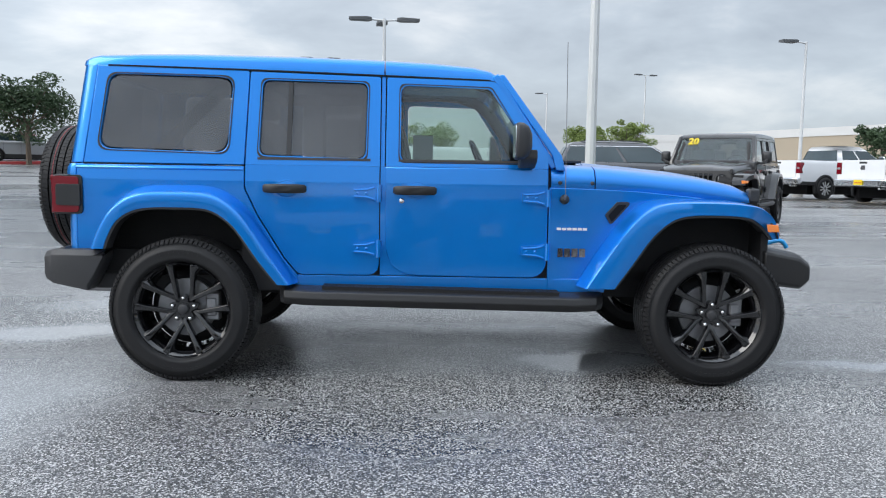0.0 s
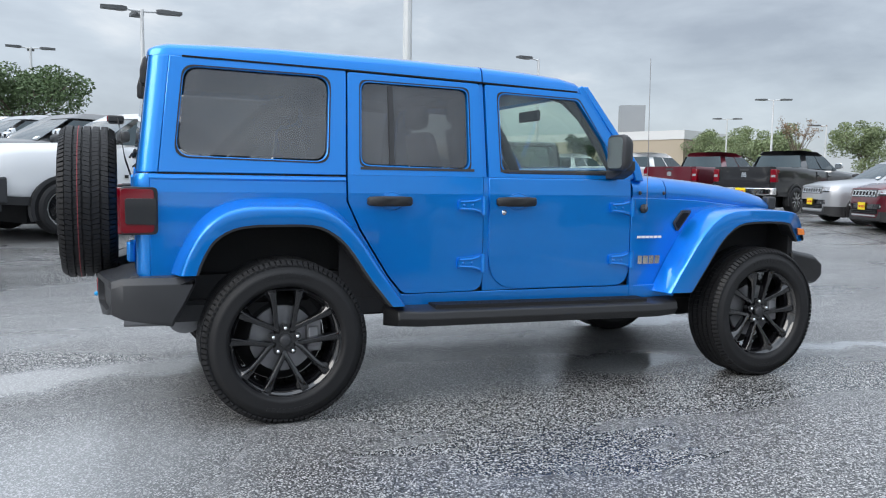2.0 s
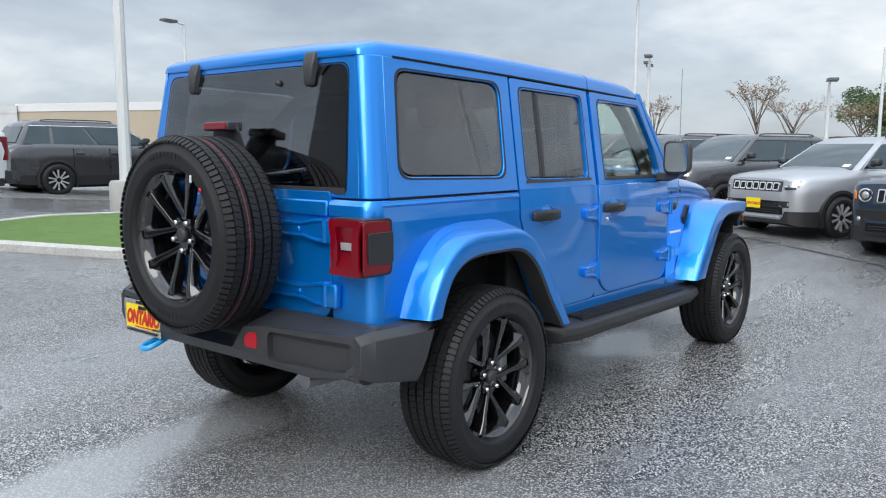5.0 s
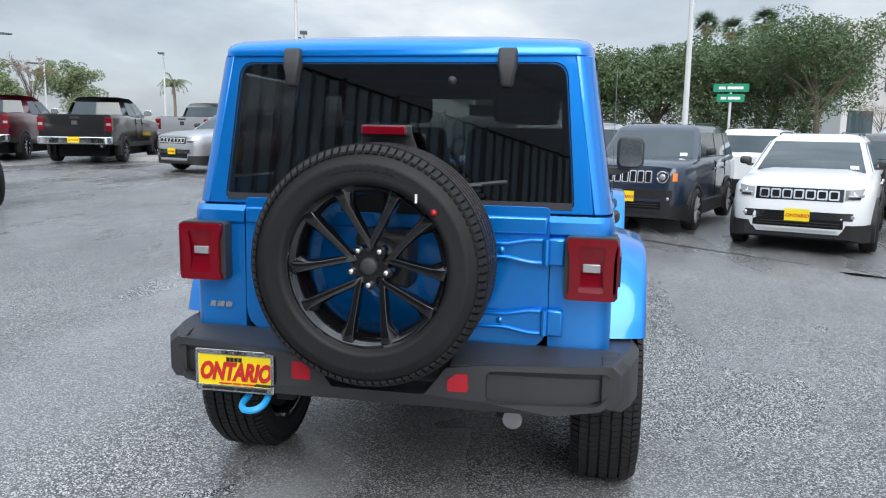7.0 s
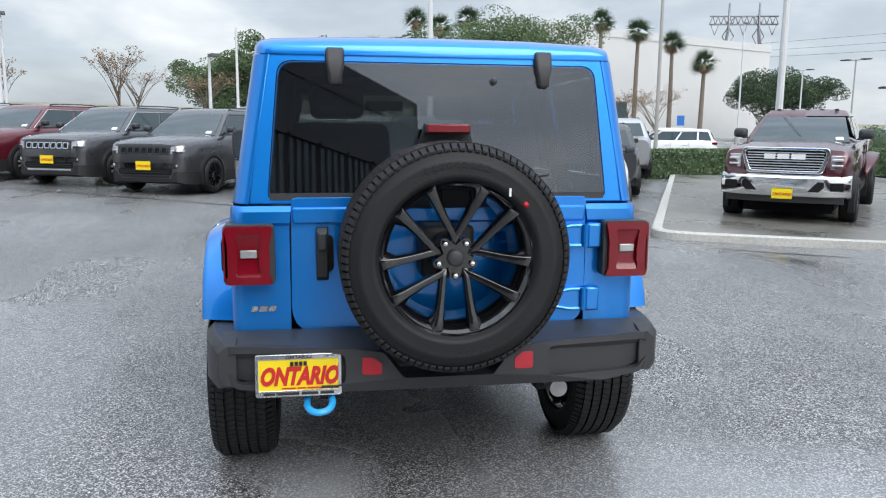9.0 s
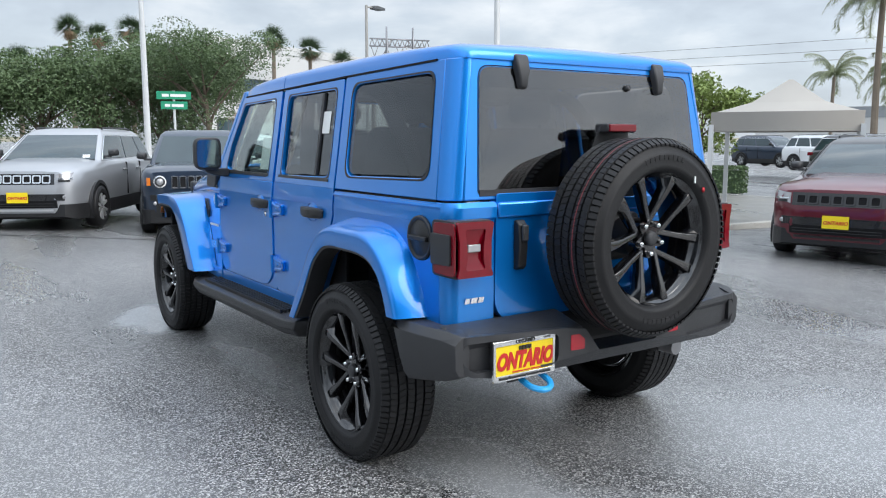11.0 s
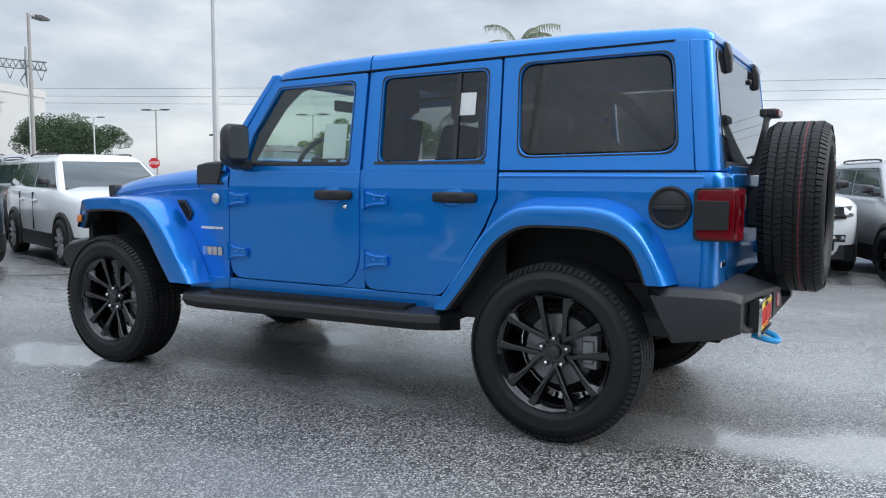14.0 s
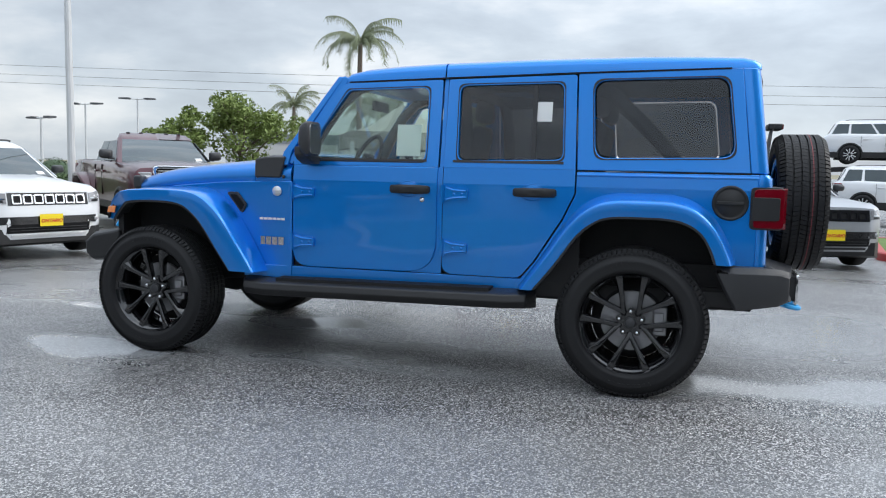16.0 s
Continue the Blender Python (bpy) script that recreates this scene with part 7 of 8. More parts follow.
    # ---- rear face ----
    if kind == "pickup":
        bm = bmesh.new()
        plate(bm, rounded([(-0.80, 0.80), (0.80, 0.80), (0.80, 1.385), (-0.80, 1.385)], 0.03, 3), [], lambda u, v, d: V(xr - 0.025 + d, u, v), 0.05)
        tg = part("tailgate", bm, paint, car, bevel=0.012)
        bm = bmesh.new()
        plate(bm, rounded([(-0.09, 1.08), (0.09, 1.08), (0.07, 1.22), (-0.07, 1.22)], 0.03, 3), [], lambda u, v, d: V(xr - 0.035 + d, u, v), 0.012)
        part("tailgate_badge", bm, "chrome" if grille == "chrome" else "trim", tg)
        bm = bmesh.new()
        box(bm, xr - 0.03, xr + 0.02, -0.14, 0.14, 1.27, 1.33)
        part("tailgate_handle", bm, "trim", tg)
        for s in (-1, 1):
            bm = bmesh.new()
            box(bm, xr - 0.03, xr + 0.16, min(s * 0.82, s * 1.01), max(s * 0.82, s * 1.01), 0.93, 1.31)
            tl = part("tail_lamp", bm, "redlens", car, "red tail lamp", bevel=0.015)
            bm = bmesh.new()
            box(bm, xr - 0.036, xr - 0.02, min(s * 0.86, s * 0.98), max(s * 0.86, s * 0.98), 1.08, 1.15)
            part("reversing_lamp", bm, "clearlens", tl)
        bm = bmesh.new()
        loft(bm, [[V(xr - 0.20 + d, y_, 0.56), V(xr - 0.20 + d, y_, 0.76), V(xr + 0.05, y_, 0.78), V(xr + 0.05, y_, 0.56)] for y_, d in ((-1.0, 0.08), (-0.8, 0.0), (-0.3, 0.02), (0.3, 0.02), (0.8, 0), (1.0, 0.08))])
        rb = part("rear_bumper", bm, "chrome" if grille == "chrome" else "trim", car, bevel=0.02)
        if plate_on:
            car_plate(rb, pose(xr - 0.205, 0, 0.68, 0, 0, -90))
        # dark plate added in place of the open bed's dark inside
        bm = bmesh.new()
        box(bm, xr + 0.08, -1.12, -0.86, 0.86, 1.37, 1.394)
        part("bed_cover", bm, "trim", car)
        bm = bmesh.new()
        tube(bm, [(xr + 0.1, -0.75, 0.50), (xr - 0.18, -0.75, 0.50)], 0.04, 10)
        part("exhaust_tip", bm, "chrome", car)
    else:
        for s in (-1, 1):
            bm = bmesh.new()
            xz = sp["st"][-2][0]
            box(bm, xz - 0.04, xz + 0.22, min(s * 0.52, s * 0.865), max(s * 0.52, s * 0.865), 0.92, 1.04)
            part("tail_lamp", bm, "redlens", car, "red tail lamp", bevel=0.03)
        bm = bmesh.new()
        loft(bm, [[V(xr + 0.12, k * 0.80, 0.28), V(xr - 0.03 + 0.14 * k * k, k * 0.80, 0.30), V(xr - 0.04 + 0.14 * k * k, k * 0.80, 0.60), V(xr + 0.12, k * 0.80, 0.62)] for k in (-1, -0.5, 0, 0.5, 1)])
        part("rear_bumper", bm, trim, car, bevel=0.02)
    bm = bmesh.new()
    box(bm, -ax - 0.5, ax + 0.4, -0.7, 0.7, 0.18, zb + 0.05)
    part("underbody", bm, "gap", car)
    return car


def by_front_axle(x, y, heading, kind, z=None):
    """The car's middle from the middle of its front axle."""
    h = radians(heading)
    d = CARS[kind]["wb"] / 2
    cx, cy = x - d * math.cos(h), y - d * math.sin(h)
    return (cx, cy, ground_z(cx, cy) if z is None else z)


def by_plate(x, y, heading, kind, size=1.0):
    """The car's middle from its front plate."""
    h = radians(heading)
    d = (CARS[kind]["st"][0][0] + 0.03) * size
    cx, cy = x - d * math.cos(h), y - d * math.sin(h)
    return (cx, cy, ground_z(cx, cy))


ROW, FAR_ROW = 161, 156
build_car("parked_suv", "white compact suv with chrome-ringed grille slots", "suv", "compact", "white", by_plate(6.25, -3.36, ROW, "compact"), ROW, wheel="silver")
build_car("parked_suv", "navy boxy small suv with round headlamps", "suv", "boxy", "navy", by_plate(7.55, -1.13, ROW, "boxy"), ROW, front="tall")
build_car("parked_suv", "silver compact suv in the parked row", "suv", "compact", "silver", by_plate(8.85, 1.25, 151, "compact"), 151)
build_car("parked_suv", "dark grey compact suv with black grille and wheels", "suv", "compact", "grey", by_plate(10.2, 3.58, FAR_ROW, "compact"), FAR_ROW, wheel="black", grille="black")
build_car("parked_suv", "dark grey compact suv with chrome trim", "suv", "compact", "grey", by_plate(11.6, 5.68, FAR_ROW, "compact"), FAR_ROW)
build_car("parked_suv", "dark red compact suv with chrome trim", "suv", "compact", "red", by_plate(12.8, 7.85, FAR_ROW, "compact"), FAR_ROW)
build_car("parked_suv", "silver compact suv beside concrete island", "suv", "compact", "silver", by_plate(13.7, 10.1, FAR_ROW, "compact"), FAR_ROW)
# second row, back to back
build_car("parked_suv", "dark grey large suv parked facing away", "suv", "mid", "grey", (14.0, -6.65, ground_z(14.0, -6.65)), ROW + 180, plate_on=False)
build_car("parked_suv", "white suv in the second row", "suv", "mid", "white", (15.2, -4.6, ground_z(15.2, -4.6)), ROW + 180, plate_on=False)
build_car("parked_suv", "silver suv in the second row", "suv", "mid", "silver", (18.2, -8.8, 0.0), ROW + 180, plate_on=False)
# display pad: heavy pickup
build_car("pickup_truck", "dark maroon heavy-duty pickup with chrome grille on concrete pad", "pickup truck", "pickup", "maroon", by_front_axle(7.46, -7.8, 140, "pickup", ground_z(8.9, -9.0) + 0.118), 140, front="truck", wheel="chrome", dual=True)
# row by the tent
build_car("parked_suv", "dark red compact suv with black roof and grille", "suv", "compact", "red", by_plate(0.75, -7.0, 106, "compact"), 106, wheel="black", grille="black", dark_roof=True)
build_car("parked_suv", "white mid-size suv with slim dark headlamps", "suv", "mid", "white", by_plate(-1.62, -7.2, 105, "mid"), 105, front="low", wheel="black", grille="black", lamps="smoke")
build_car("parked_suv", "light grey compact suv with black wheels", "suv", "compact", "silver", by_plate(-3.93, -7.2, 111, "compact"), 111, wheel="black", grille="black")
build_car("parked_suv", "black large suv behind the red one", "suv", "mid", "blackp", (1.5, -14.4, ground_z(1.5, -14.4)), 106, wheel="black", grille="black")
build_car("parked_suv", "bright blue suv parked facing away", "suv", "mid", "blue", (-2.25, -22.0, 0.0), 285, plate_on=False)
build_car("parked_car", "dark grey low car near the tent", "car", "compact", "grey", (9.0, -24.0, 0.0), 175, plate_on=False, rails=False)
for k, (px, py, pc, hd) in enumerate(((12.0, -30.0, "silver", 170), (16.0, -33.0, "white", 165), (21.0, -36.0, "navy", 170))):
    build_car("parked_car", "distant parked car near the dealership", "car", "mid", pc, (px, py, 0.0), hd, plate_on=False)
# pickups to the north, seen from behind
for lab, pc, tx, ty, hd, wh in (("white pickup with chrome bumper parked tail out", "white", 13.4, 19.3, 20, "chrome"), ("white pickup parked tail out", "white", 12.3, 22.9, 22, "silver"), ("dark red pickup with chrome bumper parked tail out", "red", 14.6, 16.9, 20, "chrome"), ("black pickup with chrome bumper parked tail out", "blackp", 14.9, 13.8, 18, "chrome"), ("grey pickup with dark trim parked tail out", "silver", 21.6, 14.3, 6, "silver")):
    cx, cy = tx + 3.2 * math.cos(radians(hd)), ty + 3.2 * math.sin(radians(hd))
    build_car("pickup_truck", lab, "pickup truck", "pickup", pc, (cx, cy, ground_z(cx, cy)), hd, front="truck", wheel=wh, group="parked pickups", grille="chrome" if pc != "silver" else "black")
# white pickup beyond the lawn and its neighbours
lawn_truck = build_car("pickup_truck", "white pickup with black trim beyond the lawn", "pickup truck", "pickup", "white", (-1.95, 9.88, ground_z(-1.95, 9.4)), 210, front="truck", wheel="rugged", grille="black", group="parked pickups")
bars("door_lettering", lawn_truck, pose(0.72, 1.026, 0.86, 0, 0, 180), [0.08, 0.09, 0.11], 0.05, "blackink", 0.02, 0, "dark door lettering drawn as bars")
for k, (lab, pc) in enumerate((("dark grey pickup with chrome grille in the north row", "steelgrey"), ("silver pickup in the north row", "silver"), ("white pickup in the north row", "white"), ("navy pickup in the north row", "navy"), ("silver pickup further along the north row", "silver"), ("white pickup further along the north row", "white"), ("dark grey pickup further along the north row", "steelgrey"), ("silver pickup at the far end of the north row", "silver"), ("white pickup at the far end of the north row", "white"))):
    px, py = -1.95 - 1.12 * (k + 1), 9.88 + 3.16 * (k + 1)
    build_car("pickup_truck", lab, "pickup truck", "pickup", pc, (px, py, ground_z(px, py)), 210, front="truck", wheel="silver", group="parked pickups")
build_car("parked_suv", "dark grey suv behind the hood line", "suv", "mid", "grey", (5.4, 15.6, ground_z(5.4, 15.6)), -5, plate_on=False)
build_car("station_wagon", "silver station wagon far across the lot", "car", "mid", "silver", (-22.0, 38.0, ground_z(-22, 38)), 27, plate_on=False)
build_car("parked_suv", "red suv far across the lot", "suv", "mid", "red", (-26.0, 47.0, ground_z(-26, 47)), 27, plate_on=False)
# cars in the street lot behind the hedge
for lab, pc, px, py, hd in (("white low car behind the hedge", "white", 27.5, -14.9, 62), ("dark grey car behind the hedge", "grey", 30.4, -12.5, 66), ("white car parked under the street trees", "white", 33.6, -17.4, 64)):
    build_car("parked_car", lab, "car", "compact", pc, (px, py, ground_z(px, py)), hd, plate_on=False, rails=False, size=0.94)

# ---- a second, black off-road suv: the same kind in another colour ----


def black_copy():
    src = bpy.data.objects["off_road_suv"]
    ob = copy_thing(src, pose(5.55, 10.1, ground_z(5.55, 10.1), 0, 0, -122))
    ob.name = "off_road_suv"
    tagged(ob, "black four-door off-road suv with yellow number on windshield", "suv", "parked cars")
    for o in ob.children_recursive:
        if o.type == "MESH" and o.data.materials and o.data.materials[0] == M["blue"]:
            o.material_slots[0].link = "OBJECT"
            o.material_slots[0].material = M["blackp"]
        if o.name.startswith("front_tow_hook"):
            o.material_slots[0].link = "OBJECT"
            o.material_slots[0].material = M["trim"]
    for o in [q for q in ob.children if q.name.startswith(("dealer_plate", "window_sticker", "window_paper", "tow_hook", "antenna"))]:
        for c in [*o.children_recursive, o]:
            bpy.data.objects.remove(c)
    lettering("windshield_number", "20", 0.20, "yellow", ob, pose(0.345, -0.42, 1.66) @ pose(0, 0, 0, 90 - 33, 0, 90), 0.001, 0.1, 0.006)


black_copy()

# ---- lamp posts ----


def lamp_post(x, y, h, heads, r=0.09, mat="polemetal", arm=0.9, head_w=0.34, label="tall pale steel lot lamp post"):
    z = ground_z(x, y)
    h -= rise(x, y)
    p = thing("lamp_post", label, "lamp post", "lot lamps", pose(x, y, z))
    bm = bmesh.new()
    tube(bm, [(0, 0, 0), (0, 0, h)], r, 10, r * 0.62)
    part("pole", bm, mat, p)
    bm = bmesh.new()
    lathe(bm, [(0.0, 0.0), (r * 2.6, 0.0), (r * 2.6, 0.55), (r * 2.3, 0.6), (0, 0.6)], 14)
    bmesh.ops.rotate(bm, cent=(0, 0, 0), matrix=Matrix.Rotation(radians(90), 3, "X"), verts=bm.verts)
    part("footing", bm, "poleconc", p, solid=False)
    for a in heads:
        d = V(math.cos(radians(a)), math.sin(radians(a)), 0)
        bm = bmesh.new()
        tube(bm, [V(0, 0, h - 0.06), d * arm * 0.55 + V(0, 0, h - 0.02)], 0.035, 6)
        part("arm", bm, mat, p)
        bm = bmesh.new()
        n = V(-d.y, d.x, 0)
        w = head_w / 2
        loft(bm, [[c + n * w * k + V(0, 0, -t), c + n * w * k + V(0, 0, t * 0.6), c - n * w * k + V(0, 0, t * 0.6), c - n * w * k + V(0, 0, -t)] for c, k, t in ((d * arm * 0.45 + V(0, 0, h), 0.6, 0.05), (d * arm * 0.6 + V(0, 0, h), 1.0, 0.07), (d * arm * 1.25 + V(0, 0, h), 0.9, 0.05))])
        part("lamp_head", bm, "lamphead", p, "grey flat lamp head")
    return p


lamp_post(3.07, 10.34, 9.5, (), 0.11, label="thick white flag and lamp pole")
for x, y, h, heads in ((14.7, 26.1, 6.1, (190,)), (-1.61, 20.5, 5.75, (180, 10, 100)), (-6.4, 40.6, 7.1, (185, 5, 95)), (-10.6, 49.2, 6.6, (185, 5)), (-13.1, 38.2, 5.75, (120,)), (-16.4, 42.4, 4.9, (180, 0)), (-19.5, 51.6, 5.5, (180, 0)), (-19.2, 41.1, 4.2, (180, 0)), (-13.7, 53.7, 4.5, (180, 0)), (25.9, 11.5, 7.2, (200,)), (11.1, 70.9, 8.3, (180,)), (21.9, -11.8, 6.6, (-60,)), (33, 14.2, 5.3, (20, 200)), (19.2, 66, 9.6, (20, 200)), (36.8, 34.9, 6.2, (150, 330)), (39.4, 19.9, 5.0, (20, 200)), (43.1, 27.5, 5.5, (200,)), (43.0, 46.0, 5.95, (150, 330)), (43.4, 36.6, 4.9, (150,)), (29.6, 12.6, 5.2, (200,)), (12.2, -10.45, 10.0, ()), (65.1, -46, 7.1, (20, 200)), (67.8, -41.2, 11.4, (160,)), (26.8, -25, 3.6, (160, 340)), (47.1, -38.2, 6.6, (200, 20)), (31.4, -37.9, 5.8, (200, 20)), (31.1, -32.9, 5.0, (180, 0)), (-6, -46, 4.6, (180, 0)), (19.0, -3.1, 7.5, ()), (25.9, 4.2, 3.6, (200,)), (32.9, 3.8, 5.4, ())):
    lamp_post(x, y, h, heads, 0.08 if h < 7 else 0.095, "poleconc" if (x, y) in ((21.9, -11.8), (47.1, -38.2)) else "polemetal")

# ---- plants ----


def leaf_cloud(centres, n, spread, size, rnd, flat=0.7):
    verts, faces = [], []
    for _ in range(n):
        c, s = rnd.choice(centres)
        while True:
            d = Vector((rnd.uniform(-1, 1), rnd.uniform(-1, 1), rnd.uniform(-1, 1)))
            if 0.05 < d.length < 1:
                break
        d = d.normalized() * (d.length ** 0.5)
        p = Vector(c) + Vector((d.x, d.y, d.z * flat)) * s * spread
        a = Vector((rnd.gauss(0, 1), rnd.gauss(0, 1), rnd.gauss(0, 0.7))).normalized()
        b = a.cross(Vector((rnd.gauss(0, 1), rnd.gauss(0, 1), rnd.gauss(0, 1)))).normalized()
        l, w = size * rnd.uniform(0.7, 1.4), size * rnd.uniform(0.35, 0.6)
        i = len(verts)
        verts += [p - a * l * 0.5, p + b * w * 0.5, p + a * l * 0.5, p - b * w * 0.5]
        faces.append((i, i + 1, i + 2, i + 3))
    return verts, faces


def build_tree(x, y, h, w, seed, leaf="leaf", n=2600, size=0.28, trunk=0.22, clear=0.3, label="leafy green street tree", bare=False, group="trees", lowz=None):
    rnd = random.Random(seed)
    z = ground_z(x, y) if lowz is None else lowz
    t = thing("tree", label, "tree", group, pose(x, y, z))
    bm = bmesh.new()
    top = h * 0.55
    pts = [V(0, 0, -0.1), V(rnd.uniform(-.1, .1), rnd.uniform(-.1, .1), h * clear), V(rnd.uniform(-.25, .25), rnd.uniform(-.25, .25), top)]
    tube(bm, smooth_path(pts, 3), trunk, 8, trunk * 0.45)
    part("trunk", bm, "bark", t)
    ends = []
    bm = bmesh.new()
    limbs = 9 if not bare else 16
    for k in range(limbs):
        a = 2 * math.pi * (k + rnd.uniform(-0.3, 0.3)) / limbs * (1 if not bare else 2.6)
        base = pts[1].lerp(pts[2], rnd.uniform(0, 1))
        r = w / 2 * rnd.uniform(0.55, 0.95)
        e = V(r * math.cos(a), r * math.sin(a), h * rnd.uniform(0.55 if not bare else 0.75, 0.92))
        mid = base.lerp(e, 0.5) + V(0, 0, h * 0.06)
        tube(bm, smooth_path([base, mid, e], 3), trunk * 0.35, 6, trunk * 0.08)
        ends.append((tuple(e), rnd.uniform(0.75, 1.15)))
        for _ in range(3 if not bare else 6):
            q = mid.lerp(e, rnd.uniform(0.1, 0.9))
            f = q + V(rnd.uniform(-1, 1), rnd.uniform(-1, 1), rnd.uniform(0.2, 1.1)) * w * (0.16 if not bare else 0.12)
            tube(bm, [q, f], trunk * 0.12, 4, trunk * 0.03)
            ends.append((tuple(f), rnd.uniform(0.5, 0.9)))
    part("branch_frame", bm, "bark", t, solid=False)
    if not bare:
        for _ in range(16):
            a = rnd.uniform(0, 6.28)
            r = w / 2 * rnd.uniform(0, 0.85)
            ends.append(((r * math.cos(a), r * math.sin(a), h * rnd.uniform(clear + 0.12, 0.93 - 0.25 * (2 * r / w) ** 2)), rnd.uniform(0.8, 1.2)))
    v, f = leaf_cloud(ends, n, w * (0.17 if not bare else 0.07), size, rnd)
    c = mesh_part("crown", v, f, leaf, t)
    return t


# dense street trees beyond the row
for k, (x, y, h, w) in enumerate(((61.8, 7.6, 5.6, 8), (57.9, 3.5, 6.2, 9), (56, -0.6, 6.6, 9.5), (54.2, -4.6, 7.0, 10), (53.3, -8.2, 7.6, 10), (52.4, -12, 7.7, 9.5), (56.5, -15.1, 8.2, 9))):
    build_tree(x, y, h, w, 20 + k, "leafstreet", 21000, 0.21, 0.3, 0.12, "dense green street tree in a row")
build_tree(46.5, -13.4, 8.0, 9.4, 41, "leafstreet", 20000, 0.17, 0.26, 0.2, "broad feathery green street tree")
for k, (x, y, h, w, lf, lab) in enumerate(((73.6, -48, 7.6, 9.5, "leafdark", "dark round evergreen tree"), (78.8, -54.9, 7.0, 8.6, "leafdark", "dark round evergreen tree"), (13.8, -21, 4.3, 3.4, "leafyellow", "small bright green tree by the lot"), (15.6, -19.4, 3.4, 2.4, "leafyellow", "small bright green tree by the lot"))):
    build_tree(x, y, h, w, 60 + k, lf, 6500 if k > 1 else 26000, 0.17 if k > 1 else 0.22, 0.12 if k > 1 else 0.3, 0.25 if k > 1 else 0.12, lab)
for k, (x, y, h, w, lf) in enumerate(((-6.8, 40.2, 6.2, 6.4, "leafstreet"), (-20.4, 35.2, 5.0, 5.0, "leafdark"), (14.2, 66, 5.2, 3.9, "leafyellow"), (17.2, 63.2, 5.3, 3.7, "leafyellow"), (24.6, 37.6, 3.9, 2.6, "leafdark"), (51.5, 58.0, 5.6, 5.2, "leaf"), (48.0, 51.0, 5.7, 5.6, "leaf"), (43.5, 42.5, 5.0, 4.8, "leaf"), (41.0, 38.4, 4.0, 3.4, "leaf"), (55.1, 43.0, 6.0, 5.6, "leaf"), (0.0, 78.0, 5, 6, "leafyellow"), (-7.0, 76.0, 5, 6, "leaf"))):
    build_tree(x, y, h - rise(x, y), w, 180 + k, lf, 3000 + int(260 * w * w), 0.19, 0.16, 0.25, "distant green lot tree")
for k, (x, y, h, w, lf) in enumerate(((37.0, 15.6, 4.2, 2.7, "leafdry"), (35.9, 9.6, 4.8, 3.1, "leafdry"), (42.8, 6.3, 4.0, 4.0, "leafdry"), (44.7, -21.9, 4.2, 4.5, "leafdry"), (60.9, -26.9, 4.6, 5, "leafdry"), (64.8, -22.8, 4.2, 4.5, "leafdry"), (34.9, 30.9, 5.0, 2.6, "leafdry"), (46.7, 11.1, 4.6, 4.2, "leafdry"))):
    build_tree(x, y, h, w, 120 + k, lf, 900, 0.10, 0.07, 0.3, "nearly bare winter tree with few dry leaves", True)


def build_hedge(x0, y0, x1, y1, w, h, seed):
    rnd = random.Random(seed)
    L = math.hypot(x1 - x0, y1 - y0)
    verts, faces = [], []
    z = ground_z((x0 + x1) / 2, (y0 + y1) / 2)
    hd = thing("hedge", "low clipped dark green hedge along the pad", "hedge", "", pose((x0 + x1) / 2, (y0 + y1) / 2, z, 0, 0, math.degrees(math.atan2(y1 - y0, x1 - x0))))
    bm = bmesh.new()
    box(bm, -L / 2 + 0.14, L / 2 - 0.14, -w / 2 + 0.14, w / 2 - 0.14, 0, h - 0.12)
    part("hedge_core", bm, "leafdark", hd)
    for _ in range(int(L * 1500)):
        f = rnd.random()
        x = rnd.uniform(-L / 2, L / 2)
        if f < 0.10:
            p = V(rnd.choice((-1, 1)) * L / 2 * rnd.uniform(0.985, 1.0), rnd.uniform(-w / 2, w / 2), rnd.uniform(0.02, h))
        elif f < 0.50:
            p = V(x, rnd.choice((-1, 1)) * w / 2 * rnd.uniform(0.9, 1.03), rnd.uniform(0.02, h))
        else:
            p = V(x, rnd.uniform(-w / 2, w / 2), h * rnd.uniform(0.94, 1.03))
        a = V(rnd.gauss(0, 1), rnd.gauss(0, 1), rnd.gauss(0, 1)).normalized() * 0.05
        b = a.cross(V(rnd.gauss(0, 1), rnd.gauss(0, 1), rnd.gauss(0, 1))).normalized() * 0.03
        i = len(verts)
        verts += [p - a, p + b, p + a, p - b]
        faces.append((i, i + 1, i + 2, i + 3))
    mesh_part("hedge_leaves", verts, faces, "leafstreet", hd)


build_hedge(18.9, -9.9, 21.8, -24.2, 1.4, 0.95, 5)
build_hedge(15.6, -17.9, 12.5, -21.6, 1.2, 0.9, 6)


def build_bush(x, y, r, seed):
    rnd = random.Random(seed)
    t = thing("bush", "round clipped dark green bush", "bush", "bushes", pose(x, y, ground_z(x, y)))
    bm = bmesh.new()
    bmesh.ops.create_icosphere(bm, subdivisions=2, radius=r * 0.86, matrix=Matrix.Translation((0, 0, r * 0.8)))
    for v in bm.verts:
        v.co *= 1 + 0.05 * noise.noise(v.co * 2)
    part("bush_core", bm, "leafdark", t)
    v, f = leaf_cloud([((0, 0, r * 0.8), 1.0)], 1500, r, 0.1, rnd, 0.95)
    mesh_part("leaves", v, f, "leafdark", t)


build_bush(24.8, -23.6, 1.0, 3)
build_bush(28.9, -26, 1.1, 4)


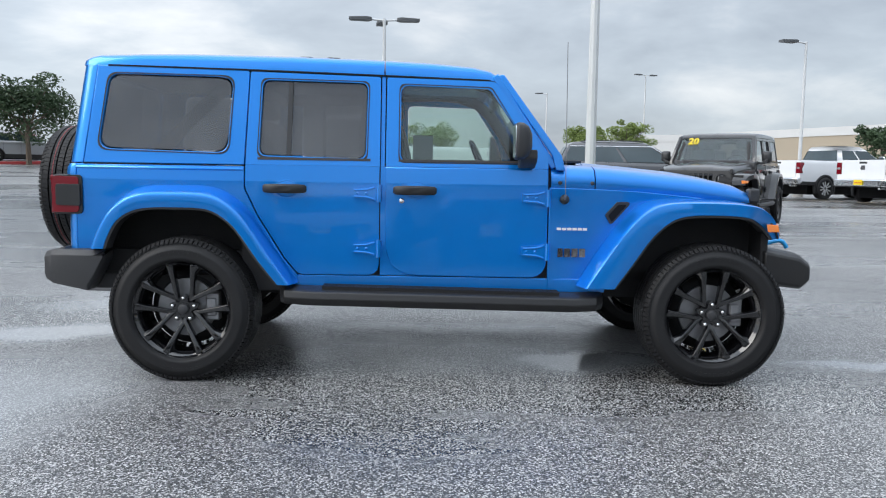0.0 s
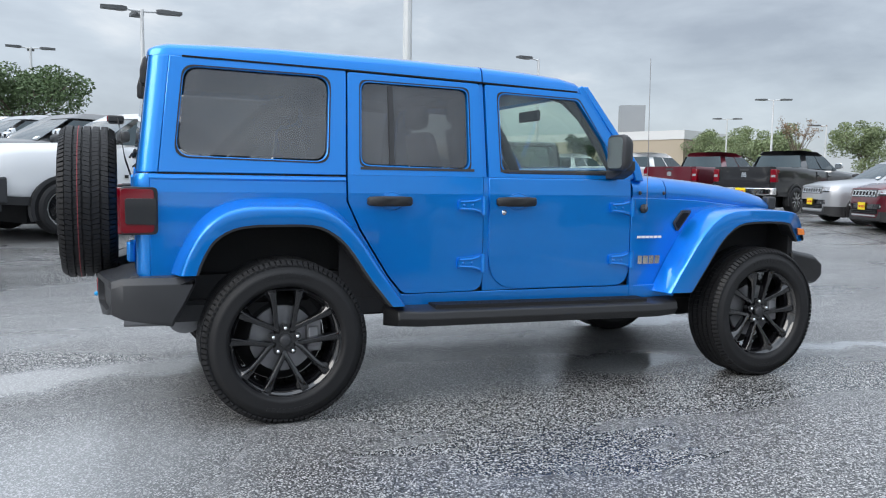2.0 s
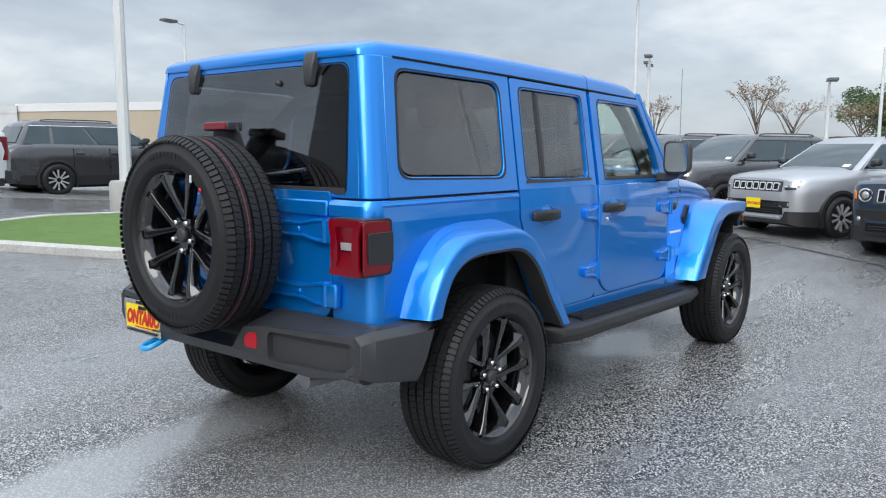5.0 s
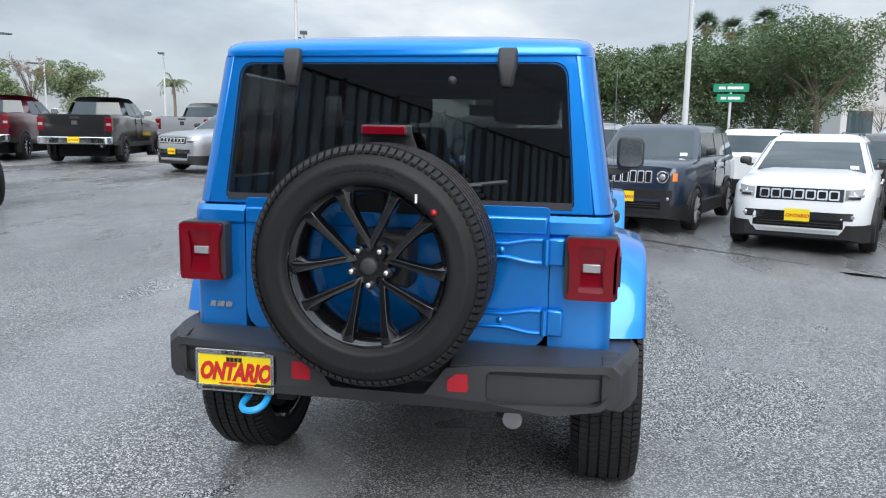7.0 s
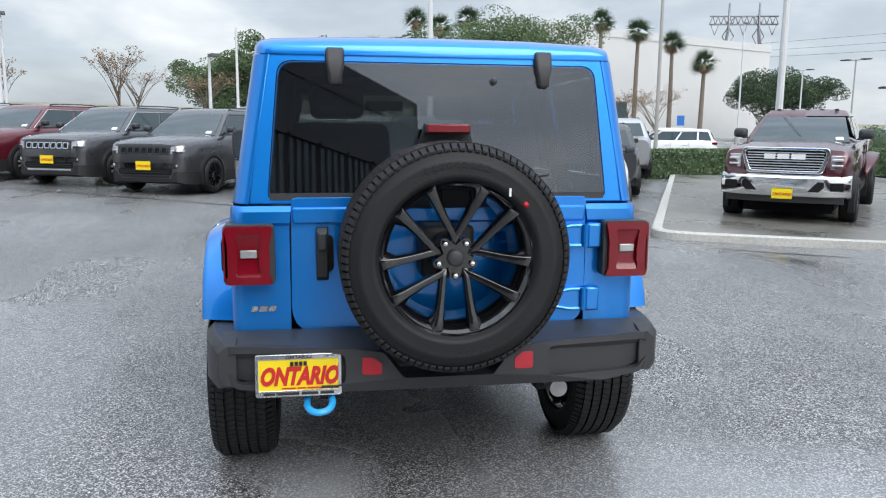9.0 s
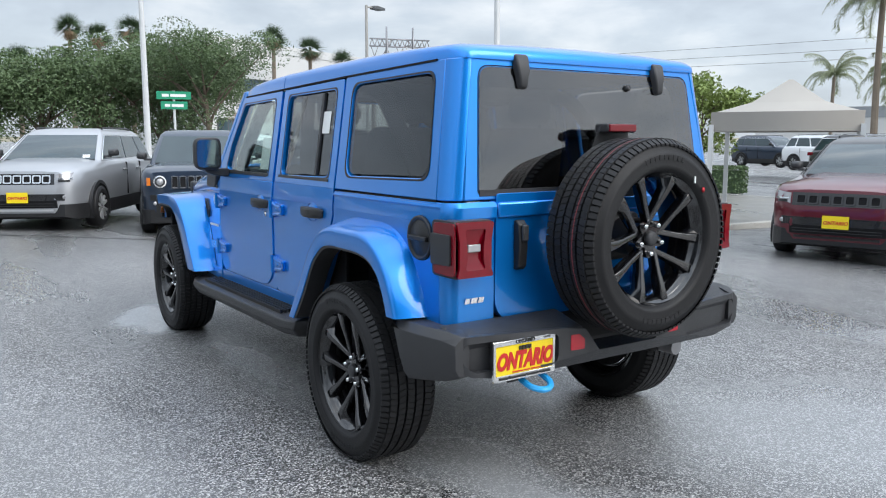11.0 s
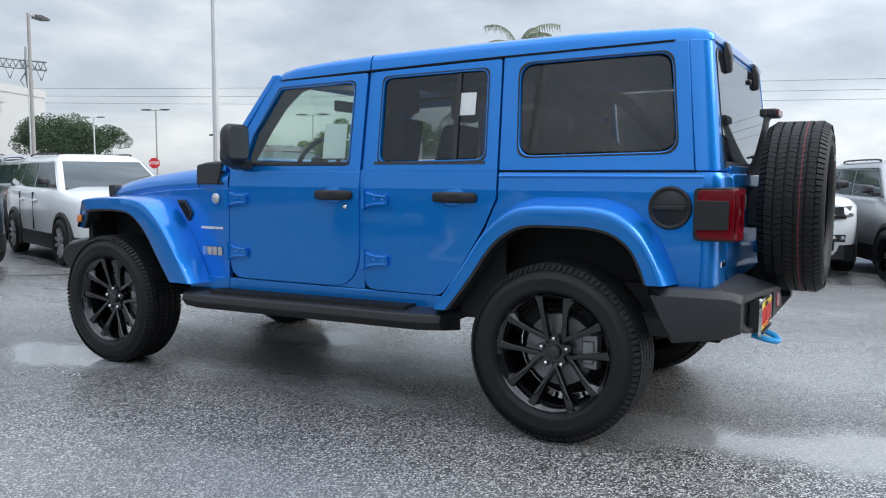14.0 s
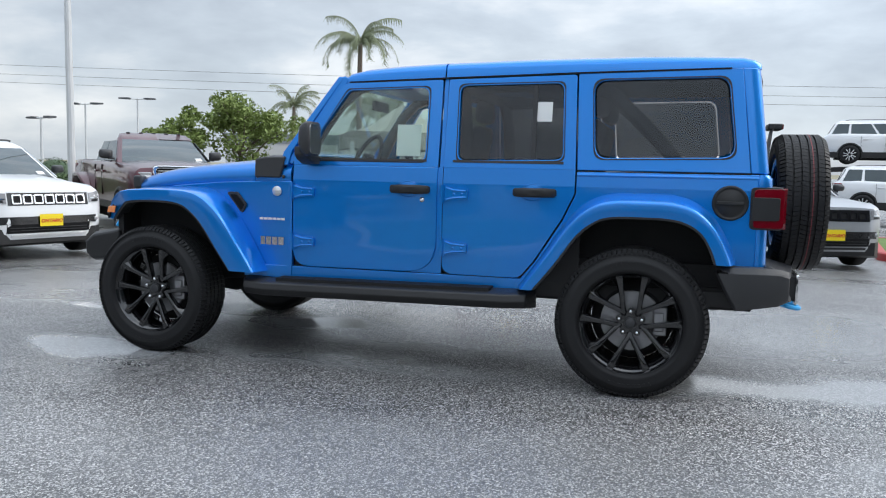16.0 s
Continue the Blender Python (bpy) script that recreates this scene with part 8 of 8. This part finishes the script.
def fan_palm(x, y, h, seed):
    rnd = random.Random(seed)
    t = thing("fan_palm", "tall fan palm with slim trunk and dry skirt", "palm tree", "palms", pose(x, y, ground_z(x, y)))
    bm = bmesh.new()
    lean_ = rnd.uniform(-0.3, 0.3)
    tube(bm, smooth_path([V(0, 0, -0.2), V(lean_ * 0.4, 0, h * 0.5), V(lean_, 0, h)], 4), 0.27, 9, 0.17)
    part("trunk", bm, "palmbark", t)
    for nm, mat, cnt, lo, hi, ln in (("fronds", "leafdark", 44, -35, 85, 1.75), ("dry_skirt", "leafdry", 30, -86, -35, 1.25)):
        verts, faces = [], []
        for k in range(cnt):
            a = rnd.uniform(0, 2 * math.pi)
            e = radians(rnd.uniform(lo, hi))
            d = V(math.cos(a) * math.cos(e), math.sin(a) * math.cos(e), math.sin(e))
            n = V(-math.sin(a), math.cos(a), 0)
            n = Matrix.Rotation(rnd.uniform(-1.2, 1.2), 3, d) @ n
            u = d.cross(n)
            c = V(lean_, 0, h) + d * ln * 0.30
            i = len(verts)
            verts += [V(lean_, 0, h) - n * 0.03, V(lean_, 0, h) + n * 0.03, c]
            faces.append((i, i + 1, i + 2))
            for b in range(9):
                s = radians(-52 + 13 * b)
                tip = c + (d * math.cos(s) + n * math.sin(s)) * ln * rnd.uniform(0.55, 0.78) - V(0, 0, 0.10 * ln)
                w = (n * math.cos(s) - d * math.sin(s)) * 0.075
                i = len(verts)
                verts += [c - w * 0.6, c + w * 0.6, tip + u * 0.02]
                faces.append((i, i + 1, i + 2))
        mesh_part(nm, verts, faces, mat, t)


for k, (x, y, h) in enumerate(((73.3, -28.6, 11.7), (72.4, -32.2, 10.8), (73.9, -36.8, 10.0), (70.0, -38.3, 7.8), (78.1, -10.4, 11.7), (77.8, -12.9, 11.1), (77.3, -15.6, 11.9), (79.0, -6.0, 8.6))):
    fan_palm(x, y, h, 200 + k)


def feather_palm(x, y, h, seed, ln=3.4, r=0.2):
    rnd = random.Random(seed)
    t = thing("feather_palm", "queen palm with arching feathery fronds", "palm tree", "palms", pose(x, y, ground_z(x, y)))
    bm = bmesh.new()
    tube(bm, smooth_path([V(0, 0, -0.2), V(0.1, 0, h * 0.5), V(0.05, 0.05, h)], 4), r, 9, r * 0.7)
    part("trunk", bm, "palmbark", t)
    verts, faces = [], []
    for k in range(24):
        a = 2 * math.pi * k / 24 + rnd.uniform(-0.2, 0.2)
        e = radians(rnd.uniform(24, 86))
        d = V(math.cos(a), math.sin(a), 0)
        side = V(-math.sin(a), math.cos(a), 0)
        L = ln * rnd.uniform(0.8, 1.1)
        prev = V(0.05, 0.05, h)
        ang = e
        for j in range(22):
            nxt = prev + (d * math.cos(ang) + V(0, 0, math.sin(ang))) * L / 22
            ang -= radians(5.4 + 2.2 * (1 - e))
            i = len(verts)
            verts += [prev - side * 0.02, prev + side * 0.02, nxt + side * 0.015, nxt - side * 0.015]
            faces.append((i, i + 1, i + 2, i + 3))
            if j > 1:
                for s in (-1, 1):
                    for q in range(4):
                        tip = prev + side * s * L * 0.11 * rnd.uniform(0.5, 1.1) + d * 0.13 - V(0, 0, rnd.uniform(0.18, 0.50))
                        b0 = prev.lerp(nxt, q * 0.25)
                        i = len(verts)
                        verts += [b0, b0 + (nxt - prev).normalized() * 0.028, tip]
                        faces.append((i, i + 1, i + 2))
            prev = nxt
    mesh_part("fronds", verts, faces, "frond", t)


for k, (x, y, h, ln) in enumerate(((14.15, -33.2, 8.1, 2.8), (13.7, -34.7, 4.6, 2.2), (14.7, -37.6, 5.0, 2.4), (30.5, -57.7, 7.0, 3.2), (8.85, -38.4, 4.4, 2.5), (8.3, -38.6, 4.4, 2.3), (6.9, -36.8, 5.5, 2.7), (7.8, -55.0, 4.4, 2.0))):
    feather_palm(x, y, h, 300 + k, ln, 0.17)
feather_palm(80.0, 48.0, 5.4, 320, 2.2, 0.2)
feather_palm(46.0, 42.0, 3.0, 321, 2.0, 0.2)

# ---- buildings ----
# the showroom that the rear glass mirrors stands behind the camera's way


def far_building(name, label, corners, h, wall, band=None, windows=(), parapet=0.4):
    """Four-sided block on its corners; windows: (edge, from, to, low, high)."""
    z = min(lot_plane(*c) for c in corners) - 0.5
    b = thing(name, label, "building", "", pose(0, 0, 0))
    bm = bmesh.new()
    plate(bm, corners, [], lambda u, v, d: V(u, v, z + h - d), h)
    part("wall", bm, wall, b)
    bm = bmesh.new()
    cx, cy = sum(c[0] for c in corners) / 4, sum(c[1] for c in corners) / 4
    big = [(cx + (x - cx) * 1.006, cy + (y - cy) * 1.006) for x, y in corners]
    small = [(cx + (x - cx) * 0.985, cy + (y - cy) * 0.985) for x, y in corners]
    plate(bm, big, [small], lambda u, v, d: V(u, v, z + h + parapet - d), parapet + 0.5)
    part("parapet", bm, band or wall, b)
    for e, a0, a1, z0, z1 in windows:
        p, q = Vector(corners[e]), Vector(corners[(e + 1) % 4])
        t = (q - p).normalized()
        n = Vector((t.y, -t.x))
        if n.dot(Vector((cx, cy)) - p) > 0:
            n = -n
        A, B = p.lerp(q, a0), p.lerp(q, a1)
        bm = bmesh.new()
        loft(bm, [[V(*(c + n * o), zz) for zz, o in ((z0, -0.05), (z0, 0.06), (z1, 0.06), (z1, -0.05))] for c in (A, B)])
        w = part("window", bm, "windowfar", b)
        bm = bmesh.new()
        for zz in (z0 - 0.08, z1):
            loft(bm, [[V(*(c + n * o), zz + k) for k, o in ((0, -0.05), (0, 0.14), (0.08, 0.14), (0.08, -0.05))] for c in (A, B)])
        for j in range(5):
            c = A.lerp(B, j / 4)
            box(bm, c.x - 0.05, c.x + 0.05, c.y - 0.1, c.y + 0.1, z0, z1)
        part("window_frame", bm, "walldark", w)
    return b


far_building("office_building", "white two-storey stucco office building behind palms", [(74.8, -22.5), (92, -58.9), (121.9, -58), (110.6, -16.3)], 12.0, "wallwhite", None, ((0, 0.115, 0.225, 5.5, 7.8), (0, 0.02, 0.085, 0.6, 3.6), (0, 0.255, 0.335, 2.0, 3.9)))
far_building("warehouse", "long beige warehouse with white roof band", [(49.6, 59.4), (60.8, 63.8), (78.0, 100.0), (36.1, 92.5)], 6.1, "wallbeige", "wallwhite", ((1, 0.05, 0.10, 0.5, 3.0), (3, 0.90, 0.93, 2.2, 3.4)))
far_building("showroom", "white flat-roofed showroom front beside warehouse", [(20.0, 100.0), (35.9, 92.2), (41, 105.5), (26.0, 114.3)], 5.9, "wallwhite")
b = far_building("roof_sign_tower", "grey sign tower on the warehouse roof", [(49.0, 69.5), (51.2, 68.0), (51.9, 69.4), (49.7, 70.9)], 9.3, "wallgrey", None)
far_building("dealership", "grey and white car dealership with dark fascia", [(6.5, -71.5), (38.0, -58.7), (43.0, -74.0), (9.9, -87.0)], 4.75, "wallwhite", "wallgrey", ((0, 0.05, 0.2, 0.3, 2.6), (0, 0.26, 0.36, 0.3, 2.6)))
far_building("dealership_tower", "dark grey dealership sign tower", [(23.4, -63.9), (25.5, -63.0), (26.2, -64.6), (24.1, -65.5)], 5.85, "wallgrey", None)
bm = bmesh.new()
lathe(bm, [(0.0, 0.05), (0.55, 0.05), (0.6, 0.0), (0.0, 0.0)], 24)
bmesh.ops.scale(bm, vec=(1, 1, 0.6), verts=bm.verts)
tagged(part("sign_disc", bm, "flagblue", None, "", pose(24.42, -63.38, 4.0, 0, 0, 23), solid=False), "dark blue oval sign disc on dealership tower", "sign")
bm = bmesh.new()
for k in range(9):
    box(bm, 18.6 + k * 0.47, 18.98 + k * 0.47, -66.25 + k * 0.14, -65.9 + k * 0.14, 3.1, 3.65)
tagged(part("wall_lettering", bm, "walldark"), "dark wall lettering drawn as bars", "sign")


def build_tent():
    cx, cy, w, d, h = 4.05, -11.0, 1.2, 1.2, 1.95
    t = thing("canopy_tent", "pale canvas pop-up canopy tent on white posts", "tent", "", pose(cx, cy, ground_z(cx, cy), 0, 0, 30))
    for sx in (-1, 1):
        for sy in (-1, 1):
            bm = bmesh.new()
            box(bm, sx * w - 0.04, sx * w + 0.04, sy * d - 0.04, sy * d + 0.04, 0, h)
            part("tent_post", bm, "polemetal", t)
    bm = bmesh.new()
    apex = V(0, 0, h + 0.85)
    c = [V(-w, -d, h + 0.2), V(w, -d, h + 0.2), V(w, d, h + 0.2), V(-w, d, h + 0.2)]
    loft(bm, [c, [p.lerp(apex, 0.5) - V(0, 0, 0.12) for p in c], [p.lerp(apex, 0.97) for p in c]])
    part("tent_roof", bm, "canvas", t)
    bm = bmesh.new()
    o = [V(p.x * 1.01, p.y * 1.01, 0) for p in c]
    loft(bm, [[p + V(0, 0, h - 0.12) for p in o], [p + V(0, 0, h + 0.22) for p in o]], caps=False)
    part("tent_valance", bm, "canvas", t, solid=False)


build_tent()
far_building("showroom", "dark glazed dealership showroom behind the lot", [(-23.5, -2.8), (-9.5, 6.4), (-14.5, 14.0), (-28.5, 4.8)], 8.0, "walldark", "walldark", tuple((0, 0.03 + 0.08 * k, 0.03 + 0.08 * k + 0.074, 0.4, 5.2) for k in range(12)))

# power pylon and lines


def build_pylon(x, y, h, w, heading):
    p = thing("power_pylon", "distant steel lattice power pylon", "pylon", "", pose(x, y, 0, 0, 0, heading))
    bm = bmesh.new()
    for s in (-1, 1):
        for q in (-1, 1):
            tube(bm, [(s * 2.2 + s * w * 0.22, q * 1.6, 0), (s * w * 0.22, q * 0.3, h * 0.8), (s * w * 0.22, 0, h)], 0.13, 4)
        for k in range(6):
            z0, z1 = h * 0.15 * k, h * 0.15 * (k + 1)
            tube(bm, [(s * w * 0.22 - 0.8, 0, z0), (s * w * 0.22 + 0.8, 0, z1)], 0.08, 4)
            tube(bm, [(s * w * 0.22 + 0.8, 0, z0), (s * w * 0.22 - 0.8, 0, z1)], 0.08, 4)
    for z in (h * 0.84, h * 0.90):
        tube(bm, [(-w / 2, 0, z), (w / 2, 0, z)], 0.12, 4)
    for k in range(12):
        xx = -w / 2 + w * k / 12
        tube(bm, [(xx, 0, h * 0.84), (xx + w / 24, 0, h * 0.90)], 0.07, 4)
        tube(bm, [(xx + w / 24, 0, h * 0.90), (xx + w / 12, 0, h * 0.84)], 0.07, 4)
    for xx in (-w * 0.42, 0, w * 0.42):
        tube(bm, [(xx - w * 0.06, 0, h * 0.84), (xx, 0, h * 0.76)], 0.06, 4)
        tube(bm, [(xx + w * 0.06, 0, h * 0.84), (xx, 0, h * 0.76)], 0.06, 4)
    part("lattice", bm, "steel", p, solid=False)
    return p


build_pylon(102, -60.6, 18.6, 9.5, 75)
for k, dz in enumerate((0, 0.9, 1.9)):
    bm = bmesh.new()
    tube(bm, [(102 - 150 * t, -60.6 - 34 * t + 8 * t * (1 - t), 10.9 + dz - 3.6 * t * (1 - t) - 2.0 * t) for t in [j / 16 for j in range(17)]], 0.018, 4)
    tagged(part("power_line", bm, "wire"), "thin dark overhead power line", "power line", "power lines")

# signs
sg = thing("street_sign", "green street name sign on a steel post", "street sign", "", pose(22.6, -4.85, 0, 0, 0, 170))
bm = bmesh.new()
tube(bm, [(0, 0, 0), (0, 0, 3.1)], 0.04, 8)
part("post", bm, "polemetal", sg)
for z, w in ((2.95, 1.1), (2.62, 0.85)):
    bm = bmesh.new()
    box(bm, 0.03, 0.06, -w / 2, w / 2, z - 0.13, z + 0.13)
    pl = part("sign_plate", bm, "green", sg)
    bars("sign_text", pl, pose(0.064, 0, z - 0.05, 0, 0, 90), [w * 0.2, w * 0.45], 0.09, "whiteink", 0.05)
st = thing("stop_sign", "red octagonal stop sign on a post", "stop sign", "", pose(39, -31.1, 0, 0, 0, 138))
bm = bmesh.new()
tube(bm, [(0, 0, 0), (0, 0, 2.3)], 0.035, 8)
part("post", bm, "polemetal", st)
bm = bmesh.new()
octa = [(0.36 * math.cos(radians(22.5 + 45 * k)), 1.95 + 0.36 * math.sin(radians(22.5 + 45 * k))) for k in range(8)]
plate(bm, octa, [], lambda u, v, d: V(0.06 - d, u, v), 0.02)
pl = part("sign_plate", bm, "stopred", st)
lettering("sign_word", "STOP", 0.26, "whiteink", pl, pose(0.064, 0, 1.95) @ pose(0, 0, 0, 90, 0, 90), 0.001, 0, 0.006)
ps = thing("parking_sign", "blue parking sign on a post", "sign", "", pose(36.6, -19.9, 0, 0, 0, 160))
bm = bmesh.new()
box(bm, -0.02, 0.02, -0.2, 0.2, 1.45, 2.0)
part("sign_plate", bm, "blue_sign", ps)
bm = bmesh.new()
tube(bm, [(0, 0, 0), (0, 0, 1.4)], 0.05, 6)
part("post", bm, "polemetal", ps)

# flag on a distant mast
fx, fy = -7.3, 21.4
fl = thing("flag", "striped red and white flag hanging limp on a mast", "flag", "", pose(fx, fy, ground_z(fx, fy), 0, 0, 10))
bm = bmesh.new()
tube(bm, [(0, 0, 0), (0, 0, 3.55)], 0.035, 8, 0.02)
part("mast", bm, "polemetal", fl)


def limp(u, v):
    """A fold of the hanging cloth: u from the mast, v down."""
    return V(-0.03 - 0.42 * u * (0.35 + 0.65 * v), 0.07 * math.sin(9 * u) * (0.4 + v), 3.5 - 1.25 * v - 0.22 * u)


for k in range(7):
    bm = bmesh.new()
    loft(bm, [[limp(u, k / 7), limp(u, (k + 1) / 7)] for u in [j / 10 for j in range(11)]], closed=False)
    part("stripe", bm, "flagred" if k % 2 == 0 else "whiteink", fl, solid=False)
bm = bmesh.new()
loft(bm, [[limp(u, 0.0) + V(0, -0.012, 0.005), limp(u, 0.5) + V(0, -0.012, 0)] for u in [j * 0.055 for j in range(11)]], closed=False)
part("canton", bm, "flagblue", fl, solid=False)

# car carrier with a white suv on its ramp
cr = thing("car_carrier", "dark steel car carrier ramp", "trailer", "", pose(-9.5, -29.0, 0, 0, 0, 172))
bm = bmesh.new()
loft(bm, [[V(x, y, z), V(x, y, z + 0.18), V(x, -y, z + 0.18), V(x, -y, z)] for x, y, z in ((-3.2, 1.1, 1.35), (3.2, 1.1, 1.75))])
part("ramp_deck", bm, "under", cr)
for x in (-2.8, 0.0, 2.8):
    for s in (-1, 1):
        bm = bmesh.new()
        box(bm, x - 0.07, x + 0.07, s * 1.1 - 0.05, s * 1.1 + 0.05, 0.0, 1.6)
        part("ramp_post", bm, "under", cr)
build_car("loaded_suv", "white large suv standing on a car carrier", "suv", "mid", "white", (-9.5, -29.0, 1.74), 172, plate_on=False)
build_car("parked_car", "white low car under the carrier", "car", "compact", "white", (-9.0, -24.0, 0.0), 172, plate_on=False)

# distant dry hills close the horizon


def build_hills():
    bm = bmesh.new()
    rows = []
    for k in range(121):
        a = 2 * math.pi * k / 120
        h = 3 + 22 * max(0.0, noise.noise(V(math.cos(a) * 2.3, math.sin(a) * 2.3, 0.3)) + 0.25) * (1.0 if -0.4 < ((a + math.pi) % (2 * math.pi)) - math.pi < 1.3 else 0.3) * (0.35 + 0.65 * (0.1 < (a % (2 * math.pi)) < 0.5))
        c = V(math.cos(a), math.sin(a), 0)
        rows.append([c * 850 + V(0, 0, -2), c * 950 + V(0, 0, h * 0.7), c * 1100 + V(0, 0, h), c * 1300 + V(0, 0, -2)])
    loft(bm, rows, closed=False)
    tagged(part("distant_hills", bm, "hill", solid=False, sharp=180), "low dry grassy hills on the horizon", "hills", kind="structure")


build_hills()
